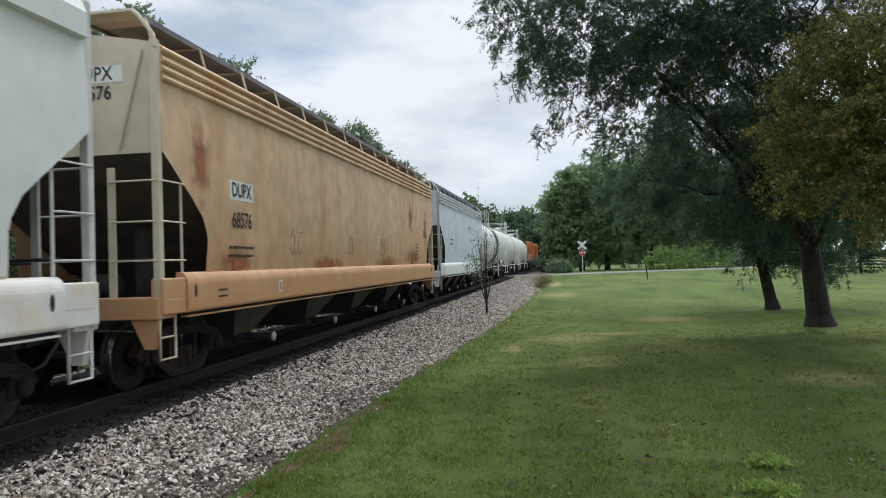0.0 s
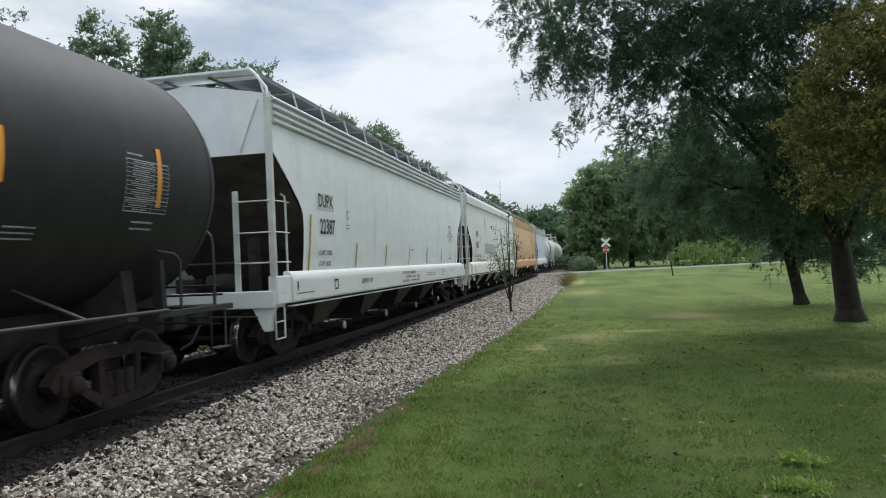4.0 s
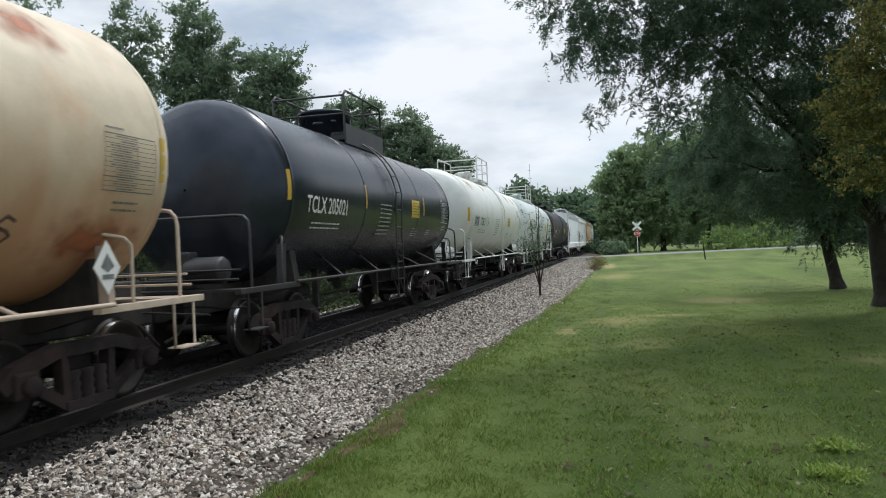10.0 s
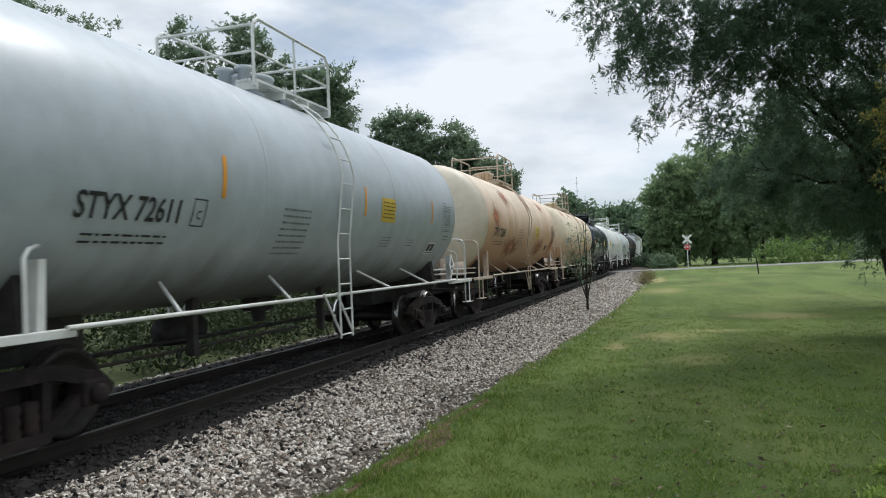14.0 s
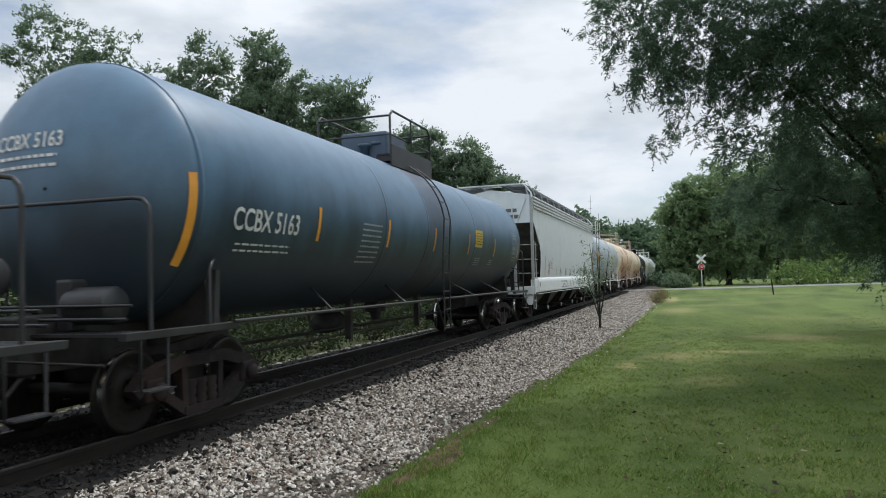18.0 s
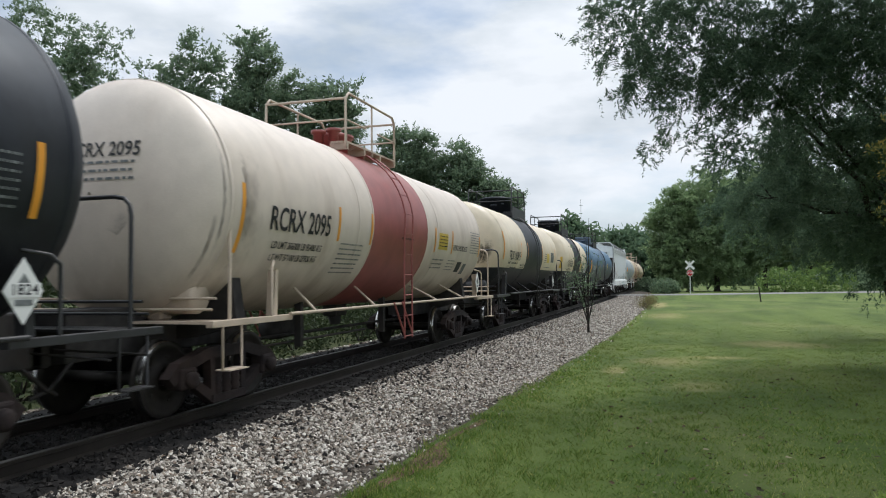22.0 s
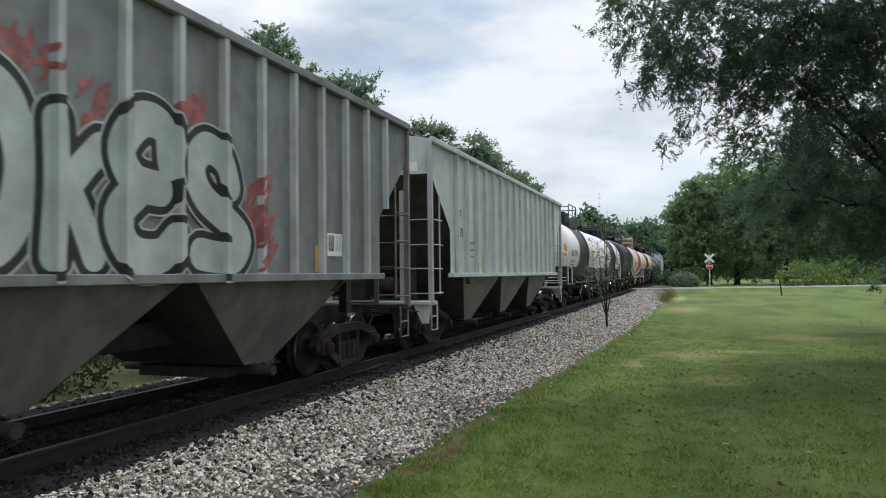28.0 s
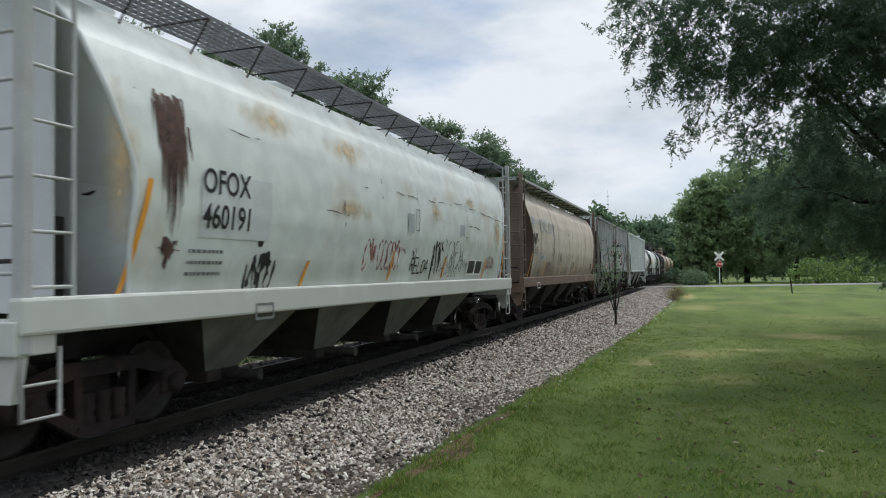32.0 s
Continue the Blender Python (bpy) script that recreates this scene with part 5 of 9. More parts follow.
def scrawl(sh, wrap, y, z, w, h, loops, thick, rng):
    """A sprayed tag: as many letter-like marks as loops, each of a few quick strokes that sweep into one another."""
    cell = w / loops
    for c in range(loops):
        y0 = y - w / 2 + c * cell
        knots = [(y0 + cell * rng.uniform(-0.1, 0.35), z + h * rng.uniform(0.1, 0.5))]
        for k in range(rng.randint(3, 5)):
            up = 1 if k % 2 else -1
            knots.append((y0 + cell * rng.uniform(-0.15, 1.15), z + up * h * rng.uniform(0.08, 0.55)))
        if rng.random() < 0.6:  # a round letter with a tail
            a0, turn, cy, lean = rng.uniform(0.3, 2.2), rng.uniform(4.2, 7.0), y0 + cell * 0.5, rng.uniform(0.0, 0.25)
            knots = [(cy + cell * 0.5 * math.cos(a0 + turn * i / 8) + lean * h * 0.35 * math.sin(a0 + turn * i / 8), z + h * 0.40 * math.sin(a0 + turn * i / 8)) for i in range(9)]
            knots.append((cy + cell * rng.uniform(0.2, 0.8), z + h * rng.uniform(-0.5, 0.3)))
        pts = []
        for i in range(len(knots) - 1):
            p0, p1, p2, p3 = knots[max(0, i - 1)], knots[i], knots[i + 1], knots[min(len(knots) - 1, i + 2)]
            for j in range(5):
                f = j / 5
                pts.append(tuple(0.5 * (2 * b + (c_ - a) * f + (2 * a - 5 * b + 4 * c_ - d) * f * f + (3 * b - a - 3 * c_ + d) * f ** 3) for a, b, c_, d in zip(p0, p1, p2, p3)))
        pts.append(knots[-1])
        for i, ((a, b), (e, d)) in enumerate(zip(pts, pts[1:])):
            l = math.hypot(e - a, d - b) or 1
            q = thick * (0.35 + 0.3 * math.sin(i * 0.7 + c))
            u, v = -(d - b) / l * q, (e - a) / l * q
            sh.add([wrap(a - u, b - v), wrap(e - u, d - v), wrap(e + u, d + v), wrap(a + u, b + v)], [(0, 1, 2, 3)])


def over_ribs(sh, wrap, bm, ribs):
    """Lays a flat drawing (y, z, lift) over a side with upright posts."""
    for r in ribs:
        for e in (-RIB_FOOT, -RIB_FACE, RIB_FACE, RIB_FOOT):
            bmesh.ops.bisect_plane(bm, geom=bm.verts[:] + bm.edges[:] + bm.faces[:], plane_co=(r + e, 0, 0), plane_no=(1, 0, 0))
    bm.verts.index_update()

    def out(a):
        d = min([abs(a - r) for r in ribs] or [9])
        return RIB_DEEP * max(0.0, min(1.0, (RIB_FOOT - d) / (RIB_FOOT - RIB_FACE)))

    places = []
    for v in bm.verts:
        p = wrap(v.co.x, v.co.y, v.co.z)
        places.append((p[0] + out(v.co.x), p[1], p[2]))
    sh.add(places, [tuple(v.index for v in f.verts) for f in bm.faces])
    bm.free()


def smooth_line(knots, steps=6):
    pts = []
    for i in range(len(knots) - 1):
        p0, p1, p2, p3 = knots[max(0, i - 1)], knots[i], knots[i + 1], knots[min(len(knots) - 1, i + 2)]
        for j in range(steps):
            f = j / steps
            pts.append(tuple(0.5 * (2 * b + (c - a) * f + (2 * a - 5 * b + 4 * c - d) * f * f + (3 * b - a - 3 * c + d) * f ** 3) for a, b, c, d in zip(p0, p1, p2, p3)))
    return pts + [knots[-1]]


def ribbon(bm, pts, half, lift, taper=False):
    """A fat painted stroke with round ends."""
    left, right = [], []
    for i, (a, b) in enumerate(pts):
        p, q = pts[max(0, i - 1)], pts[min(len(pts) - 1, i + 1)]
        l = math.hypot(q[0] - p[0], q[1] - p[1]) or 1
        u, v = -(q[1] - p[1]) / l, (q[0] - p[0]) / l
        w = half * (1 - 0.8 * abs(2 * i / (len(pts) - 1) - 1) ** 2 if taper else 1)
        left.append(bm.verts.new((a + u * w, b + v * w, lift + 0.00002 * i)))
        right.append(bm.verts.new((a - u * w, b - v * w, lift + 0.00002 * i)))
    for i in range(len(pts) - 1):
        bm.faces.new((left[i], right[i], right[i + 1], left[i + 1]))
    if taper:
        return
    for k, (e0, e1) in ((0, (left, right)), (-1, (right, left))):
        a, b = pts[k]
        t0 = math.atan2(e0[k].co.y - b, e0[k].co.x - a)
        ring = [bm.verts.new((a + half * math.cos(t0 + math.pi * m / 7), b + half * math.sin(t0 + math.pi * m / 7), e0[k].co.z)) for m in range(1, 7)]
        bm.faces.new([e0[k], *ring, e1[k]])


FAT_LETTERS = (
    (0.17, [[(-1.12, 2.72), (-1.28, 3.0), (-1.52, 2.86), (-1.80, 2.42), (-1.86, 2.02), (-1.62, 1.83), (-1.38, 2.02), (-1.16, 1.86)]]),
    (0.17, [[(-0.56 + 0.36 * math.cos(0.3 + k * 0.6545), 2.49 + 0.66 * math.sin(0.3 + k * 0.6545)) for k in range(10)] + [(-0.22, 2.7)]]),
    (0.14, [[(0.12, 2.95), (0.14, 2.4), (0.10, 1.80)], [(0.62, 2.80), (0.42, 2.60), (0.22, 2.36)], [(0.25, 2.4), (0.42, 2.1), (0.55, 1.80)]]),
    (0.18, [[(1.55, 2.78), (1.48, 3.12), (1.15, 3.16), (0.88, 2.84), (1.05, 2.55), (1.42, 2.5)], [(1.15, 2.5), (0.84, 2.2), (1.0, 1.86), (1.4, 1.82), (1.65, 2.0)]]),
    (0.18, [[(2.62, 2.66), (2.48, 2.94), (2.15, 3.04), (1.95, 2.80), (2.1, 2.5), (2.5, 2.28), (2.84, 2.06), (2.7, 1.83), (2.35, 1.83), (2.05, 1.86)]]))


def fat_letters(sh, wrap, grow, lift, ribs):
    """Overlapping sprayed letters, each laid over the one before."""
    bm = bmesh.new()
    for n, (half, strokes) in enumerate(FAT_LETTERS):
        for m, knots in enumerate(strokes):
            ribbon(bm, smooth_line(knots), half + grow, lift + 0.004 * n + 0.0003 * m)
    over_ribs(sh, wrap, bm, ribs)


def flames(sh, wrap, y, z, w, h, count, ribs, rng):
    """Licks of spray paint round the letters."""
    bm = bmesh.new()
    for k in range(count):
        a, b = y + w * rng.uniform(-0.5, 0.5), z + h * rng.uniform(-0.5, 0.5)
        s_, g = rng.uniform(0.10, 0.22), rng.choice((-1, 1))
        ribbon(bm, smooth_line([(a, b), (a + 0.5 * s_, b + s_ * 0.5), (a + 0.45 * s_, b + s_ * 0.9), (a + 1.0 * s_, b + s_ * (1.1 + 0.2 * g)), (a + 1.3 * s_, b + s_ * 1.6)], 4), rng.uniform(0.025, 0.05), 0.004 + 0.00012 * k, True)
    over_ribs(sh, wrap, bm, ribs)


# ---------------- locomotives ----------------
def locomotive(name, label, length):
    half = length / 2
    car = tagged(new(name), label, "locomotive", "locomotives of the train")
    part("frame", Shape().box(-1.5, 1.5, -half + 0.6, half - 0.6, 1.1, 1.45, bevel=0.04).box(-0.9, 0.9, -3.2, 3.2, 0.35, 1.1, bevel=0.12), M["dark_steel"], car)
    hood = Shape().box(-0.95, 0.95, -half + 1.2, half - 7.2, 1.45, 4.2, bevel=0.12)
    part("long_hood", hood, M["loco_orange"], car)
    for k in range(6):
        y = -half + 2.4 + k * 1.8
        for side in (-1, 1):
            x = side * 0.955
            d = Shape().box(min(x, x + side * 0.02), max(x, x + side * 0.02), y - 0.7, y + 0.7, 1.7, 3.4, bevel=0.008)
            part("hood_door", d, M["loco_orange"], car)
    part("radiator", Shape().box(-1.15, 1.15, -half + 1.3, -half + 4.2, 3.5, 4.4, bevel=0.08), M["dark_steel"], car)
    cab = Shape().box(-1.5, 1.5, half - 7.1, half - 4.6, 1.45, 4.35, bevel=0.14)
    part("cab", cab, M["loco_orange"], car)
    for side in (-1, 1):
        x = side * 1.505
        part("cab_window", Shape().box(min(x, x + side * 0.01), max(x, x + side * 0.01), half - 6.6, half - 5.2, 3.1, 3.8), M["glass"], car)
        rail = Shape().rod((side * 1.48, -half + 1.0, 2.4), (side * 1.48, half - 7.2, 2.4), 0.02)
        for k in range(9):
            y = -half + 1.2 + k * (length - 8.4) / 8
            rail.rod((side * 1.48, y, 1.45), (side * 1.48, y, 2.4), 0.016, 6)
        part("walkway_rail", rail, M["white_rail"], car)
    part("short_hood", Shape().box(-0.95, 0.95, half - 4.5, half - 1.6, 1.45, 3.2, bevel=0.15), M["loco_orange"], car)
    part("exhaust_stack", Shape().box(-0.35, 0.35, -0.5, 0.5, 4.15, 4.5, bevel=0.05), M["dark_steel"], car)
    for sg in (-1, 1):
        add_truck(car, sg * (half - 3.4))
        add_coupler(car, half, sg)
    return car, half
# ---------------- ground ----------------
TRACK_X, LAWN = -6.6, -0.5


def ground_material(name, cols, scale, rough=0.9, bump=0.5, bump_scale=60.0, patch_col=None, spots=(), bands=None):
    m = bpy.data.materials.new(name)
    m.use_nodes = True
    n, l = m.node_tree.nodes, m.node_tree.links
    b = n["Principled BSDF"]
    b.inputs["Roughness"].default_value = rough
    b.inputs["Specular IOR Level"].default_value = 0.2
    co = n.new("ShaderNodeTexCoord")
    a = n.new("ShaderNodeTexNoise")
    a.inputs["Scale"].default_value, a.inputs["Detail"].default_value = scale, 8.0
    f = n.new("ShaderNodeTexNoise")
    f.inputs["Scale"].default_value, f.inputs["Detail"].default_value = bump_scale, 4.0
    r = n.new("ShaderNodeValToRGB")
    r.color_ramp.elements[0].position, r.color_ramp.elements[0].color = 0.32, (*cols[0], 1)
    r.color_ramp.elements[1].position, r.color_ramp.elements[1].color = 0.68, (*cols[1], 1)
    for i, c in enumerate(cols[2:]):
        e = r.color_ramp.elements.new(0.5)
        e.color = (*c, 1)
    r2 = n.new("ShaderNodeValToRGB")
    r2.color_ramp.elements[0].position, r2.color_ramp.elements[0].color = 0.3, (0.45, 0.45, 0.45, 1)
    r2.color_ramp.elements[1].position, r2.color_ramp.elements[1].color = 0.7, (1.25, 1.25, 1.25, 1)
    mx = n.new("ShaderNodeMixRGB")
    mx.blend_type = "MULTIPLY"
    mx.inputs["Fac"].default_value = 0.75
    bp = n.new("ShaderNodeBump")
    bp.inputs["Strength"].default_value, bp.inputs["Distance"].default_value = bump, 0.03
    for t in (a, f):
        l.new(co.outputs["Object"], t.inputs["Vector"])
    l.new(a.outputs["Fac"], r.inputs["Fac"])
    l.new(f.outputs["Fac"], r2.inputs["Fac"])
    l.new(r.outputs["Color"], mx.inputs["Color1"])
    l.new(r2.outputs["Color"], mx.inputs["Color2"])
    out = mx.outputs["Color"]
    if patch_col:
        p = n.new("ShaderNodeTexNoise")
        p.inputs["Scale"].default_value, p.inputs["Detail"].default_value = 0.16, 5.0
        l.new(co.outputs["Object"], p.inputs["Vector"])
        rr = n.new("ShaderNodeMapRange")
        rr.inputs["From Min"].default_value, rr.inputs["From Max"].default_value = 0.50, 0.66
        rr.inputs["To Max"].default_value = 0.7
        l.new(p.outputs["Fac"], rr.inputs["Value"])
        m2 = n.new("ShaderNodeMixRGB")
        m2.inputs["Color2"].default_value = (*patch_col, 1)
        l.new(rr.outputs["Result"], m2.inputs["Fac"])
        l.new(out, m2.inputs["Color1"])
        out = m2.outputs["Color"]
    if bands:  # broad swathes left by mowing
        mp = n.new("ShaderNodeMapping")
        mp.inputs["Rotation"].default_value, mp.inputs["Scale"].default_value = (0, 0, radians(12)), (0.55, 0.09, 1)
        l.new(co.outputs["Object"], mp.inputs["Vector"])
        w = n.new("ShaderNodeTexNoise")
        w.inputs["Scale"].default_value, w.inputs["Detail"].default_value = 1.0, 3.0
        l.new(mp.outputs["Vector"], w.inputs["Vector"])
        rb = n.new("ShaderNodeMapRange")
        rb.inputs["From Min"].default_value, rb.inputs["From Max"].default_value = 0.38, 0.62
        rb.inputs["To Max"].default_value = 0.6
        l.new(w.outputs["Fac"], rb.inputs["Value"])
        mb = n.new("ShaderNodeMixRGB")
        mb.inputs["Color2"].default_value = (*bands, 1)
        l.new(rb.outputs["Result"], mb.inputs["Fac"])
        l.new(out, mb.inputs["Color1"])
        out = mb.outputs["Color"]
    for x, y, rx, ry, amount in spots:  # dried-out patches
        mp = n.new("ShaderNodeMapping")
        mp.vector_type = "POINT"
        mp.inputs["Location"].default_value, mp.inputs["Scale"].default_value = (-x / rx, -y / ry, 0), (1 / rx, 1 / ry, 0)
        l.new(co.outputs["Object"], mp.inputs["Vector"])
        ln = n.new("ShaderNodeVectorMath")
        ln.operation = "LENGTH"
        l.new(mp.outputs["Vector"], ln.inputs[0])
        ad = n.new("ShaderNodeMath")
        ad.operation = "ADD"
        l.new(ln.outputs["Value"], ad.inputs[0])
        l.new(a.outputs["Fac"], ad.inputs[1])
        rs = n.new("ShaderNodeMapRange")
        rs.interpolation_type = "SMOOTHSTEP"
        rs.inputs["From Min"].default_value, rs.inputs["From Max"].default_value = 1.55, 0.7
        rs.inputs["To Max"].default_value = amount
        l.new(ad.outputs["Value"], rs.inputs["Value"])
        ms = n.new("ShaderNodeMixRGB")
        ms.inputs["Color2"].default_value = (0.34, 0.28, 0.13, 1)
        l.new(rs.outputs["Result"], ms.inputs["Fac"])
        l.new(out, ms.inputs["Color1"])
        out = ms.outputs["Color"]
    l.new(out, b.inputs["Base Color"])
    l.new(f.outputs["Fac"], bp.inputs["Height"])
    l.new(bp.outputs["Normal"], b.inputs["Normal"])
    return m


DRY = ((3.1, 25.3, 1.9, 1.9, 0.6), (-0.2, 19.6, 1.1, 1.5, 0.45), (1.0, 20.6, 1.3, 0.5, 0.5), (-1.3, 17.6, 0.4, 1.6, 0.5), (0.4, 15.2, 0.9, 1.0, 0.3), (-0.4, 43.0, 1.5, 4.0, 0.45), (4.2, 13.0, 1.2, 1.0, 0.35), (-1.0, 60.0, 0.8, 8.0, 0.7))
M["lawn"] = ground_material("mown_lawn", [(0.056, 0.092, 0.020), (0.092, 0.132, 0.030)], 0.9, bump_scale=90.0, patch_col=(0.165, 0.18, 0.06), bands=(0.14, 0.185, 0.044),
    spots=DRY)
M["verge"] = ground_material("rough_olive_verge", [(0.04, 0.052, 0.018), (0.085, 0.10, 0.038)], 1.2, bump=1.0, bump_scale=30.0)
M["ballast"] = ground_material("crushed_stone", [(0.035, 0.028, 0.022), (0.13, 0.108, 0.086)], 9.0, bump=1.0, bump_scale=26.0)
# near-black: the train's shade is put into the colour along with the oil
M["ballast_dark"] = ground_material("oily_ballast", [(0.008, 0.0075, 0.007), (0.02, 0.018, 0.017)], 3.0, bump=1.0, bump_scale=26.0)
M["road"] = ground_material("pale_asphalt", [(0.20, 0.195, 0.185), (0.26, 0.255, 0.245)], 2.0, bump=0.3)
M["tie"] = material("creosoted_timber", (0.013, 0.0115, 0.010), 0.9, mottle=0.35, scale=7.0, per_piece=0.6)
M["rail_steel"] = material("railhead_steel", (0.041, 0.034, 0.029), 0.5, metal=0.5, mottle=0.25)
M["rail_top"] = material("dull_railhead", (0.06, 0.053, 0.048), 0.5, metal=0.3, mottle=0.05)


def toe(y):
    """Where the ballast meets the lawn."""
    knots = [(-60, -3.2), (4, -3.15), (10, -2.98), (20, -2.45), (30, -2.15), (45, -1.95), (66, -1.85), (74, -2.6), (90, -2.6), (110, -2.9), (2600, -2.9)]
    for (a, x0), (b, x1) in zip(knots, knots[1:]):
        if y <= b:
            return x0 + (x1 - x0) * (y - a) / (b - a) + 0.10 * noise.noise((0, y * 0.35, 0)) + 0.05 * noise.noise((3, y * 1.7, 0))
    return -2.9


def bank(x, y):
    """Height of ground and ballast."""
    edge = toe(y)
    top = TRACK_X + 1.75
    if x > edge:
        base = LAWN + 0.035 * noise.noise((x * 0.25, y * 0.25, 0)) + 0.10 * min(1, max(0, (y - 30) / 60))
        # the road lies on a low bank
        d = road_distance(x, y)
        return base + (-0.06 - base) * smooth((9.0 - abs(d)) / 5.0)
    if x > top:
        k = (x - top) / (edge - top)
        h = -0.17 + (LAWN + 0.03 + 0.10 * min(1, max(0, (y - 30) / 60)) + 0.17) * smooth(k)
    elif x > TRACK_X - 1.75:
        h = -0.17
    else:
        k = min(1, (TRACK_X - 1.75 - x) / 2.0)
        h = -0.17 - 0.45 * smooth(k)
    d = road_distance(x, y)
    return h + (-0.03 - h) * smooth((6.0 - abs(d)) / 3.0)


ROAD_P, ROAD_D = Vector((-1.0, 79.0)), Vector((0.905, 0.425)).normalized()


def road_distance(x, y):
    v = Vector((x, y)) - ROAD_P
    return ROAD_D.x * v.y - ROAD_D.y * v.x


def smooth(k):
    k = max(0.0, min(1.0, k))
    return k * k * (3 - 2 * k)


def steps(a, b, first, growth):
    out, d = [a], first
    while out[-1] < b:
        out.append(min(b, out[-1] + d))
        d *= growth
    return out


ys = [-q for q in steps(4, 1500, 3.0, 1.5)][::-1][:-1] + [-4 + 0.8 * i for i in range(150)] + steps(116, 2600, 2.0, 1.16)
rows = []
for y in ys:
    e = toe(y)
    rows.append([(x, y, bank(x, y)) for x in [e + q for q in [0.0] + steps(0.15, 12, 0.5, 1.05) + steps(13, 2400, 2.5, 1.22)]])
ground = Shape().sheet(rows)
west = []
for y in ys:
    west.append([(x, y, bank(x, y) - 0.02 + (0.3 * smooth((-12 - x) / 20))) for x in [-q for q in steps(10.2, 2400, 1.5, 1.3)]])
ground = tagged(new("ground", ground.mesh("ground", M["lawn"])), "mown green lawn with dry yellow patches", "lawn", kind="structure")
verge = tagged(new("verge", Shape().sheet(west).mesh("verge", M["verge"])), "rough olive-green ground behind the track", "ground", kind="structure")
rows = []
for y in ys:
    e = toe(y)
    top = TRACK_X + 1.75
    cells = [e + 0.02 + (top - e) * i / 10 for i in range(11)]
    rows.append([(x, y, bank(min(x, e - 0.001), y)) for x in cells])
shoulder = tagged(new("ballast_shoulder", Shape().sheet(rows).mesh("ballast_shoulder", M["ballast"])), "grey crushed-stone ballast sloping down from the track", "ballast", kind="structure")
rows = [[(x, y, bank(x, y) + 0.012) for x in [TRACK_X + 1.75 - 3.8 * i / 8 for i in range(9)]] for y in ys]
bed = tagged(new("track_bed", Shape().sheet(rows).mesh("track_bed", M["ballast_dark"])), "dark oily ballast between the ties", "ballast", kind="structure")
rows = [[(x, y, bank(x, y) + 0.004) for x in [TRACK_X - 2.05 - 2.1 * i / 4 for i in range(5)]] for y in ys]
far_shoulder = tagged(new("far_ballast_shoulder", Shape().sheet(rows).mesh("far_ballast_shoulder", M["ballast"])), "grey crushed-stone ballast behind the track", "ballast", kind="structure")

# road over the crossing
pts = []
for k in range(-40, 41):
    p = ROAD_P + ROAD_D * (k * 5.0)
    nrm = Vector((-ROAD_D.y, ROAD_D.x))
    pts.append([(p.x + nrm.x * q, p.y + nrm.y * q, bank(p.x + nrm.x * q * 0.3, p.y + nrm.y * q * 0.3) + 0.035 - 0.006 * abs(q)) for q in (-3.4, -1.7, 0, 1.7, 3.4)])
road = tagged(new("road", Shape().sheet(pts).mesh("road", M["road"])), "pale grey asphalt country road crossing the track", "road", kind="structure")

# track
track = tagged(new("railway_track"), "pair of worn steel rails on dark wooden ties", "railway track", kind="structure")
for x in (TRACK_X - 0.755, TRACK_X + 0.755):
    s = Shape()
    prof = [(-0.075, -0.17), (0.075, -0.17), (0.07, -0.155), (0.012, -0.135), (0.012, -0.045), (0.037, -0.035), (0.037, -0.006), (-0.037, -0.006), (-0.037, -0.035), (-0.012, -0.045), (-0.012, -0.135), (-0.07, -0.155)]
    s.slab([(x + a, b) for a, b in prof], "y", -60, 900)
    r = part("rail", s, M["rail_steel"], track)
    part("railhead", Shape().box(x - 0.034, x + 0.034, -60, 900, -0.005, 0.0), M["rail_top"], r)

# stones lying loose on the shoulder
def scatter_mesh(name, base_v, base_f, places, sizes, rng, mat, flat=1.0):
    """Many copies of a small shape, turned at random, as one mesh."""
    n, k = len(places), len(base_v)
    ax = rng.normal(size=(n, 3))
    ax /= np.linalg.norm(ax, axis=1)[:, None]
    an = rng.uniform(0, 6.283, n)
    K = np.zeros((n, 3, 3))
    K[:, 0, 1], K[:, 0, 2], K[:, 1, 0], K[:, 1, 2], K[:, 2, 0], K[:, 2, 1] = -ax[:, 2], ax[:, 1], ax[:, 2], -ax[:, 0], -ax[:, 1], ax[:, 0]
    R = np.eye(3) + np.sin(an)[:, None, None] * K + (1 - np.cos(an))[:, None, None] * (K @ K)
    v = np.einsum("nij,kj->nki", R, base_v) * sizes[:, None, None]
    v[:, :, 2] *= flat
    v = (v + places[:, None, :]).reshape(-1, 3)
    f = (np.asarray(base_f)[None] + (np.arange(n) * k)[:, None, None]).reshape(-1, len(base_f[0]))
    return numpy_mesh(name, v, f, mat)


def numpy_mesh(name, v, f, mat, smooth_faces=False):
    me = bpy.data.meshes.new(name)
    me.vertices.add(len(v))
    me.vertices.foreach_set("co", np.ascontiguousarray(v, dtype=np.float32).ravel())
    k = f.shape[1]
    me.loops.add(f.size)
    me.loops.foreach_set("vertex_index", np.ascontiguousarray(f, dtype=np.int32).ravel())
    me.polygons.add(len(f))
    me.polygons.foreach_set("loop_start", np.arange(0, f.size, k, dtype=np.int32))
    me.polygons.foreach_set("use_smooth", np.full(len(f), smooth_faces))
    me.update(calc_edges=True)
    me.materials.append(mat)
    return me


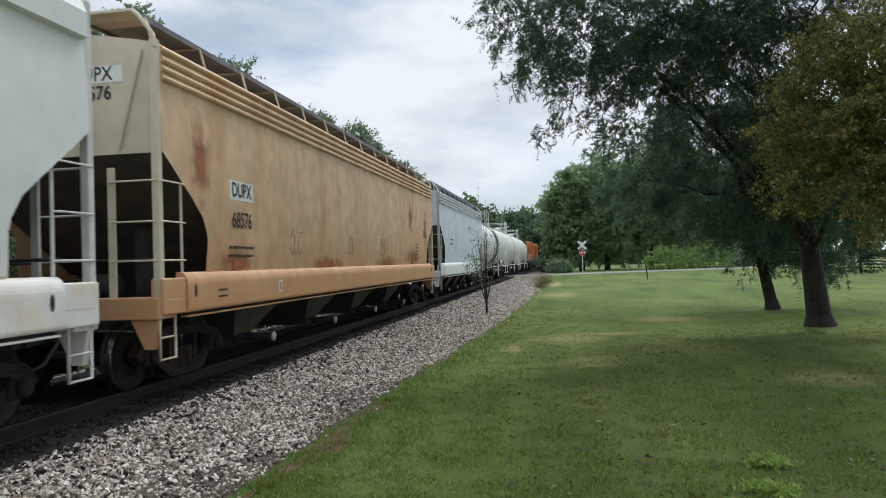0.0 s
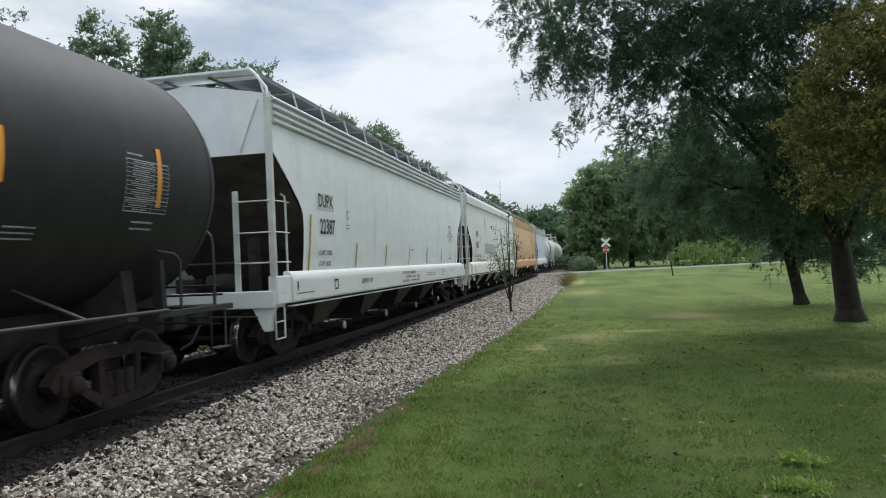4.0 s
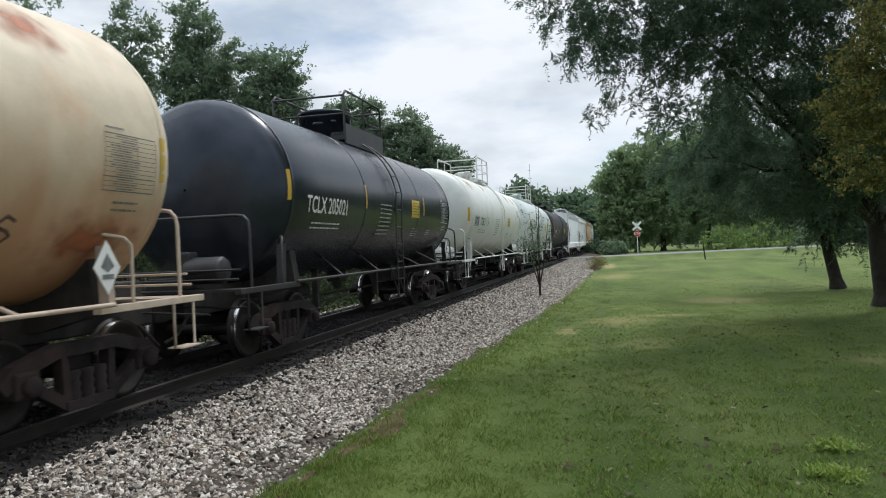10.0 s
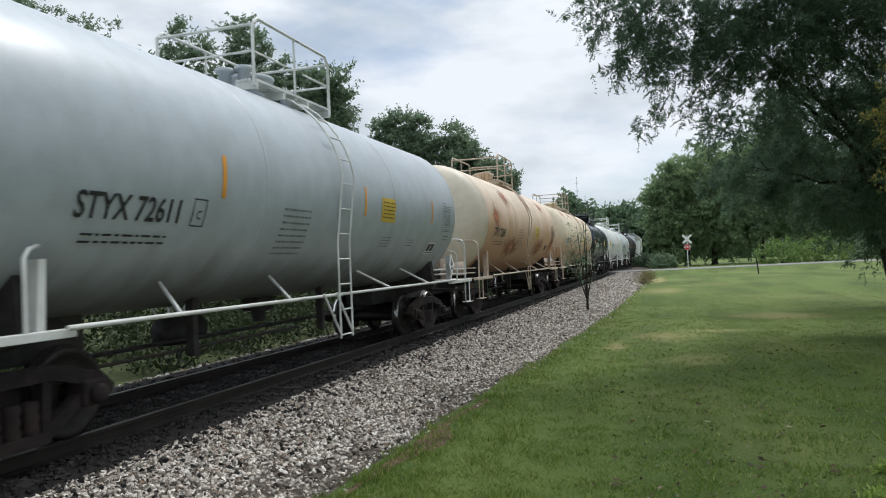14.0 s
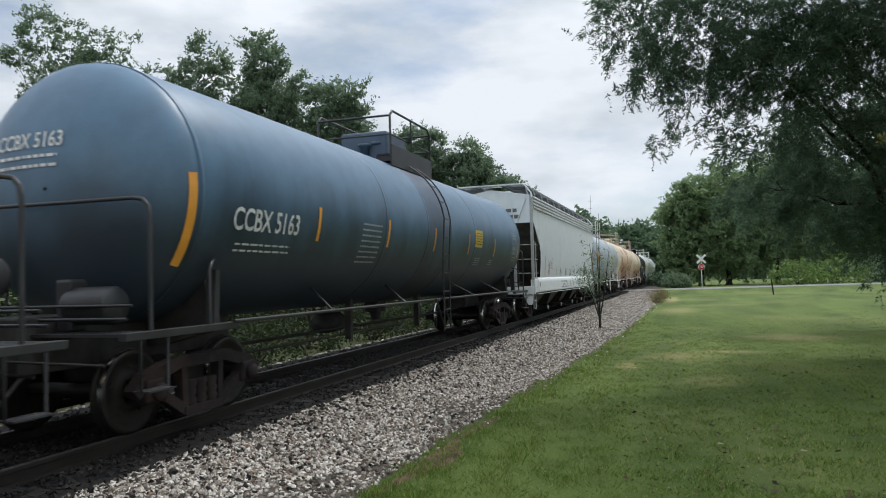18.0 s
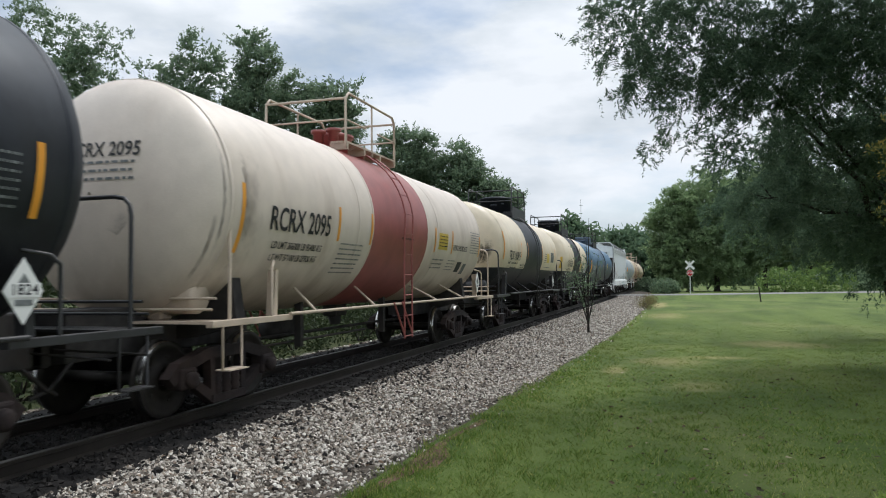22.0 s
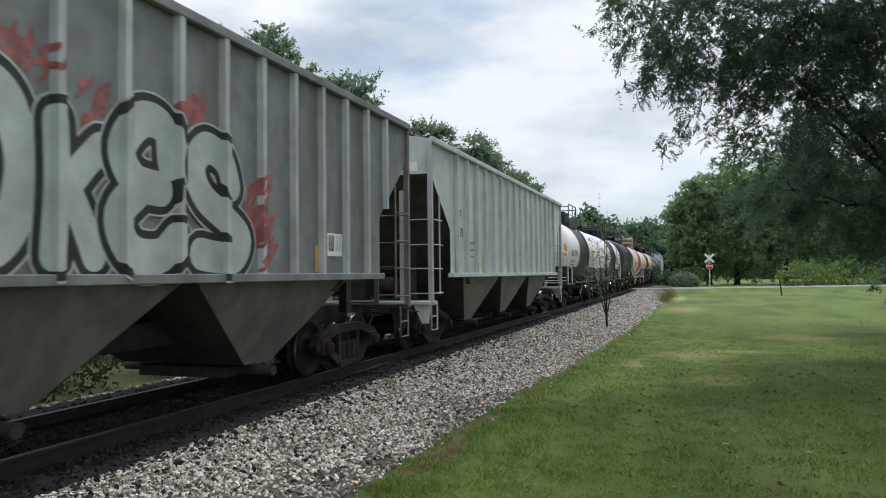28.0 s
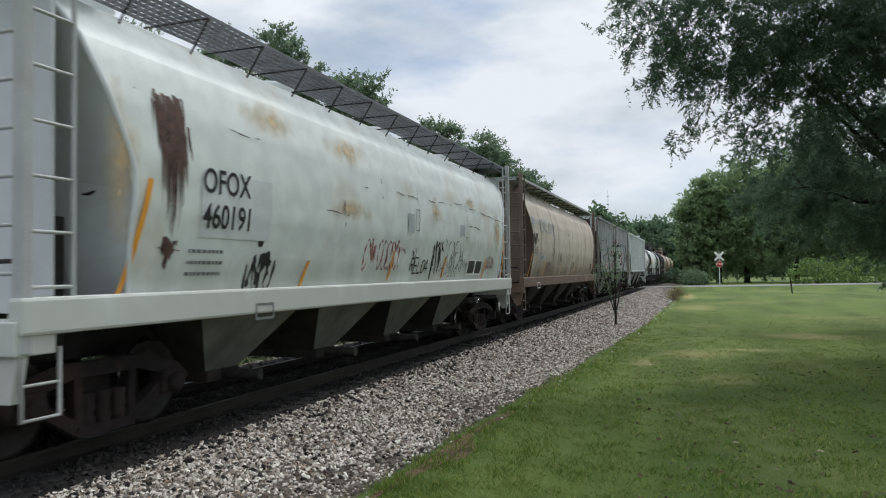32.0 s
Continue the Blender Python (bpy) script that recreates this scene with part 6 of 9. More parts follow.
def island_material(name, stops, rough=0.85, translucent=0.0, zones=None):
    """Colour picked anew for every loose piece of a mesh."""
    m = bpy.data.materials.new(name)
    m.use_nodes = True
    n, l = m.node_tree.nodes, m.node_tree.links
    b = n["Principled BSDF"]
    b.inputs["Roughness"].default_value = rough
    b.inputs["Specular IOR Level"].default_value = 0.25
    g = n.new("ShaderNodeNewGeometry")
    r = n.new("ShaderNodeValToRGB")
    for i, c in enumerate(stops):
        e = r.color_ramp.elements[i] if i < 2 else r.color_ramp.elements.new(1.0)
        e.position, e.color = i / (len(stops) - 1), (*c, 1)
    l.new(g.outputs["Random Per Island"], r.inputs["Fac"])
    out = r.outputs["Color"]
    if zones:  # the colour also drifts over the ground in long swathes
        co, mp, w, rb, mb = n.new("ShaderNodeTexCoord"), n.new("ShaderNodeMapping"), n.new("ShaderNodeTexNoise"), n.new("ShaderNodeMapRange"), n.new("ShaderNodeMixRGB")
        mp.inputs["Rotation"].default_value, mp.inputs["Scale"].default_value = (0, 0, radians(12)), (0.55, 0.14, 1)
        w.inputs["Scale"].default_value, w.inputs["Detail"].default_value = 1.0, 5.0
        rb.inputs["From Min"].default_value, rb.inputs["From Max"].default_value, rb.inputs["To Max"].default_value = 0.44, 0.62, 0.8
        mb.inputs["Color2"].default_value = (*zones, 1)
        l.new(co.outputs["Object"], mp.inputs["Vector"])
        l.new(mp.outputs["Vector"], w.inputs["Vector"])
        l.new(w.outputs["Fac"], rb.inputs["Value"])
        l.new(rb.outputs["Result"], mb.inputs["Fac"])
        l.new(out, mb.inputs["Color1"])
        out = mb.outputs["Color"]
    l.new(out, b.inputs["Base Color"])
    if translucent:
        t = n.new("ShaderNodeBsdfTranslucent")
        x = n.new("ShaderNodeMixShader")
        x.inputs["Fac"].default_value = translucent
        l.new(out, t.inputs["Color"])
        l.new(b.outputs["BSDF"], x.inputs[1])
        l.new(t.outputs["BSDF"], x.inputs[2])
        l.new(x.outputs["Shader"], n["Material Output"].inputs["Surface"])
    return m


M["stone"] = island_material("loose_crushed_stone", [(0.022, 0.018, 0.015), (0.14, 0.118, 0.096), (0.31, 0.275, 0.23), (0.70, 0.66, 0.59), (0.19, 0.125, 0.08)])
rng = np.random.default_rng(7)
# an angular chip: eight crooked faces
ico_v = np.array([(1, 0, 0), (-1, 0, 0), (0, 1, 0), (0, -1, 0), (0, 0, 1), (0, 0, -1)], dtype=float)
ico_v = (ico_v + rng.uniform(-0.28, 0.28, ico_v.shape)) * np.array([1.3, 1.0, 0.85])
ico_f = [[0, 2, 4], [2, 1, 4], [1, 3, 4], [3, 0, 4], [2, 0, 5], [1, 2, 5], [3, 1, 5], [0, 3, 5]]
n_stone = 104000
sy = 3.5 + 70 * rng.uniform(0, 1, n_stone) ** 1.9
sx = np.array([TRACK_X + 1.55 + (toe(y) + 0.05 - TRACK_X - 1.55) * k ** 0.97 for y, k in zip(sy, rng.uniform(0, 1, n_stone))])
sx += np.where(rng.uniform(size=n_stone) < 0.02, rng.uniform(0, 0.6, n_stone) ** 1.5, 0)
bare = (np.array([toe(y) for y in sy]) - sx < 0.42 + 0.3 * np.sin(sy * 1.3)) & (sy < 13)  # few stones lie on the bare earth
thinned = ~bare | (rng.uniform(size=n_stone) < 0.3)
sx, sy = sx[thinned], sy[thinned]
n_stone = len(sx)
sz = np.array([bank(min(x, toe(y) - 0.001) if x < toe(y) else x, y) for x, y in zip(sx, sy)])
size = rng.uniform(0.010, 0.027, n_stone) * (1 + np.clip((sy - 12) / 35, 0, 1.1))
stones = tagged(new("ballast_stones", scatter_mesh("ballast_stones", ico_v, ico_f, np.stack([sx, sy, sz + size * 0.25], 1), size, rng, M["stone"])), "loose grey and white crushed stones on the shoulder", "stones", kind="stuff")

# stone colours carry the shade under and beside the train as well as oil
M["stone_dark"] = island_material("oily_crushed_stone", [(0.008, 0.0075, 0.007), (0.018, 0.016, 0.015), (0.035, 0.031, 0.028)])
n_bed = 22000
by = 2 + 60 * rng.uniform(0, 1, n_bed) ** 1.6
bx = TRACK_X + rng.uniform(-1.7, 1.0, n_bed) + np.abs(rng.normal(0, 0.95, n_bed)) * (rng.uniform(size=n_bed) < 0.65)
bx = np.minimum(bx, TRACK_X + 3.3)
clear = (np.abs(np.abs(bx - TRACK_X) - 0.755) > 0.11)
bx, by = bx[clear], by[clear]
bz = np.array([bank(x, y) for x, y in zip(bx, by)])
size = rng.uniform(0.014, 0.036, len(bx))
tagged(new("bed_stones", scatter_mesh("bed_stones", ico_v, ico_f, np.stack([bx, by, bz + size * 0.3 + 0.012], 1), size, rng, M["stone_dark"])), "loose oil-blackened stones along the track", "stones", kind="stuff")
n_far = 7000
fy = 2 + 55 * rng.uniform(0, 1, n_far) ** 1.5
fx = TRACK_X - 1.95 - 1.9 * rng.uniform(0, 1, n_far)
fz = np.array([bank(x, y) for x, y in zip(fx, fy)])
size = rng.uniform(0.02, 0.05, n_far)
tagged(new("far_ballast_stones", scatter_mesh("far_ballast_stones", ico_v, ico_f, np.stack([fx, fy, fz + size * 0.25], 1), size, rng, M["stone"])), "loose grey and white crushed stones behind the track", "stones", kind="stuff")

# grass blades of the lawn close to the camera
M["blade"] = island_material("grass_blade", [(0.065, 0.115, 0.018), (0.10, 0.17, 0.027), (0.15, 0.23, 0.038), (0.36, 0.36, 0.13)], 0.8, 0.5, zones=(0.145, 0.185, 0.042))
n_blade = 420000
gy = 3.0 + 62 * rng.uniform(0, 1, n_blade) ** 2.6
gx = np.array([toe(y) for y in np.linspace(3, 66, 631)])[((gy - 3) * 10).astype(int)] - 0.03 + rng.uniform(0, 1, n_blade) ** 1.15 * (3.8 + 0.62 * gy)
gz = np.array([LAWN + 0.035 * noise.noise((x * 0.25, y * 0.25, 0)) + 0.10 * min(1, max(0, (y - 30) / 60)) for x, y in zip(gx, gy)])
thin = np.zeros(n_blade)
for x, y, rx, ry, amount in DRY:
    thin = np.maximum(thin, amount * np.clip(1.3 - np.hypot((gx - x) / rx, (gy - y) / ry), 0, 1))
keep = rng.uniform(size=n_blade) > thin
gx, gy, gz = gx[keep], gy[keep], gz[keep]
n_blade = len(gx)
an = rng.uniform(0, 6.283, n_blade)
edge = gx - np.array([toe(y) for y in gy])
tuft = np.array([noise.noise((x * 2.3, y * 2.3, 5)) + 0.6 * noise.noise((x * 7.0, y * 7.0, 8)) for x, y in zip(gx, gy)])
h = rng.uniform(0.022, 0.055, n_blade) * np.clip(1.1 - gy / 70, 0.2, 1) * (1 + 0.9 * np.exp(-np.maximum(edge, 0) / 0.35)) * np.clip(1 + 0.9 * tuft, 0.4, 2.0)
w = rng.uniform(0.004, 0.008, n_blade) * (0.55 + np.minimum(gy, 24) / 15)
lean = rng.normal(0, 0.045, (n_blade, 2))
base = np.stack([gx, gy, gz - 0.01], 1)
off = np.stack([np.cos(an) * w, np.sin(an) * w, 0 * w], 1)
tip = base + np.stack([lean[:, 0], lean[:, 1], h], 1)
v = np.stack([base - off, base + off, tip], 1).reshape(-1, 3)
grass = tagged(new("grass_blades", numpy_mesh("grass_blades", v, np.arange(3 * n_blade).reshape(-1, 3), M["blade"])), "short green blades of mown grass", "grass", kind="stuff")

# ---------------- trees ----------------
M["bark"] = material("dark_furrowed_bark", (0.035, 0.029, 0.024), 0.95, mottle=0.4, scale=6.0, bump=1.0, bump_scale=18.0)
M["leaf_dark"] = island_material("feathery_dark_leaf", [(0.055, 0.095, 0.06), (0.08, 0.13, 0.08), (0.125, 0.185, 0.11)], 0.6, 0.58)
M["leaf_yellowing"] = island_material("yellowing_small_leaf", [(0.10, 0.125, 0.045), (0.15, 0.18, 0.06), (0.22, 0.23, 0.075), (0.42, 0.32, 0.09)], 0.5, 0.58)
M["leaf_mid"] = island_material("mid_green_leaf", [(0.12, 0.18, 0.115), (0.175, 0.245, 0.155), (0.24, 0.31, 0.19)], 0.65, 0.55)
M["leaf_road"] = island_material("roadside_leaf", [(0.17, 0.25, 0.13), (0.23, 0.32, 0.165), (0.30, 0.39, 0.20)], 0.65, 0.6)
M["leaf_light"] = island_material("bright_green_leaf", [(0.10, 0.17, 0.05), (0.15, 0.235, 0.07), (0.22, 0.30, 0.09)], 0.6, 0.45)
M["needle"] = island_material("spruce_needle", [(0.014, 0.032, 0.02), (0.026, 0.05, 0.03)], 0.7, 0.1)
M["leaf_far"] = island_material("distant_woodland_leaf", [(0.09, 0.15, 0.09), (0.125, 0.19, 0.11), (0.16, 0.235, 0.13)], 0.8, 0.45)


def spray_leaves(starts, dirs, lengths, droop, per, leaf, rng, spread=0.12):
    """Leaflets along drooping twigs: one quad each."""
    n = len(starts)
    k = rng.uniform(0.05, 1.0, (n, per))
    p = starts[:, None] + dirs[:, None] * (lengths[:, None] * k)[:, :, None]
    p[:, :, 2] -= droop[:, None] * (lengths[:, None] * k) ** 2
    p += rng.normal(0, spread, p.shape) * (0.4 + 0.6 * k[:, :, None])
    p = p.reshape(-1, 3)
    m = len(p)
    a = rng.normal(size=(m, 3))
    a /= np.linalg.norm(a, axis=1)[:, None]
    b = np.cross(a, rng.normal(size=(m, 3)))
    b /= np.linalg.norm(b, axis=1)[:, None]
    s = leaf * rng.uniform(0.6, 1.3, m)[:, None]
    v = np.stack([p - a * s, p - b * s * 0.45, p + a * s, p + b * s * 0.45], 1).reshape(-1, 3)
    return v


def frond_leaves(starts, dirs, lengths, droop, pairs, leaf, rng):
    """Feather-like fronds: pairs of narrow leaflets along a drooping stalk, one triangle each."""
    n = len(starts)
    k = np.repeat(np.linspace(0.12, 1.0, pairs), 2)[None].repeat(n, 0)
    sg = np.tile([1.0, -1.0], pairs)[None, :, None]
    p = starts[:, None] + dirs[:, None] * (lengths[:, None] * k)[:, :, None]
    p[:, :, 2] -= droop[:, None] * (lengths[:, None] * k) ** 2
    tan = dirs[:, None] - np.array([0, 0, 1.0]) * (2 * droop[:, None] * lengths[:, None] * k)[:, :, None]
    tan /= np.linalg.norm(tan, axis=2)[:, :, None]
    roll = rng.normal(size=(n, 1, 3))
    side = np.cross(tan, roll)
    side /= np.linalg.norm(side, axis=2)[:, :, None] + 1e-6
    out = side * sg + tan * 0.55 + rng.normal(0, 0.22, p.shape)
    out /= np.linalg.norm(out, axis=2)[:, :, None]
    s = (leaf * rng.uniform(0.7, 1.25, (n, 2 * pairs)) * (1.15 - 0.5 * np.abs(k - 0.45)))[:, :, None]
    across = np.cross(out, side + rng.normal(0, 0.5, p.shape))
    across /= np.linalg.norm(across, axis=2)[:, :, None] + 1e-6
    p = p + rng.normal(0, 0.008, p.shape)
    q = p + out * s
    return np.stack([p + across * s * 0.2, p - across * s * 0.2 + out * s * 0.15, q], 2).reshape(-1, 3)


def crown_points(ells, n, rng, shell=0.55, clump=0, sigma=0.2, branchlet=False):
    """Places spread through a set of lumps, thicker towards their skin."""
    ells = np.array(ells, dtype=float)
    if clump:  # twigs gather in tufts, with gaps between them
        p, d = crown_points(ells, n // clump + 1, rng, shell)
        p, d = np.repeat(p, clump, 0)[:n], np.repeat(d, clump, 0)[:n]
        if branchlet:  # fronds stand to both sides of a drooping branchlet
            axis = d * np.array([1, 1, 0.5]) + np.array([0, 0, -0.35])
            axis /= np.linalg.norm(axis, axis=1)[:, None]
            along = rng.uniform(-1, 1, (n, 1)) * sigma * 1.9
            p = p + axis * along - np.array([0, 0, 1.0]) * 0.5 * along ** 2 + rng.normal(0, 0.06, p.shape)
            across = np.cross(axis, [0, 0, 1.0]) * rng.choice([-1.0, 1.0], (n, 1))
            return p, across * 0.7 + axis * 0.5 + np.array([0, 0, -0.2]) + rng.normal(0, 0.55, p.shape)
        return p + rng.normal(0, 1, p.shape) * np.array([sigma, sigma, sigma * 0.6]), d + rng.normal(0, 0.5, d.shape)
    vol = (ells[:, 3] * ells[:, 4] * ells[:, 5]) ** 0.9
    pick = rng.choice(len(ells), n, p=vol / vol.sum())
    d = rng.normal(size=(n, 3))
    d /= np.linalg.norm(d, axis=1)[:, None]
    r = rng.uniform(shell ** 3, 1, n) ** (1 / 3)
    e = ells[pick]
    return e[:, :3] + d * r[:, None] * e[:, 3:], d


def tree(name, label, foot, trunk_r, fork, ells, sprays, per, leaf, mat, seed, length=0.7, droop=0.25, limbs=9, twigs=True, category="tree", lean=(0, 0), limb_r=None, frond=False, clump=0):
    rng = np.random.default_rng(seed)
    t = tagged(new(name), label, category, kind="")
    t.location = foot
    foot = Vector(foot)
    s = Shape()
    top = Vector((lean[0], lean[1], fork))
    s.pipe([(0, 0, -0.15), (0, 0, 0.0)], trunk_r * 1.5, 10)
    s.rod((0, 0, 0.0), (lean[0] * 0.1, lean[1] * 0.1, 0.35), trunk_r * 1.5, 12, trunk_r * 1.08)
    s.rod((lean[0] * 0.1, lean[1] * 0.1, 0.3), top, trunk_r * 1.08, 12, trunk_r * 0.8)
    pr = random.Random(seed)
    broad = sorted(ells, key=lambda e: -e[3] * e[4] * e[5])[:max(3, len(ells) * 2 // 3)]
    for i in range(limbs):
        e = broad[i % len(broad)]
        goal = Vector((e[0] + pr.uniform(-0.5, 0.5) * e[3], e[1] + pr.uniform(-0.5, 0.5) * e[4], e[2] + pr.uniform(-0.3, 0.6) * e[5])) - foot
        start = top * pr.uniform(0.75, 1.0)
        mid = start.lerp(goal, 0.5) + Vector((pr.uniform(-0.4, 0.4), pr.uniform(-0.4, 0.4), pr.uniform(0.1, 0.7)))
        r0 = (limb_r or trunk_r * 0.4) * pr.uniform(0.75, 1.25)
        last = None
        for q in range(9):  # a limb bends on its way and thins out
            f = q / 8
            at = start * (1 - f) ** 2 + mid * (2 * f * (1 - f)) + goal * f * f + Vector((pr.gauss(0, 0.05), pr.gauss(0, 0.05), pr.gauss(0, 0.05))) * (goal - start).length * 0.25 * (0 < q < 8)
            if last is not None:
                s.rod(last, at, r0 * (1.06 - f), 6, r0 * (0.94 - f * 0.75))
            last = at
        for _ in range(3):
            a = mid.lerp(goal, pr.uniform(0.1, 0.9))
            q = Vector((pr.gauss(0, 1), pr.gauss(0, 1), pr.gauss(0.2, 0.6))).normalized() * pr.uniform(0.25, 0.6) * min(e[3:])
            s.rod(a, a + q, r0 * 0.3, 5, r0 * 0.1)
    part("trunk", s, M["bark"], t)
    p, d = crown_points(ells, sprays, rng, 0.3 if clump else 0.55, clump, length * (0.75 if frond else 0.42), frond)
    out = d + rng.normal(0, 0.1 if frond else 0.45, d.shape)
    out[:, 2] *= 1.0 if frond else 0.5
    out /= np.linalg.norm(out, axis=1)[:, None]
    ln = length * rng.uniform(0.5, 1.3, sprays)
    if frond:
        v = frond_leaves(p, out, ln, np.full(sprays, droop), per, leaf, rng)
    else:
        v = spray_leaves(p, out, ln, np.full(sprays, droop), per, leaf, rng, spread=0.10 * length / 0.7)
    v -= np.array(foot)
    part("crown", numpy_mesh("crown", v, np.arange(len(v)).reshape(-1, 3 if frond else 4), M[mat]), None, t)
    return t


# big feathery tree on the thick trunk, and what overhangs it from beside the lawn
tree("locust_tree", "large dark feathery-leaved tree overhanging the lawn", (6.93, 21.97, LAWN), 0.30, 2.7,
     [(-1.45, 15.0, 6.85, 0.5, 0.5, 0.40), (-0.7, 15.0, 6.7, 0.92, 0.83, 0.69), (-0.75, 14.5, 5.5, 0.36, 0.45, 0.50), (-0.3, 15.0, 5.6, 0.69, 0.62, 0.58), (-0.9, 14.5, 4.95, 0.16, 0.3, 0.3),
      (0.7, 16.0, 6.5, 1.35, 1.22, 1.11), (0.2, 15.0, 4.8, 0.52, 0.47, 0.46), (-0.35, 14.5, 3.95, 0.2, 0.3, 0.25), (-0.1, 14.5, 4.2, 0.28, 0.25, 0.20), (1.0, 16.0, 4.8, 0.74, 0.67, 0.74), (1.9, 17.0, 6.0, 1.44, 1.30, 1.31),
      (1.7, 18.0, 4.4, 0.90, 0.81, 0.69), (3.0, 17.0, 6.5, 1.57, 1.41, 1.18), (2.9, 18.0, 5.2, 0.95, 0.8, 0.7), (4.5, 18.0, 6.6, 1.6, 1.4, 1.4), (5.9, 18.0, 7.2, 1.8, 1.6, 1.4), (4.5, 18.5, 4.9, 1.2, 1.1, 1.1), (6.0, 19.0, 5.2, 1.4, 1.2, 1.2),
      (2.3, 20.0, 3.5, 1.0, 1.0, 0.9), (3.4, 20.0, 3.2, 1.25, 1.1, 1.0), (4.8, 20.5, 3.2, 1.5, 1.2, 1.1), (6.4, 20.5, 3.4, 1.5, 1.3, 1.2), (3.0, 19.0, 4.6, 1.1, 1.0, 0.9), (5.2, 19.5, 4.4, 1.4, 1.1, 1.0), (7.6, 20.5, 3.0, 1.2, 1.1, 0.9)],
     16000, 9, 0.07, "leaf_dark", 11, length=0.25, droop=1.2, limbs=14, lean=(-0.25, 0.0), limb_r=0.10, frond=True, clump=14)
tree("locust_tree", "upper crown of a large dark feathery-leaved tree", (11.5, 15.5, LAWN), 0.34, 4.4,
     [(1.4, 17.0, 8.2, 2.09, 1.88, 1.05), (3.9, 17.0, 8.3, 2.35, 2.12, 1.05), (-0.3, 15.5, 7.8, 1.31, 1.18, 0.72), (7.4, 16.5, 8.4, 1.85, 2.2, 1.2), (9.5, 15.5, 7.5, 3.0, 3.0, 2.5)],
     4300, 9, 0.08, "leaf_dark", 16, length=0.29, droop=1.1, limbs=4, limb_r=0.05, frond=True, clump=14)
# out of view: crown and trunk added only to shade the near lawn
tree("locust_tree", "high crown of a large dark feathery-leaved tree", (10.8, 18.8, LAWN), 0.36, 6.0,
     [(1.9, 16.0, 11.2, 2.3, 2.4, 1.5), (4.4, 16.5, 11.8, 3.0, 2.8, 1.9), (7.8, 16.5, 11.6, 3.0, 3.0, 2.2), (3.2, 13.5, 11.4, 2.4, 2.0, 1.3), (6.6, 13.4, 11.8, 2.6, 2.2, 1.6)],
     1900, 12, 0.13, "leaf_dark", 17, length=0.8, droop=0.4, limbs=9, limb_r=0.09, clump=8)
tree("crab_apple_tree", "small-leaved tree turning yellow beside the lawn", (8.7, 13.4, LAWN), 0.20, 1.9,
     [(4.75, 14.0, 4.1, 0.95, 0.9, 1.15), (4.25, 14.0, 2.95, 0.70, 0.7, 0.62), (5.2, 14.0, 3.0, 0.95, 0.8, 0.9), (5.6, 14.0, 4.6, 0.97, 1.0, 1.3), (5.4, 14.0, 2.25, 0.7, 0.6, 0.4), (4.05, 14.3, 4.0, 0.45, 0.7, 0.9), (6.2, 14.0, 3.6, 1.2, 1.3, 1.6), (5.1, 14.0, 5.35, 1.0, 0.9, 0.6), (7.4, 13.6, 3.8, 1.3, 1.3, 1.6)],
     6200, 12, 0.042, "leaf_yellowing", 12, clump=9, length=0.30, droop=0.4, limbs=12, lean=(-0.3, 0.0), limb_r=0.06)
tree("spruce_like_tree", "dark tree with low level boughs", (7.46, 28.75, LAWN), 0.2, 2.6,
     [(2.7, 28.0, 4.4, 1.29, 1.03, 0.97), (4.5, 28.0, 3.7, 1.72, 1.38, 1.0), (6.4, 28.5, 3.2, 1.75, 1.40, 1.21), (8.0, 28.5, 4.0, 1.75, 1.40, 1.53), (6.4, 28.5, 1.6, 1.5, 1.0, 0.2), (7.2, 28.5, 2.1, 1.8, 1.0, 0.25), (7.6, 28.5, 2.7, 1.9, 1.1, 0.3), (7.8, 28.5, 2.1, 1.4, 1.30, 0.3), (7.0, 28.5, 4.9, 1.32, 1.06, 0.99), (7.1, 28.5, 1.2, 1.1, 1.2, 0.12), (8.7, 28.5, 1.3, 1.64, 1.31, 0.31), (4.8, 28.5, 4.2, 0.88, 0.70, 0.44), (5.8, 28.5, 3.8, 1.10, 0.88, 0.26), (9.7, 29.0, 2.9, 1.56, 1.25, 1.34), (5.4, 28.5, 2.5, 1.0, 0.9, 0.2), (8.5, 29, 6.0, 2.0, 1.5, 1.5), (4.6, 28.5, 6.2, 1.4, 1.1, 1.2), (6.3, 28.5, 6.8, 1.6, 1.2, 1.3), (3.7, 28.5, 5.3, 0.9, 0.8, 0.7)],
     7000, 9, 0.11, "leaf_dark", 13, clump=14, frond=True, length=0.40, droop=0.6, limbs=12, lean=(-0.5, 0.0), limb_r=0.06)
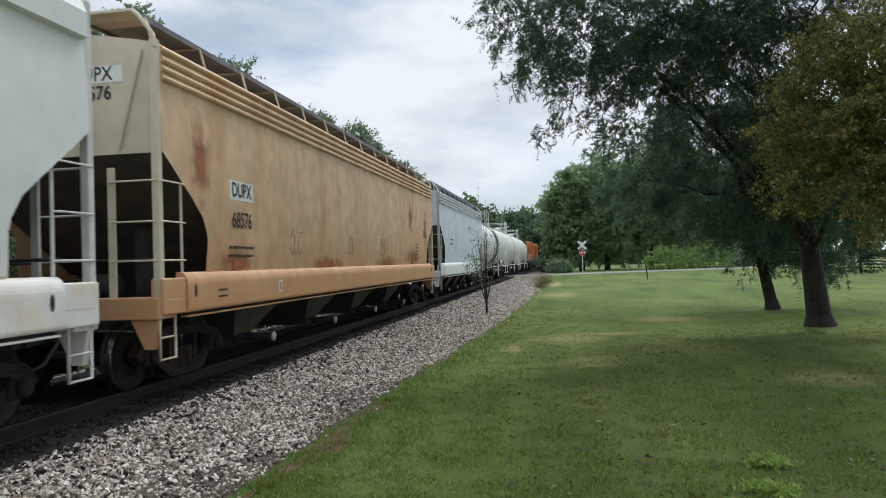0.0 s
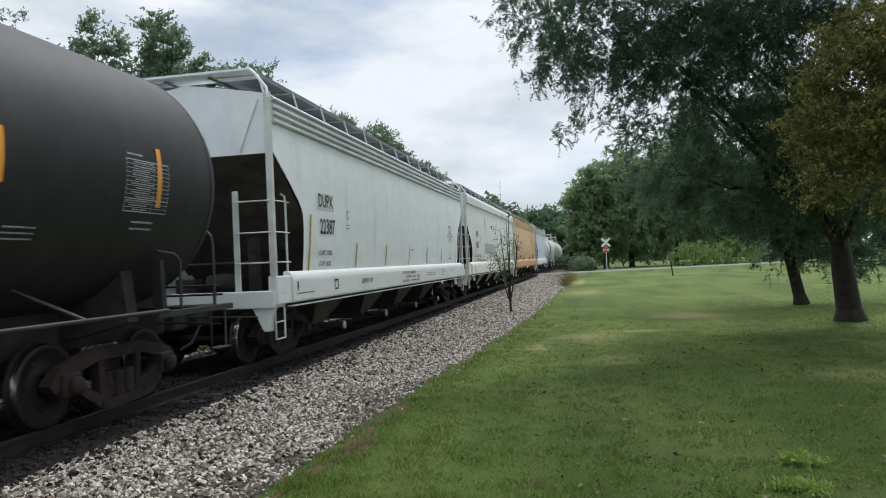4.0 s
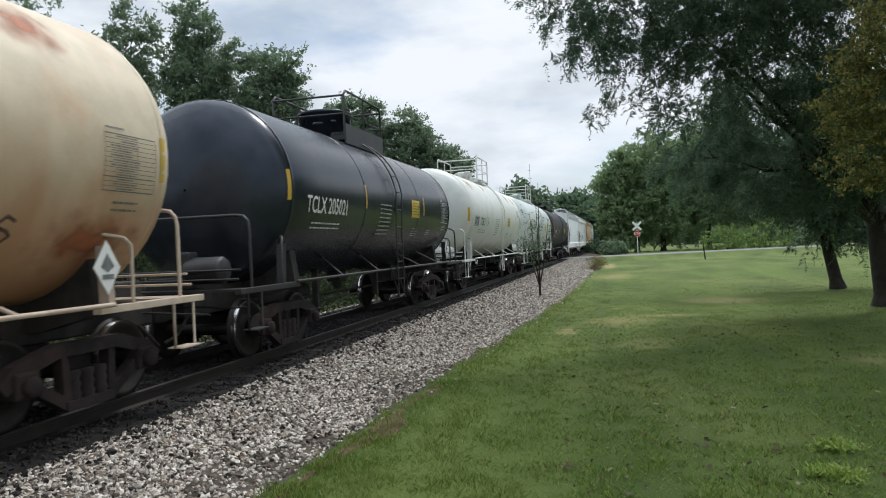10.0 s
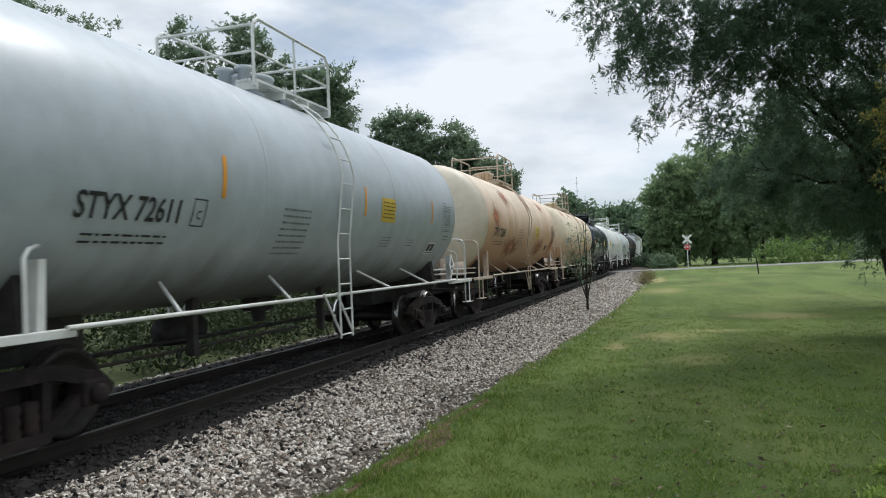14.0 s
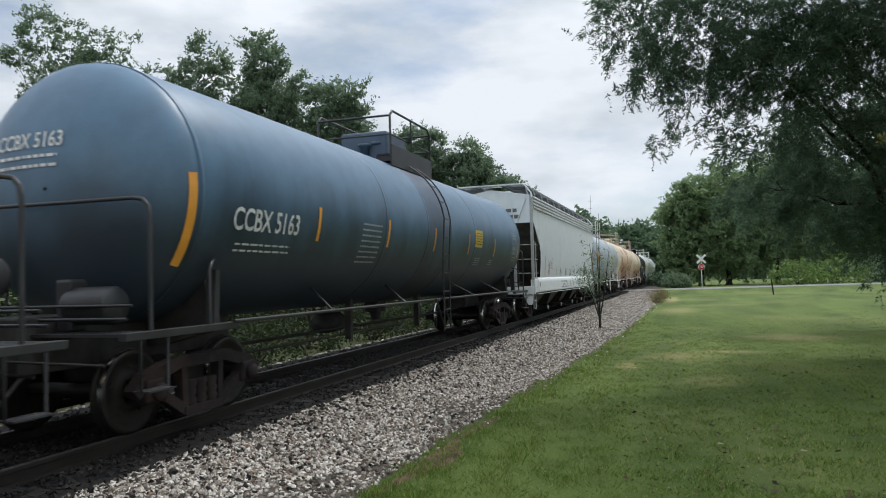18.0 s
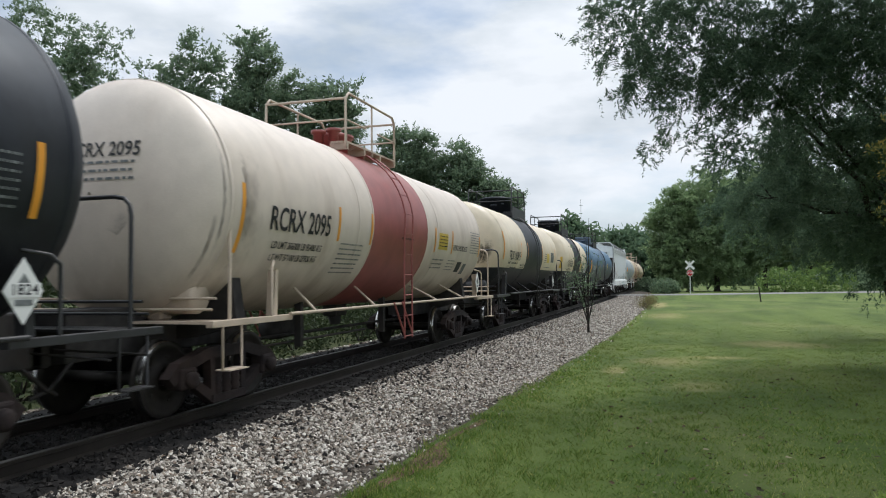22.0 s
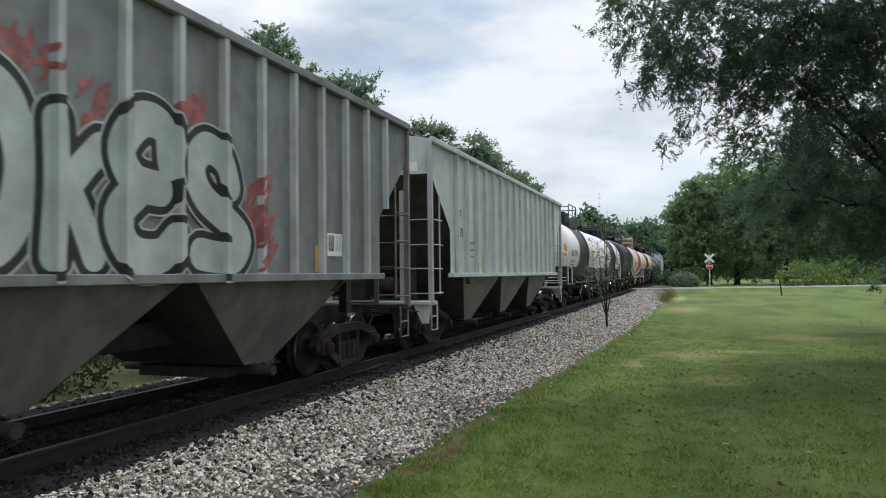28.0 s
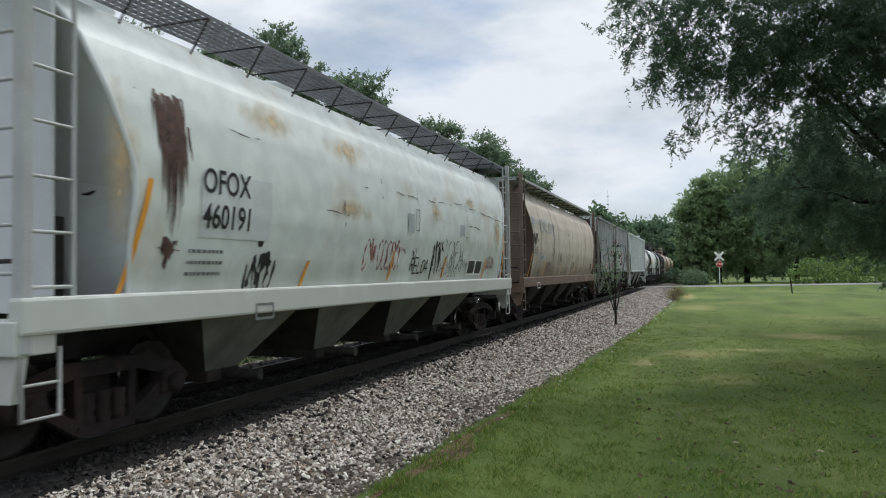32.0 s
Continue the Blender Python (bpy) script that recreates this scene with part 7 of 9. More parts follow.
# young tree on the ballast
def sapling():
    t = tagged(new("sapling"), "thin young tree growing in the ballast", "tree")
    x0, y0 = -3.05, 28.0
    t.location = (x0, y0, bank(x0, y0))
    rng = np.random.default_rng(5)
    pr = random.Random(5)
    s, twig = Shape(), Shape()
    tips = []
    for dx, dy, h in ((-0.30, 0.1, 3.2), (0.10, -0.1, 4.3), (0.42, 0.05, 2.9), (-0.05, 0.2, 3.6), (-0.5, -0.1, 2.5)):
        a = Vector((0, 0, 0.35))
        b = Vector((dx * 0.5, dy, h * 0.5))
        c = Vector((dx, dy, h))
        s.rod(a, b, 0.03, 6, 0.02)
        s.rod(b, c, 0.02, 5, 0.006)
        for k in range(9):
            q = a.lerp(b, pr.random()) if k < 2 else b.lerp(c, pr.random())
            e = q + Vector((pr.gauss(0, 0.28), pr.gauss(0, 0.28), pr.uniform(0.1, 0.4)))
            s.rod(q, e, 0.008, 4, 0.003)
            tips.append(q.lerp(e, 0.6))
    s.rod((0, 0, -0.1), (0, 0, 0.4), 0.05, 8, 0.04)
    part("trunk", s, M["bark"], t)
    for k in range(46):  # leafy shoots low on one stem
        q = Vector((-0.15, 0.0, 1.2 + 0.7 * pr.random()))
        e = q + Vector((pr.uniform(-0.75, 0.25), pr.gauss(0, 0.25), pr.uniform(0.0, 0.9)))
        s_tip = q.lerp(e, pr.uniform(0.5, 1.0))
        tips.append(s_tip)
        if k % 3 == 0:
            twig.rod(q, e, 0.007, 4, 0.003)
    part("twig", twig, M["bark"], t)
    p = np.array(tips)
    v = spray_leaves(p, rng.normal(0, 0.6, p.shape), np.full(len(p), 0.35), np.full(len(p), 0.2), 12, 0.04, rng, 0.10)
    part("crown", numpy_mesh("crown", v, np.arange(len(v)).reshape(-1, 4), M["leaf_mid"]), None, t)


sapling()
LEFT = [  # foot, lumps of the crown
    ((-51.0, 38.0), [(-50.5, 38.0, 20.8, 2.0, 1.8, 1.6), (-52.5, 38.0, 19.5, 1.6, 1.5, 1.5), (-51.0, 38.0, 16.5, 3.0, 2.5, 3.0)]),
    ((-41.0, 40.0), [(-42.4, 40.0, 19.9, 1.4, 1.4, 1.5), (-39.9, 40.0, 19.2, 1.1, 1.2, 1.3), (-37.4, 40.0, 18.0, 1.1, 1.1, 1.2), (-35.0, 40.0, 17.3, 0.8, 1.0, 1.1), (-44.6, 40.0, 18.6, 1.1, 1.2, 1.2), (-40.0, 40.5, 15.2, 4.0, 2.5, 3.0)]),
    ((-31.0, 40.0), [(-32.5, 40.0, 15.1, 0.8, 0.9, 1.0), (-30.9, 40.0, 15.5, 0.7, 0.8, 1.0), (-29.2, 40.0, 16.1, 0.9, 1.0, 1.4), (-27.7, 40.0, 15.6, 0.7, 0.8, 1.2), (-30.0, 40.0, 12.4, 2.4, 2.0, 2.2)]),
    ((-24.8, 40.0), [(-25.0, 40.0, 15.9, 0.8, 1.0, 1.6), (-23.7, 40.0, 15.1, 0.6, 0.8, 1.1), (-26.0, 40.0, 14.0, 0.6, 0.8, 0.9), (-24.5, 40.0, 12.0, 1.9, 1.8, 2.2)]),
    ((-20.5, 41.0), [(-21.8, 40.0, 13.3, 0.7, 0.9, 1.0), (-19.8, 40.0, 12.8, 0.9, 1.0, 1.0), (-18.4, 40.0, 12.6, 0.55, 0.7, 0.9), (-20.0, 40.5, 10.6, 1.9, 1.7, 1.8)]),
    ((-18.5, 50.0), [(-19.7, 50.0, 11.3, 0.8, 0.9, 0.9), (-18.0, 50.0, 11.8, 0.9, 1.0, 1.1), (-16.8, 50.0, 11.2, 0.7, 0.9, 1.0), (-18.2, 50.0, 9.4, 2.0, 1.8, 1.6)]),
    ((-14.2, 50.0), [(-14.1, 50.0, 10.4, 0.8, 1.0, 1.1), (-15.2, 50.0, 9.5, 0.8, 0.9, 0.9), (-13.2, 50.0, 9.1, 0.8, 0.9, 0.9), (-14.0, 50.0, 7.8, 1.9, 1.7, 1.6)]),
    ((-11.6, 50.0), [(-11.5, 50.0, 7.8, 0.9, 0.9, 0.7), (-10.6, 50.0, 7.3, 0.5, 0.7, 0.6), (-11.8, 50.0, 6.3, 1.5, 1.4, 1.2)]),
]
for i, ((x, y), ells) in enumerate(LEFT):
    tree("maple_tree", "leafy green tree with upright shoots behind the track", (x, y, bank(x, y) + 0.25), 0.22, ells[-1][2] - ells[-1][5] * 0.8, ells, 2300, 13, 0.105, "leaf_mid", 60 + i, clump=10, length=0.55, droop=-0.25, limbs=9, limb_r=0.06)
# large trees past the road
ROADSIDE = [
    ((2.5, 118.0), [(1.9, 118.0, 11.7, 3.8, 2.9, 4.1), (0.8, 117.0, 5.8, 3.6, 2.8, 4.05), (-0.1, 116.0, 2.3, 2.2, 1.6, 2.2), (-1.2, 117.0, 9.5, 1.8, 2.2, 3.0)]),
    ((6.5, 120.0), [(5.6, 120.0, 13.9, 5.5, 3.9, 4.6), (7.1, 120.0, 6.6, 7.4, 5.2, 6.4)]),
    ((13.5, 122.0), [(12.7, 122.0, 10.2, 7.5, 5.2, 7.5), (16.6, 124.0, 15.7, 6.7, 4.7, 5.7)]),
    ((20.0, 124.0), [(19.9, 124.0, 9.2, 8.6, 6.0, 7.6), (27.4, 126.0, 10.8, 8.7, 6.1, 8.2)]),
    ((36.0, 128.0), [(35, 128.0, 10.0, 8.6, 6.0, 7.6), (44.4, 130.0, 9.8, 8.7, 6.1, 8.0)]),
]
for i, ((x, y), ells) in enumerate(ROADSIDE):
    tree("roadside_tree", "tall full-crowned green tree beyond the road", (x, y, bank(x, y)), 0.4, 4.0, ells, 3600, 13, 0.24, "leaf_road", 90 + i, clump=9, length=1.1, droop=0.15, limbs=8)


M["leaf_thicket"] = island_material("thicket_leaf", [(0.018, 0.030, 0.012), (0.038, 0.056, 0.022), (0.06, 0.08, 0.034)], 0.7, 0.3)


def shrub(name, label, x, y, r, h, mat, seed, n=260, leaf=0.16):
    rng = np.random.default_rng(seed)
    t = tagged(new(name), label, "shrub")
    t.location = (x, y, bank(x, y))
    p, d = crown_points([(0, 0, h * 0.5, r, r, h * 0.55), (r * 0.4, 0, h * 0.4, r * 0.6, r * 0.6, h * 0.5), (-r * 0.5, 0.1, h * 0.35, r * 0.6, r * 0.5, h * 0.45)], n, rng, 0.3)
    p[:, 2] = np.maximum(p[:, 2], 0.1)
    v = spray_leaves(p, d, np.full(n, 0.5), np.full(n, 0.1), 11, leaf, rng, 0.15)
    stem = Shape()
    for k in range(5):
        stem.rod((0, 0, -0.1), (rng.normal(0, r * 0.3), rng.normal(0, r * 0.3), h * 0.7), 0.04, 5, 0.01)
    part("stem", stem, M["bark"], t)
    part("foliage", numpy_mesh("foliage", v, np.arange(len(v)).reshape(-1, 4), M[mat]), None, t)
    return t


for i, (x, y, r, h, mt) in enumerate(((13.5, 101, 3.0, 3.0, "leaf_light"), (18.5, 104, 3.5, 3.4, "leaf_light"), (23.5, 106, 3.0, 3.2, "leaf_mid"), (29, 110, 3.0, 2.6, "leaf_light"), (-1.0, 104, 1.6, 1.6, "leaf_mid"), (-3.5, 112, 1.6, 1.8, "leaf_mid"))):
    shrub("roadside_bush", "light green bush beside the road", x, y, r, h, mt, 120 + i)
for i in range(22):
    y = -2 + i * 3.6
    shrub("trackside_bush", "dark thicket of bushes behind the track", -14.2 - (i % 3) * 0.9 - 0.02 * y, y, 2.4, 3.0 + (i % 4) * 0.4, "leaf_thicket", 140 + i, 420, 0.10)
for i in range(16):
    shrub("trackside_weeds", "tall dark weeds behind the track", -11.3 - (i % 3) * 0.4, 4 + i * 3.6, 1.4, 1.1, "leaf_thicket", 170 + i, 150, 0.08)

# woods in the distance
def woods(name, label, line, height, depth, n, seed, count=26, reach=7.0):
    rng = np.random.default_rng(seed)
    ells = []
    for k in range(count):
        f = k / (count - 1)
        x = line[0] + (line[2] - line[0]) * f + rng.normal(0, reach * 0.4)
        y = line[1] + (line[3] - line[1]) * f + rng.normal(0, depth)
        h = height * rng.uniform(0.7, 1.15)
        ells.append((x, y, h * 0.5, reach, reach * 0.86, h * 0.52))
    p, d = crown_points(ells, n, rng, 0.75)
    p[:, 2] = np.maximum(p[:, 2], -0.4)
    v = spray_leaves(p, d, np.full(n, 2.0), np.full(n, 0.03), 8, 0.55, rng, 0.5)
    return tagged(new(name, numpy_mesh(name, v, np.arange(len(v)).reshape(-1, 4), M["leaf_far"])), label, "woods", kind="stuff")


woods("far_woods", "distant clump of green trees along the track", (-18.5, 120, -14.0, 122), 9.6, 1.2, 1000, 201, 4, 1.9)
woods("far_woods", "distant rounded trees where the line ends", (-10.5, 150, -3.5, 152), 10.0, 2, 1800, 205, 7, 3.0)
woods("far_woods", "distant line of green trees past the fields", (10, 210, 120, 200), 13, 5, 5000, 202)
woods("far_woods", "distant line of green trees behind the track", (-60, 70, -30, 130), 11, 6, 4500, 203)
woods("far_woods", "distant trees closing the end of the line", (-16, 420, 14, 420), 17, 5, 3000, 204)

# conifer past the lawn
def conifer(x, y, h, r, seed):
    t = tagged(new("spruce_tree"), "dark blue-green spruce with level boughs past the lawn", "tree")
    t.location = (x, y, bank(x, y))
    rng = np.random.default_rng(seed)
    part("trunk", Shape().rod((0, 0, -0.2), (0, 0, h * 0.95), 0.16, 9, 0.02), M["bark"], t)
    st, dr, ln = [], [], []
    for k in range(22):
        z = 0.25 + (h - 0.3) * (k / 21) ** 0.9
        reach = r * (1 - z / h) + 0.08
        for j in range(9):
            a = rng.uniform(0, 6.283)
            d = np.array([math.cos(a), math.sin(a), 0.05])
            for q in np.linspace(0.25, 1.0, 7):
                st.append(d * reach * q + [0, 0, z - 0.12 * q * reach])
                dr.append(d + rng.normal(0, 0.5, 3) * [1, 1, 0.2])
                ln.append(0.35 * rng.uniform(0.6, 1.2))
    n = len(st)
    v = frond_leaves(np.array(st), np.array(dr), np.array(ln), np.full(n, 0.5), 7, 0.14, rng)
    part("crown", numpy_mesh("crown", v, np.arange(len(v)).reshape(-1, 3), M["needle"]), None, t)


conifer(25.6, 70.0, 5.2, 2.3, 301)
conifer(31.5, 74.0, 6.5, 2.6, 302)


def mast(x, y, h):
    """A slim radio mast in three thinning lengths with short aerials."""
    t = tagged(new("radio_mast"), "thin grey radio mast far behind the trees", "mast")
    t.location = (x, y, bank(x, y))
    for k, r in enumerate((0.11, 0.08, 0.05)):
        part("mast_section", Shape().rod((0, 0, h * k / 3), (0, 0, h * (k + 1) / 3), r, 8, r * 0.8).rod((0, 0, h * (k + 1) / 3 - 0.1), (0, 0, h * (k + 1) / 3), r * 1.3, 8), M["grey_rail"], t)
    part("aerial", Shape().rod((-0.4, 0, h - 1.2), (0.4, 0, h - 1.2), 0.03, 6), M["grey_rail"], t)


mast(-17.4, 150.0, 18.4)

# crossing sign
def crossing_sign():
    x, y = 2.25, 104.0
    t = tagged(new("crossing_sign"), "white crossbuck over a red stop sign on a post", "road sign")
    t.location = (x, y, bank(x, y))
    part("post", Shape().box(-0.06, 0.06, -0.06, 0.06, -0.2, 4.3, bevel=0.01), M["white_rail"], t)
    for a in (45, -45):
        b = Shape().box(-0.78, 0.78, -0.075, -0.055 if a > 0 else -0.065, -0.14, 0.14).turned(pose(0, 0 if a > 0 else -0.012, 3.78, 0, a, 0))
        part("crossbuck_blade", b, M["white_patch"], t)
    oct_ = [(0.40 * math.cos(math.pi / 8 + math.pi / 4 * k), 2.72 + 0.40 * math.sin(math.pi / 8 + math.pi / 4 * k)) for k in range(8)]
    big = [(0.43 * math.cos(math.pi / 8 + math.pi / 4 * k), 2.72 + 0.43 * math.sin(math.pi / 8 + math.pi / 4 * k)) for k in range(8)]
    st = part("stop_sign", Shape().slab(big, "y", -0.085, -0.065), M["white_patch"], t)
    part("red_face", Shape().slab(oct_, "y", -0.092, -0.086), M["sign_red"], st)
    vs, fs = letters("STOP", 0.26)
    part("lettering", Shape().add([(u, -0.096, 2.72 + w) for u, w in vs], fs), M["white_patch"], st)


M["sign_red"] = material("sign_red_paint", (0.50, 0.025, 0.03), 0.45, mottle=0.05)
crossing_sign()
fp = tagged(new("field_post", Shape().box(-0.05, 0.05, -0.05, 0.05, -0.2, 1.3, bevel=0.01).turned(pose(0, 0, 0, 0, -6, 0)).mesh("field_post", M["bark"])), "thin leaning dark post at the edge of the lawn", "post")
fp.location = (7.0, 66.5, bank(7.0, 66.5))

# weeds on the lawn
def fern(x, y, size, seed):
    rng = np.random.default_rng(seed)
    t = tagged(new("lawn_weed"), "bright green feathery weed in the lawn", "plant")
    t.location = (x, y, bank(x, y))
    for k in range(10):
        n = 4
        a = rng.uniform(0, 6.283)
        d = np.array([math.cos(a), math.sin(a), rng.uniform(0.35, 1.1)])
        d = np.repeat((d / np.linalg.norm(d))[None], n, 0) + rng.normal(0, 0.12, (n, 3))
        v = frond_leaves(rng.normal(0, 0.04, (n, 3)) * [1, 1, 0.1], d, size * rng.uniform(0.6, 1.1, n), np.full(n, 1.6), 9, 0.06, rng)
        part("leaf_spray", numpy_mesh("leaf_spray", v, np.arange(len(v)).reshape(-1, 3), M["fresh_leaf"]), None, t)


M["fresh_leaf"] = island_material("fresh_weed_leaf", [(0.20, 0.30, 0.06), (0.28, 0.38, 0.09), (0.34, 0.42, 0.11)], 0.6, 0.3)
fern(1.9, 7.7, 0.26, 1)
fern(1.72, 6.75, 0.32, 2)
# fallen leaves and droppings scattered on the lawn
M["litter"] = island_material("dry_fallen_leaf", [(0.05, 0.035, 0.02), (0.10, 0.07, 0.035), (0.035, 0.03, 0.02), (0.30, 0.26, 0.17)], 0.8)
rng = np.random.default_rng(31)
n = 2200
ly = 5.5 + 17 * rng.uniform(0, 1, n) ** 1.4
lx = (0.52 - 0.6 * rng.uniform(0, 1, n) ** 1.7) * ly + rng.normal(0, 0.25, n)
keep = lx > np.array([toe(y) + 0.3 for y in ly])
lx, ly = lx[keep], ly[keep]
lz = np.array([bank(x, y) for x, y in zip(lx, ly)])
quad = np.array([(-1, -0.6, 0), (1, -0.6, 0.3), (1, 0.6, 0.1), (-1, 0.6, 0.35)])
tagged(new("fallen_leaves", scatter_mesh("fallen_leaves", quad, [[0, 1, 2, 3]], np.stack([lx, ly, lz + 0.03], 1), rng.uniform(0.008, 0.024, len(lx)) * rng.choice([1.0, 1.0, 1.7], len(lx)), rng, M["litter"], 0.5)), "small dry leaves scattered over the lawn", "leaves", kind="stuff")
# dry weeds where the stones end
M["dry_leaf"] = island_material("dry_brown_weed", [(0.10, 0.085, 0.04), (0.16, 0.13, 0.06), (0.20, 0.17, 0.08), (0.10, 0.14, 0.04)], 0.8, 0.3)
for i in range(10):
    y = 52 + i * 1.7
    shrub("dry_weed", "low clump of dry brown weeds beside the stones", toe(y) + 0.1 * math.sin(i * 2.3), y, 0.35, 0.3 + 0.08 * (i % 3), "dry_leaf", 400 + i, 34, 0.045)
# bare earth where the stones end
M["dirt"] = ground_material("brown_earth", [(0.075, 0.045, 0.03), (0.19, 0.12, 0.08)], 5.0, bump_scale=40.0)
rows = [[(toe(y) + q * (0.75 + 0.9 * noise.noise((1, y * 0.55, 9))) * (2.0 if y < 11 else 0.8) + 0.06 * noise.noise((q, y * 2.8, 4)), y, bank(toe(y) + 0.05, y) + 0.014 - abs(q) * 0.03) for q in (-0.46, -0.26, 0.0, 0.16)] for y in [3 + 0.25 * i for i in range(240)]]
tagged(new("dirt_edge", Shape().sheet(rows).mesh("dirt_edge", M["dirt"])), "strip of bare brown earth between stones and grass", "earth", kind="structure")

# ---------------- the train ----------------
def plain(y, z):
    return 0


TAPE, YTAPE = "reflector", "reflector_yellow"


def tape_rows(ys, z0, z1, ink):
    return [("patch", ink, y - 0.04, y + 0.04, z0, z1) for y in ys]


V = 10.65  # metres a second
TRAIN = []


def joined(made, front):
    """Couples a car to the train with its front coupler at this place."""
    car, half = made
    TRAIN.append((car, front - half))


def tank_marks(mark, ink, y, z, h, yellow, tapes, band=TAPE, th=7.0, tz=2.72, extra=()):
    """What every tank car carries: its mark and weights, test data, a yellow notice, reflector strips."""
    out = [("text", ink, mark, y, z, h)]
    out += [("bars", ink, y, z - h * 1.25, h * 4.8, h * 0.62, 2)]
    fine = "grey_ink" if ink == "black_ink" else "grey_patch"
    out += [("bars", fine, y + 3.3, z - 0.15, 0.8, 0.75, 8), ("table", fine, th - 1.25, 2.62, 0.82, 0.58), ("bars", fine, yellow + 0.1, 2.02, 0.5, 0.24, 4), ("bars", fine, yellow + 1.5, 2.02, 0.4, 0.18, 3)]
    out += [("patch", "yellow_sticker", yellow - 0.35, yellow + 0.35, 2.40, 2.84)]
    out += [("sheet_bars", "black_ink", yellow, 2.62, 0.58, 0.34, 5)]
    out += tape_rows(tapes, tz - 0.25, tz + 0.25, band)
    return out + list(extra)


hop = dict(kind="smooth", bays=4)
joined(locomotive("locomotive", "orange diesel locomotive with dark roof", 21.5), 142.0)
joined(locomotive("locomotive", "orange diesel locomotive with dark roof", 21.5), 120.4)
joined(tank_car("tank_car", "white tank car with cage on top", 17.4, 1.60, 2.76, ["tank_white"], plain, seed=2), 98.4)
joined(tank_car("tank_car", "white tank car with cage on top", 17.4, 1.60, 2.76, ["tank_white"], plain, seed=3), 80.9)
joined(tank_car("tank_car", "white tank car with a dark band", 17.4, 1.60, 2.76, ["tank_white", "tank_satin_black"], lambda y, z: 1 if abs(y) < 1.0 else 0, breaks=(-1.0, 1.0), seed=4), 63.4)
joined(hopper_car("hopper_car", "pale blue-grey covered hopper car", 17.0, body="blue_grey_hopper", end="blue_grey_hopper", sill="white_hopper", rail="grey_rail", seed=5, **hop,
       writing=[("bars", "black_ink", -4.8, 2.5, 0.8, 0.4, 2), ("bars", "black_ink", 5.5, 2.2, 0.8, 0.7, 6)]), 45.8)
joined(hopper_car("hopper_car", "rust-stained tan covered hopper car", 20.9, body="orange_hopper", end="orange_end", sill="orange_hopper", rail="orange_end", seed=6, **hop, writing=[
    ("patch", "white_patch", -7.74, -6.88, 2.66, 2.96), ("text", "black_ink", "DUPX", -7.31, 2.81, 0.22), ("text", "black_ink", "68576", -7.30, 2.34, 0.24),
    ("bars", "black_ink", -7.3, 1.86, 0.9, 0.26, 2), ("scrawl", "brown_smear", -4.92, 2.05, 0.6, 0.55, 3, 0.022), ("scrawl", "brown_smear", -1.30, 2.05, 0.5, 0.5, 3, 0.022), ("scrawl", "brown_smear", 1.71, 2.05, 0.55, 0.6, 3, 0.022), ("bars", "brown_smear", 6.5, 2.0, 0.6, 0.6, 5),
    *[("cloud", "red_rust_cloud", y - w, y + w, z0, z1) for y, w, z0, z1 in ((-7.5, 0.9, 1.35, 2.0), (-3.0, 1.6, 1.35, 1.9), (2.5, 1.8, 1.35, 1.9), (6.0, 1.5, 1.35, 2.2), (-8.6, 0.4, 2.2, 4.0), (5.5, 0.5, 2.4, 3.9), (8.0, 0.5, 1.8, 3.8))],
    ("end_patch", "white_patch", 0.14, 1.02, 4.06, 4.28, -1), ("end_text", "black_ink", "DUPX", 0.58, 4.17, 0.18, -1), ("end_text", "black_ink", "68576", 0.58, 3.92, 0.18, -1), ("sill_box", "white_ink", -5.9, 0.17), ("sill_bars", "black_ink", -8.1, 1.15, 0.3, 0.18, 2)]), 28.7)
STREAKS = ((-0.2, 0.13, 2.3, 4.05), (0.5, 0.12, 2.7, 4.05), (2.45, 0.15, 1.8, 4.05), (4.15, 0.14, 2.2, 4.0), (5.7, 0.16, 1.8, 3.9), (-4.4, 0.12, 2.8, 4.0))  # place, half width, foot and head of rusty runs


def moved_on(writing, dy):
    """The same writing further along the side."""
    out = []
    for kind, ink, *args in writing:
        if kind.startswith("end_"):
            out.append((kind, ink, *args))
            continue
        i = 1 if kind in ("text", "sill_text") else 0
        for k in ((0, 1) if kind in ("patch", "cloud") else (0, 2) if kind == "scratch" else (i,)):
            args[k] += dy
        out.append((kind, ink, *args))
    return out


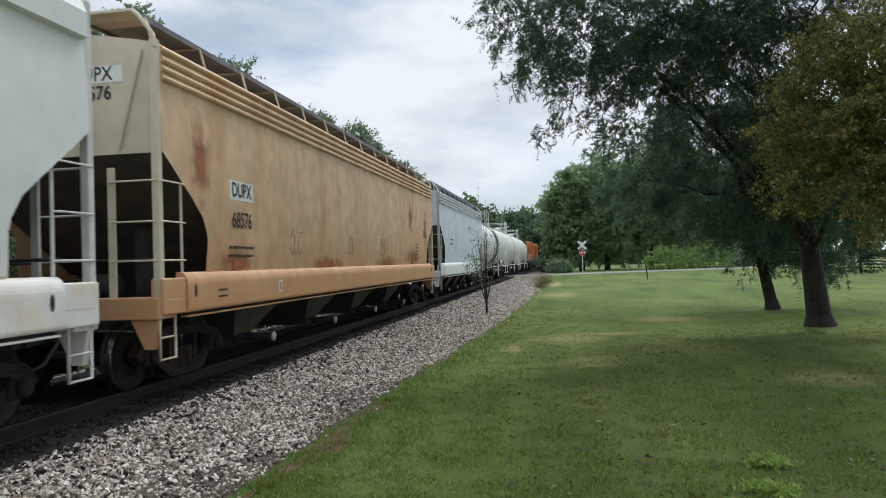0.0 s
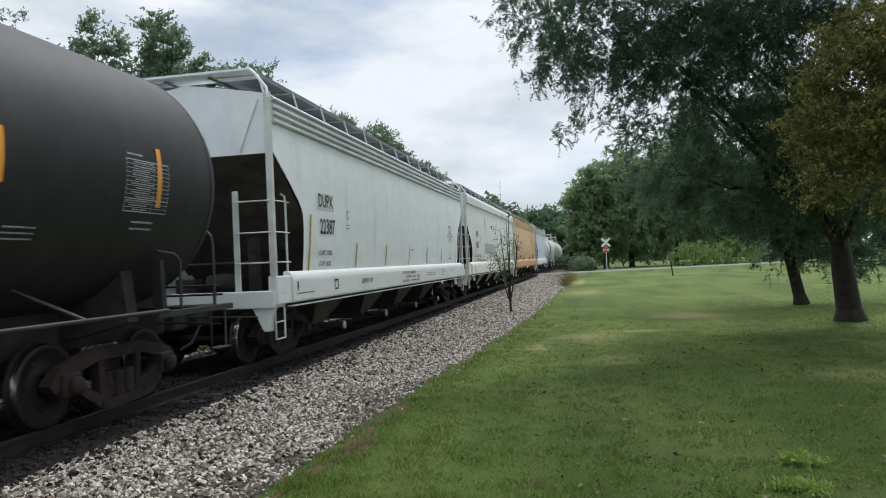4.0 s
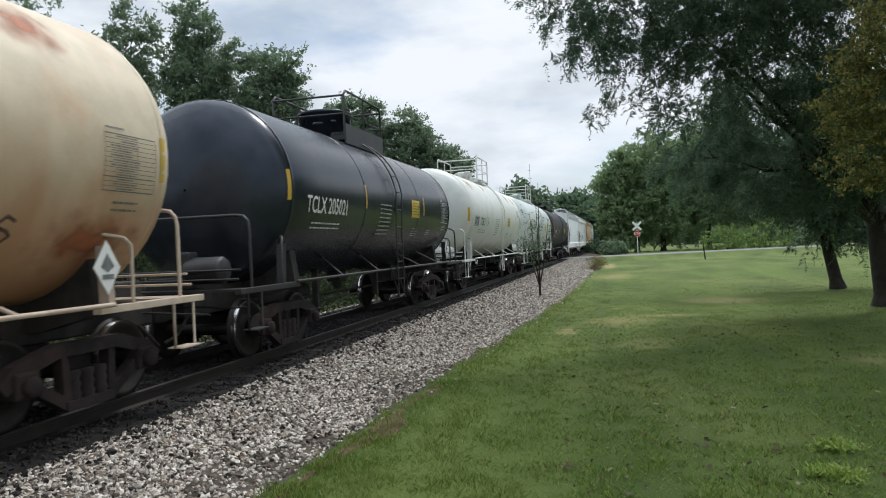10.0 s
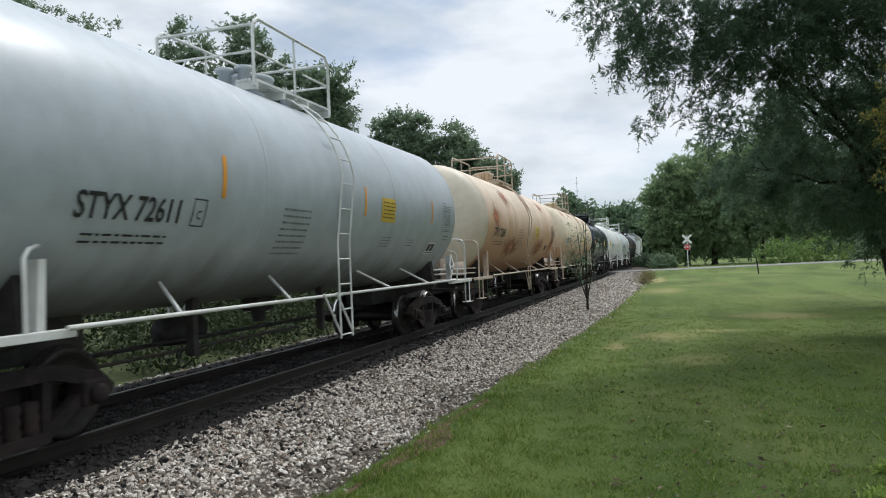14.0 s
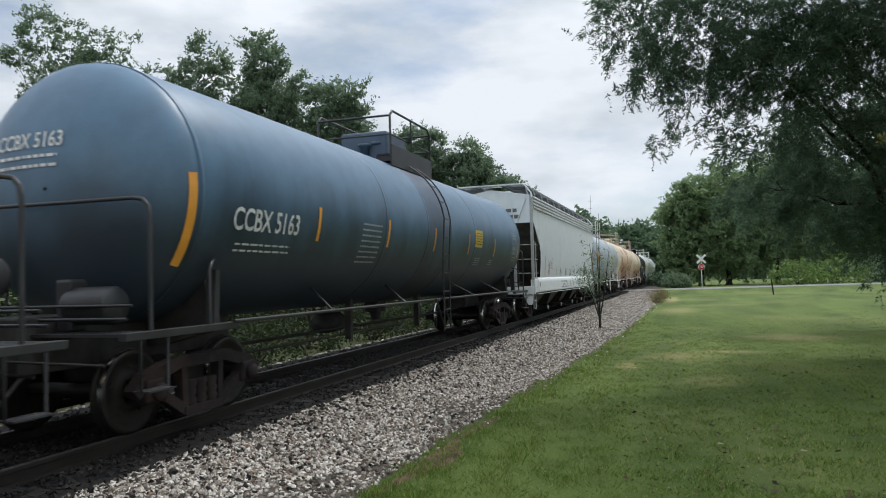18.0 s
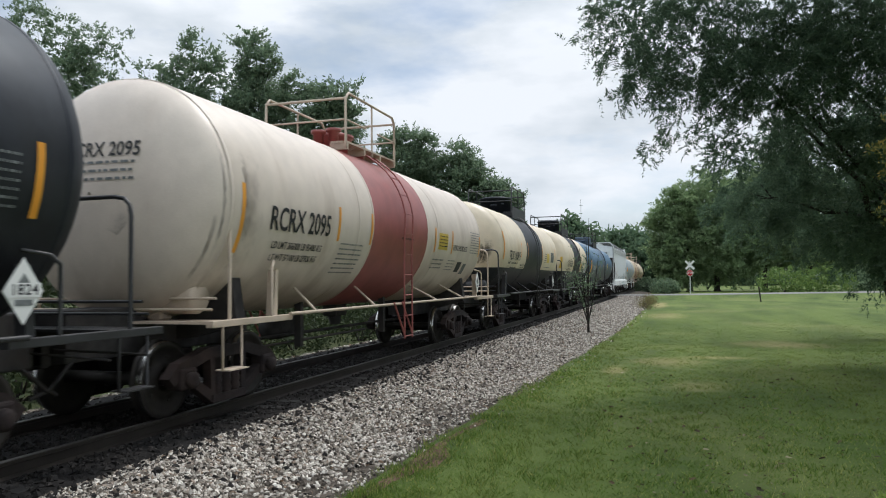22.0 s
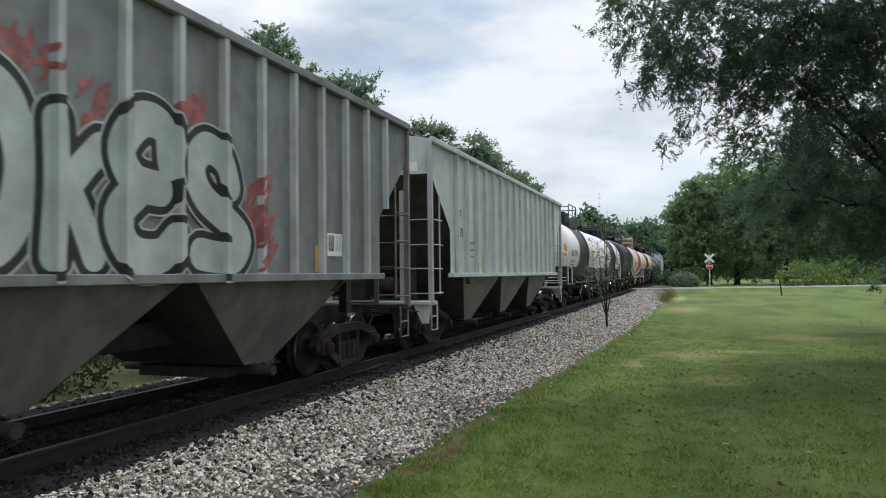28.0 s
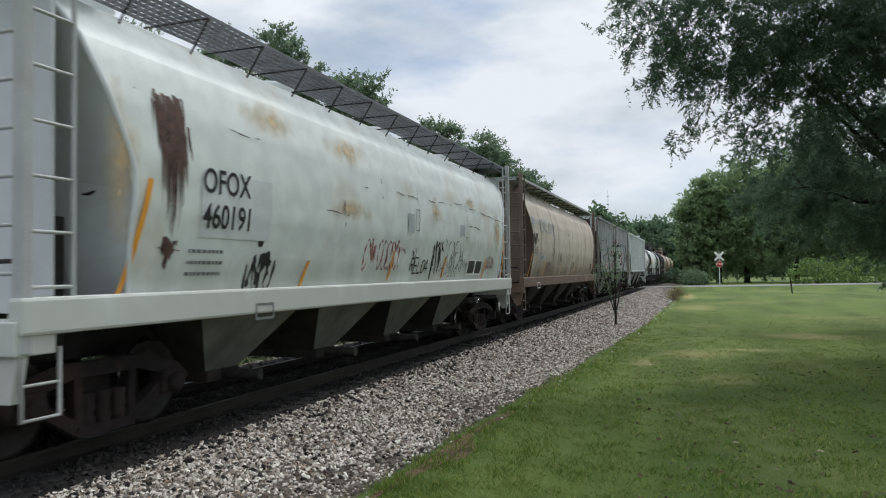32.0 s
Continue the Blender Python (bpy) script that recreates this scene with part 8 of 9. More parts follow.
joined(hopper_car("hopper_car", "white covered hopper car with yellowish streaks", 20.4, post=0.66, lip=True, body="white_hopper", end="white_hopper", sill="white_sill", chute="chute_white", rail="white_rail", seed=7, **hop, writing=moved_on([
    ("patch", "white_patch", -7.6, -6.7, 2.68, 3.0), ("text", "black_ink", "DUPX", -7.15, 2.84, 0.25), ("text", "black_ink", "68252", -7.12, 2.34, 0.26), ("text", "black_ink", "LD LMT  221600 lbs  100500 kg LO", -6.69, 1.84, 0.125, 0.72), ("text", "black_ink", "LT WT    64400 lbs  29250 kg", -6.78, 1.65, 0.125, 0.72),
    ("patch", "grey_patch", -4.73, -0.93, 1.95, 2.45), ("bars", "black_ink", 0.0, 2.3, 1.3, 0.1, 1), ("bars", "black_ink", 0.0, 2.14, 1.1, 0.09, 1), ("tape", TAPE, -7.86, 1.45, 2.7, 0.06), *[("tape", TAPE, y, 1.58, 2.18, 0.04) for y in (-5.19, -2.62, -0.10, 2.52, 5.14, 7.5)], ("text", "black_ink", "C", -6.13, 2.55, 0.12), ("bars", "black_ink", -6.13, 2.69, 0.16, 0.06, 1), ("frame", "black_ink", -6.13, 2.60, 0.24, 0.34), ("blot", "grey_ink", -7.9, 1.82, 0.14, 0.1, 9), ("jack_plate", "white_rail", -8.03), ("jack_hole", "black_ink", -8.03), ("patch", "rust_wash", -8.0, 8.0, 1.56, 1.59),
    *[("cloud", "rust_cloud", y - 1.6 * w, y + 1.6 * w, z0, z1) for y, w, z0, z1 in (*STREAKS, (-5.0, 1.2, 1.5, 1.74), (0.0, 1.5, 1.5, 1.70), (4.6, 1.6, 1.5, 1.74))],
    ("bars", "black_ink", 6.6, 2.0, 0.7, 0.7, 6), ("sill_bars", "black_ink", 6.2, 1.17, 1.1, 0.07, 1), ("sill_box", "black_ink", -8.3, 0.2), ("sill_bars", "black_ink", 1.0, 1.17, 1.3, 0.09, 1)], 0.29)), 7.91)
joined(hopper_car("hopper_car", "clean pale grey covered hopper car", 19.8, cut=3.55, body="grey_hopper", end="grey_hopper", sill="white_hopper", rail="white_rail", seed=8, **hop, writing=[
    ("patch", "white_patch", -7.2, -6.25, 2.73, 3.05), ("text", "black_ink", "DUPX", -6.72, 2.89, 0.25), ("text", "black_ink", "22387", -6.65, 2.39, 0.28), ("text", "black_ink", "LD LMT  215800", -6.78, 1.89, 0.09), ("text", "black_ink", "LT WT  66200", -6.78, 1.68, 0.09),
    ("text", "grey_ink", "C", -5.42, 2.69, 0.18), ("bars", "grey_ink", -5.42, 2.45, 0.22, 0.14, 2), ("tape", YTAPE, -7.65, 1.45, 2.6, 0.12), *[("tape", YTAPE, y, 1.60, 2.12, 0.1) for y in (-4.88, -2.46, -0.02, 2.31, 4.63)], *[("patch", "weld_line", y - 0.006, y + 0.006, 1.6, 4.0) for y in (-5.4, -2.28, -0.78, 2.5, 4.2)], ("text", "black_ink", "RE-HATCHED", 0.42, 2.0, 0.05), ("tape", YTAPE, 7.46, 1.45, 2.4, 0.05),
    *[("text", "black_ink", t, 6.28, 2.90 - 0.088 * i, 0.062, 0.9) for i, t in enumerate(("EXTERIOR PAINT", "CORROSION", "FOLLOWING", "DO NOT USE STEAM", "WATER OR SHARP OBJECTS", "ENTER CAR WITH", "SOFT SOLE SHOES"))], ("patch", "white_patch", 6.05, 6.6, 1.66, 1.98), ("bars", "grey_ink", 6.32, 1.75, 0.45, 0.14, 1), ("sill_bars", "grey_ink", 4.49, 1.18, 0.6, 0.24, 3), ("sill_bars", "black_ink", 6.02, 1.2, 0.2, 0.1, 1), ("jack_plate", "white_rail", 7.5), ("jack_hole", "black_ink", 7.5), ("sill_text", "black_ink", "CENTER FLOW", -4.3, 0.1), ("sill_text", "black_ink", "NOTE: CAR HAS FOUR COMPARTMENTS", -0.32, 0.068, 0.10), ("sill_text", "black_ink", "EQUIPPED WITH", -0.38, 0.068, -0.02), ("sill_bars", "black_ink", 0.28, 1.15, 0.36, 0.12, 1), ("sill_text", "black_ink", "OUTLETS", 0.76, 0.068, -0.02), ("sill_text", "black_ink", "CAUTION: REMOVE", -0.68, 0.068, -0.125), ("sill_bars", "black_ink", 0.22, 1.045, 0.6, 0.12, 1), ("sill_text", "black_ink", "OUTLETS", 0.76, 0.068, -0.125), ("sill_bars", "black_ink", 2.6, 1.17, 1.4, 0.13, 2), ("sill_box", "black_ink", -6.38, 0.22), ("sill_bars", "black_ink", -8.0, 1.08, 0.8, 0.06, 1)]), -12.3)
joined(tank_car("tank_car", "dull black tank car with orange strips", 17.6, 1.64, 2.82, ["tank_dull_black"], plain, rail="black_rail", tank_half=8.4, arcs=(8.3, 8.0), placards=False, end_hazard="1987", seed=9,
       writing=tank_marks("TILX 318476", "white_ink", -6.2, 2.46, 0.27, 2.94, (-5.05, -2.13, 1.1, 4.08), th=7.5, band=TAPE, extra=[("patch", TAPE, -7.72, -7.62, 2.22, 3.22), ("patch", TAPE, 6.44, 6.53, 2.4, 3.1), ("frame", "white_ink", -4.86, 2.46, 0.22, 0.32), ("head_text", "white_ink", "TILX 318476", -0.45, 3.29, 0.2), ("head_bars", "white_ink", -0.3, 3.02, 0.7, 0.26, 2)])), -32.4)
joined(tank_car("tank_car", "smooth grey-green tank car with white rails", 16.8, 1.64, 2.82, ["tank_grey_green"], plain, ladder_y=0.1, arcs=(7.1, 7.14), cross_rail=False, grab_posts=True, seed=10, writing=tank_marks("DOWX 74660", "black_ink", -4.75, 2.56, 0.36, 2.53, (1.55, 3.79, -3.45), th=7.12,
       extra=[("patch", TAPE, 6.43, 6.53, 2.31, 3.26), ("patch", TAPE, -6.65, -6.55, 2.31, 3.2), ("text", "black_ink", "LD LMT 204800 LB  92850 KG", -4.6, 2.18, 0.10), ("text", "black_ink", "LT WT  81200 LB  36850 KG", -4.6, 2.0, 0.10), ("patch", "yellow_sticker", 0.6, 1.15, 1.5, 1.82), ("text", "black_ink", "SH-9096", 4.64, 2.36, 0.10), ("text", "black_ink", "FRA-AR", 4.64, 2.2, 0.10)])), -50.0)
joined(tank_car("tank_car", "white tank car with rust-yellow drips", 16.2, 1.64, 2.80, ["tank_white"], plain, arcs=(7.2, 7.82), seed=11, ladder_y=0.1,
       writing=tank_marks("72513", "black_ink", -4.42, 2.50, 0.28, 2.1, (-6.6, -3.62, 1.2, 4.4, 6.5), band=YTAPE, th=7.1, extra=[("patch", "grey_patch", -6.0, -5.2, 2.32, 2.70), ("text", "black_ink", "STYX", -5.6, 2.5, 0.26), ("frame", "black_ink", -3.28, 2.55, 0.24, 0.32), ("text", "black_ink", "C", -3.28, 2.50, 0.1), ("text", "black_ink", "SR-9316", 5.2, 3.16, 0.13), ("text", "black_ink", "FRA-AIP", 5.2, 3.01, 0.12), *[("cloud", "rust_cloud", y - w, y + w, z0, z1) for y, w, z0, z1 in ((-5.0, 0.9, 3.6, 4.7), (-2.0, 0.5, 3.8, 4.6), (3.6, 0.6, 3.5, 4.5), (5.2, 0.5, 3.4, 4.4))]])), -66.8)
joined(tank_car("tank_car", "glossy black tank car with yellow notice", 14.4, 1.54, 2.68, ["tank_black"], plain, rail="black_rail", dome="drum", arcs=(6.85, 6.5), seed=12,
       writing=tank_marks("TCLX 205021", "white_ink", -4.0, 2.43, 0.28, 1.75, (2.55, 5.6, -2.0, -5.6), band=YTAPE, th=6.1)), -82.9)
joined(tank_car("tank_car", "tan tank car with orange rust washes", 16.5, 1.64, 2.80, ["tank_tan"], plain, rail="tan_rail", arcs=(7.0, 6.99), seed=13,
       writing=tank_marks("STYX 72879", "black_ink", -5.0, 2.45, 0.26, 1.93, (1.25, 6.5, -3.4, -6.5), band=YTAPE, th=7.2, extra=[("under", "grey_patch", -5.95, -5.12, 2.29, 2.61), ("frame", "black_ink", -3.85, 2.4, 0.24, 0.32), ("scrawl", "brown_smear", -4.6, 1.84, 0.9, 0.28, 5, 0.018), ("pen", "brown_smear", "DETH", 1.52, 1.76, 0.36, 1.6, 0.025), ("pen", "brown_smear", "TRALLS", 3.8, 1.88, 0.27, 1.65, 0.018), ("scrawl", "brown_smear", 2.25, 2.2, 0.25, 0.2, 2, 0.02), ("scrawl", "brown_smear", -2.2, 1.75, 1.6, 0.4, 5, 0.03), *[("cloud", "red_rust_cloud", y - w, y + w, z0, z1) for y, w, z0, z1 in ((1.9, 0.8, 3.5, 4.6), (3.7, 0.6, 3.4, 4.4), (5.0, 0.7, 3.5, 4.5), (-1.5, 0.9, 3.7, 4.7), (-4.5, 0.8, 3.6, 4.6), (-1.0, 1.2, 1.2, 2.2), (5.6, 0.9, 1.2, 2.2))]])), -97.45)
joined(tank_car("tank_car", "heavily rusted orange-brown tank car", 16.3, 1.65, 2.83, ["tank_rust", "tank_tan_plain"], lambda y, z: 1 if y < -6.3 else 0, rail="tan_rail", arcs=(6.91, 7.3), seed=14, breaks=(-6.3,),
       writing=tank_marks("STYX 72869", "black_ink", -4.7, 2.45, 0.26, 1.93, (1.26, 3.87, 6.5, -3.2, -5.85), band=YTAPE, th=7.1, extra=[("bars", "brown_smear", 5.7, 2.7, 0.8, 0.7, 8), ("patch", "brown_smear", 4.35, 4.8, 1.92, 2.14), ("drips", "tan_drip", -2.6, 2.2, 3.4, 0.8, 26), ("drips", "rust_drip", -2.8, 2.3, 3.4, 0.8, 30), ("drips", "rust_drip", 2.6, 2.1, 3.2, 0.6, 14), *[("cloud", "red_rust_cloud", y - w, y + w, z0, z1) for y, w, z0, z1 in ((0.7, 0.8, 3.2, 4.4), (4.0, 0.7, 3.4, 4.4), (-3.2, 0.8, 3.2, 4.3), (-5.2, 0.7, 2.2, 3.6), (2.8, 1.5, 1.4, 2.6), (-2.5, 1.6, 1.4, 2.5), (5.8, 1.0, 1.4, 2.8))]])), -114.05)
joined(tank_car("tank_car", "plain blue-grey tank car with white rails", 16.2, 1.64, 2.80, ["tank_bluegrey"], plain, arcs=(6.95, 7.73), seed=15,
       writing=tank_marks("STYX 72611", "black_ink", -4.76, 2.25, 0.25, 2.0, (-3.3, 0.9, 4.6, 6.9, -6.6), th=7.05, extra=[("frame", "black_ink", -3.72, 2.27, 0.24, 0.32), ("text", "black_ink", "C", -3.72, 2.24, 0.1), ("patch", "white_patch", 4.75, 5.25, 1.76, 2.04), ("patch", "window_black", 4.78, 4.985, 1.83, 2.01), ("patch", "window_black", 5.015, 5.22, 1.83, 2.01), ("patch", "window_black", 4.78, 5.22, 1.785, 1.81)])), -130.2)
joined(hopper_car("hopper_car", "white covered hopper car with graffiti along its sill", 19.9, cut=3.55, body="dull_white_hopper", end="grey_hopper", sill="white_hopper", rail="grey_rail", seed=16, **hop, writing=moved_on([
    ("text", "grey_ink", "PLASTIC GRANULES", 6.8, 2.79, 0.11), ("patch", "brown_smear", 3.61, 5.3, 2.78, 2.80), ("patch", "black_ink", 3.6, 4.5, 2.775, 2.81), ("patch", "brown_smear", 3.57, 4.9, 2.26, 2.285),
    *[("tape", YTAPE, y, 1.60, z, 0.1) for y, z in ((7.94, 2.6), (5.15, 2.12), (2.68, 2.1), (0.19, 2.11), (-2.27, 2.11), (-4.75, 2.1), (-7.4, 2.4))], ("patch", "white_patch", 6.72, 7.18, 1.70, 2.02), ("patch", "black_ink", 6.76, 7.14, 1.76, 1.97), ("bars", "grey_ink", 6.95, 2.25, 0.5, 0.3, 3), ("text", "black_ink", "UN-2", 7.5, 1.95, 0.07), ("text", "black_ink", "2/07", 7.5, 1.78, 0.07),
    ("scrawl", "black_ink", 4.25, 1.88, 0.7, 0.7, 4, 0.09), ("scrawl", "black_ink", 4.5, 1.82, 0.8, 0.6, 4, 0.05), ("scrawl", "graffiti_teal", 5.1, 1.9, 1.2, 0.7, 4, 0.05), ("scrawl", "graffiti_teal", 2.25, 1.80, 0.7, 0.40, 5, 0.03), ("scrawl", "graffiti_teal", 3.05, 1.76, 0.6, 0.36, 4, 0.03), ("scrawl", "black_ink", 1.59, 1.77, 0.26, 0.32, 5, 0.016), ("scrawl", "black_ink", 0.55, 1.82, 0.26, 0.36, 5, 0.016),
    ("text", "black_ink", "RE-HATCHED", 0.05, 2.04, 0.055), ("scrawl", "black_ink", -0.78, 1.76, 0.42, 0.36, 6, 0.018), ("scratch", "black_ink", -0.72, 1.90, -0.5, 1.90, 0.014), ("scratch", "black_ink", -0.5, 1.90, -0.38, 2.02, 0.014), ("blot", "black_ink", -0.38, 2.02, 0.06, 0.06, 5), ("scrawl", "black_ink", -2.1, 1.78, 0.36, 0.4, 5, 0.018), ("scrawl", "black_ink", -3.6, 1.8, 0.4, 0.4, 5, 0.018), ("scrawl", "graffiti_red", -6.3, 2.0, 1.0, 0.7, 4, 0.03),
    *[("sill_text", "black_ink", t, y, h, dz) for y, h in ((-0.47, 0.09), (2.59, 0.075)) for t, dz in (("NON", 0.065), ("VENTED", -0.06))], ("sill_text", "black_ink", "CAUTION", 0.05, 0.055), ("sill_bars", "grey_ink", 0.42, 1.18, 0.4, 0.08, 2), ("sill_scrawl", "graffiti_teal", 1.23, 1.05, 0.22, 7, 0.04), ("sill_scrawl", "black_ink", 2.12, 0.24, 0.24, 4, 0.02), ("sill_box", "black_ink", 2.85, 0.14), ("sill_scrawl", "black_ink", 3.74, 1.25, 0.22, 6, 0.028), ("sill_scrawl", "black_ink", 5.58, 1.25, 0.22, 7, 0.03), ("sill_scrawl", "black_ink", -1.29, 0.30, 0.26, 4, 0.016),
    *[("sill_text", "black_ink", "OUTLETS", y, 0.068, dz) for y, dz in ((-2.2, -0.02), (-2.05, -0.125))], ("sill_text", "black_ink", "CAUTION: REMOVE", -3.5, 0.068, -0.125), ("sill_bars", "black_ink", -2.65, 1.045, 0.6, 0.12, 1), ("sill_text", "black_ink", "NOTE: CAR HAS FOUR COMPARTMENTS", -3.14, 0.068, 0.10), ("sill_text", "black_ink", "EQUIPPED WITH", -3.2, 0.068, -0.02),
    ("sill_bars", "grey_ink", 6.6, 1.17, 0.4, 0.2, 3), ("sill_box", "black_ink", 7.9, 0.2), *[("end_patch", "grey_ink", x0, x1, z, z + 0.13, -1) for x0, x1, z in ((0.35, 0.5, 3.95), (0.55, 0.75, 3.95), (0.8, 0.95, 3.95), (0.3, 0.55, 3.72), (0.6, 0.8, 3.72), (0.85, 1.05, 3.72))]], 0.37)), -146.7)
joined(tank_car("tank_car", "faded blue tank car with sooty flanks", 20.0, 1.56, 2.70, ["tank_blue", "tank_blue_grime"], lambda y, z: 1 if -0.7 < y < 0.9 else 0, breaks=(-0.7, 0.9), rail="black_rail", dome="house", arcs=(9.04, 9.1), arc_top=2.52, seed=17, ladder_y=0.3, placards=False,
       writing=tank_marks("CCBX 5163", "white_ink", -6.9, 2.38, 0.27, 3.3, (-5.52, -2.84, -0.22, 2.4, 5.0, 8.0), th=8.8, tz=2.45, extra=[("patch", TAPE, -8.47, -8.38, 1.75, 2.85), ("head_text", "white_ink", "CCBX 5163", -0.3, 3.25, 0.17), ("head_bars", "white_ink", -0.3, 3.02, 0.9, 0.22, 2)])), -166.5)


joined(tank_car("tank_car", "cream tank car with black belly and black middle band", 12.8, 1.55, 2.70, ["tank_cream", "tank_satin_black"], lambda y, z: 0 if z > -0.43 and not -1.4 < y < 1.4 else 1, belly=-0.43, breaks=(-1.4, 1.4), rail="black_rail", dome="drum", arcs=(5.6, 5.73), arc_top=2.55, hazard="1824", seed=18,
       writing=[("text", "black_ink", "UTLX", -3.55, 2.42, 0.32, 0.64), ("text", "black_ink", "630565", -2.52, 2.42, 0.32, 0.76), ("text", "black_ink", "THE TANK CAR PEOPLE", -3.2, 2.12, 0.11), ("text", "white_ink", "LD LMT 202400 LB 91800 KG", -3.0, 1.90, 0.10), ("bars", "white_ink", -3.0, 1.72, 1.9, 0.12, 1), ("patch", "yellow_sticker", 1.5, 2.2, 2.09, 2.52), ("sheet_bars", "black_ink", 1.85, 2.3, 0.58, 0.34, 5),
                *[("bars", "grey_ink", y, z, w, 0.2, 4) for y, z, w in ((2.67, 2.61, 0.72), (2.66, 2.32, 0.72), (2.42, 2.09, 0.5))], ("text", "black_ink", "SODIUM HYDROXIDE", 4.25, 2.87, 0.15, 0.62), ("text", "black_ink", "SOLUTION", 4.22, 2.66, 0.15, 0.62),
                ("patch", "grey_patch", 3.66, 4.66, 1.99, 2.56), ("sheet_bars", "grey_ink", 4.16, 2.27, 0.94, 0.52, 8), ("patch", "black_ink", 3.0, 3.42, 1.98, 2.22), ("bars", "white_ink", 2.6, 1.86, 0.7, 0.16, 2), ("cloud", "soot_cloud", 3.6, 5.0, 1.9, 2.3)]
       + tape_rows([-5.0, -2.95, -1.45, 1.36], 2.1, 2.75, YTAPE) + tape_rows([3.58, 4.76], 1.98, 2.5, YTAPE)), -186.4)
joined(tank_car("tank_car", "cream tank car with black belly and soot on its rear head", 13.2, 1.52, 2.67, ["tank_cream", "tank_satin_black"], lambda y, z: 0 if z > -0.43 and not -1.85 < y < 1.65 else 1, tank_half=6.15, belly=-0.43, breaks=(-1.85, 1.65), rail="black_rail", dome="drum", arcs=(6.27, 5.73), arc_top=2.55, hazard="1824", seed=19,
       writing=[("text", "black_ink", "TILX 160813", -3.86, 2.42, 0.29), *[("text", "black_ink", w, y, z, 0.1) for w, y, z in (("LD LMT", -4.62, 2.18), ("LT WT", -4.68, 2.02))], ("bars", "black_ink", -3.78, 2.18, 0.95, 0.16, 1), ("bars", "black_ink", -3.84, 2.02, 0.95, 0.16, 1), ("text", "black_ink", "4\" FIBERGLASS INSULATION", -2.36, 2.12, 0.068, 0.7), ("bars", "black_ink", -2.36, 2.04, 0.85, 0.055, 1),
                ("head_text", "black_ink", "TILX 160813", -0.25, 3.16, 0.17), ("head_bars", "grey_ink", -0.25, 2.90, 1.0, 0.30, 3), ("cloud", "soot_cloud", -6.14, -5.86, 1.7, 3.1), ("cloud", "soot_cloud", -6.12, -5.92, 1.75, 2.95),
                ("patch", "yellow_sticker", 2.72, 3.32, 2.32, 2.72), ("bars", "black_ink", 2.3, 2.5, 0.5, 0.42, 5), ("bars", "grey_ink", 3.0, 2.12, 1.5, 0.10, 1), ("patch", "grey_ink", 3.75, 4.5, 2.36, 2.80), ("sheet_bars", "black_ink", 4.12, 2.58, 0.68, 0.36, 6)]
       + tape_rows([-5.56], 2.28, 3.19, TAPE) + tape_rows([-2.81, -1.6, 1.55, 4.9], 2.4, 2.98, TAPE)), -199.2)
joined(tank_car("tank_car", "off-white tank car with a faded red middle band", 15.4, 1.54, 2.68, ["tank_pinkish", "tank_red"], lambda y, z: 1 if -1.6 < y < 1.45 else 0, breaks=(-1.6, 1.45), rail="tan_rail", ladder_paint="tank_red", arcs=(5.94, 7.15), arc_top=2.5, seed=20,
       writing=[("text", "black_ink", "RCRX 2095", -4.2, 2.45, 0.31), ("head_text", "black_ink", "RCRX 2095", 0.15, 3.2, 0.17), ("head_bars", "grey_ink", 0.15, 2.95, 0.9, 0.3, 3), ("text", "black_ink", "LD LMT 206000 LB 93400 KG", -4.2, 2.1, 0.10), ("text", "black_ink", "LT WT 57100 LB 25900 KG", -4.2, 1.92, 0.10), ("bars", "grey_ink", -2.4, 1.96, 0.9, 0.6, 7), ("patch", "yellow_sticker", 2.28, 2.98, 2.32, 2.70), ("sheet_bars", "black_ink", 2.62, 2.52, 0.6, 0.3, 4), ("text", "black_ink", "HYDROCHLORIC ACID", 4.05, 2.40, 0.13, 0.62), ("bars", "grey_ink", 2.46, 1.98, 0.8, 0.3, 3), ("bars", "grey_ink", 3.55, 1.96, 0.6, 0.32, 4), ("patch", "black_ink", 4.14, 4.52, 1.78, 2.06), ("patch", "grey_ink", 4.7, 5.0, 1.72, 2.02), ("bars", "grey_ink", 5.4, 2.60, 0.85, 0.6, 9), ("cloud", "soot_cloud", -6.6, -5.2, 1.3, 3.6), ("cloud", "soot_cloud", -7.0, -5.8, 1.2, 2.4), ("bars", "red_ink", 0.2, 2.45, 0.7, 0.14, 1)]
       + tape_rows([-5.75], 1.95, 2.85, TAPE) + tape_rows([-2.98, -1.66, 2.01, 3.34, 5.9], 2.25, 2.8, TAPE)), -212.9)
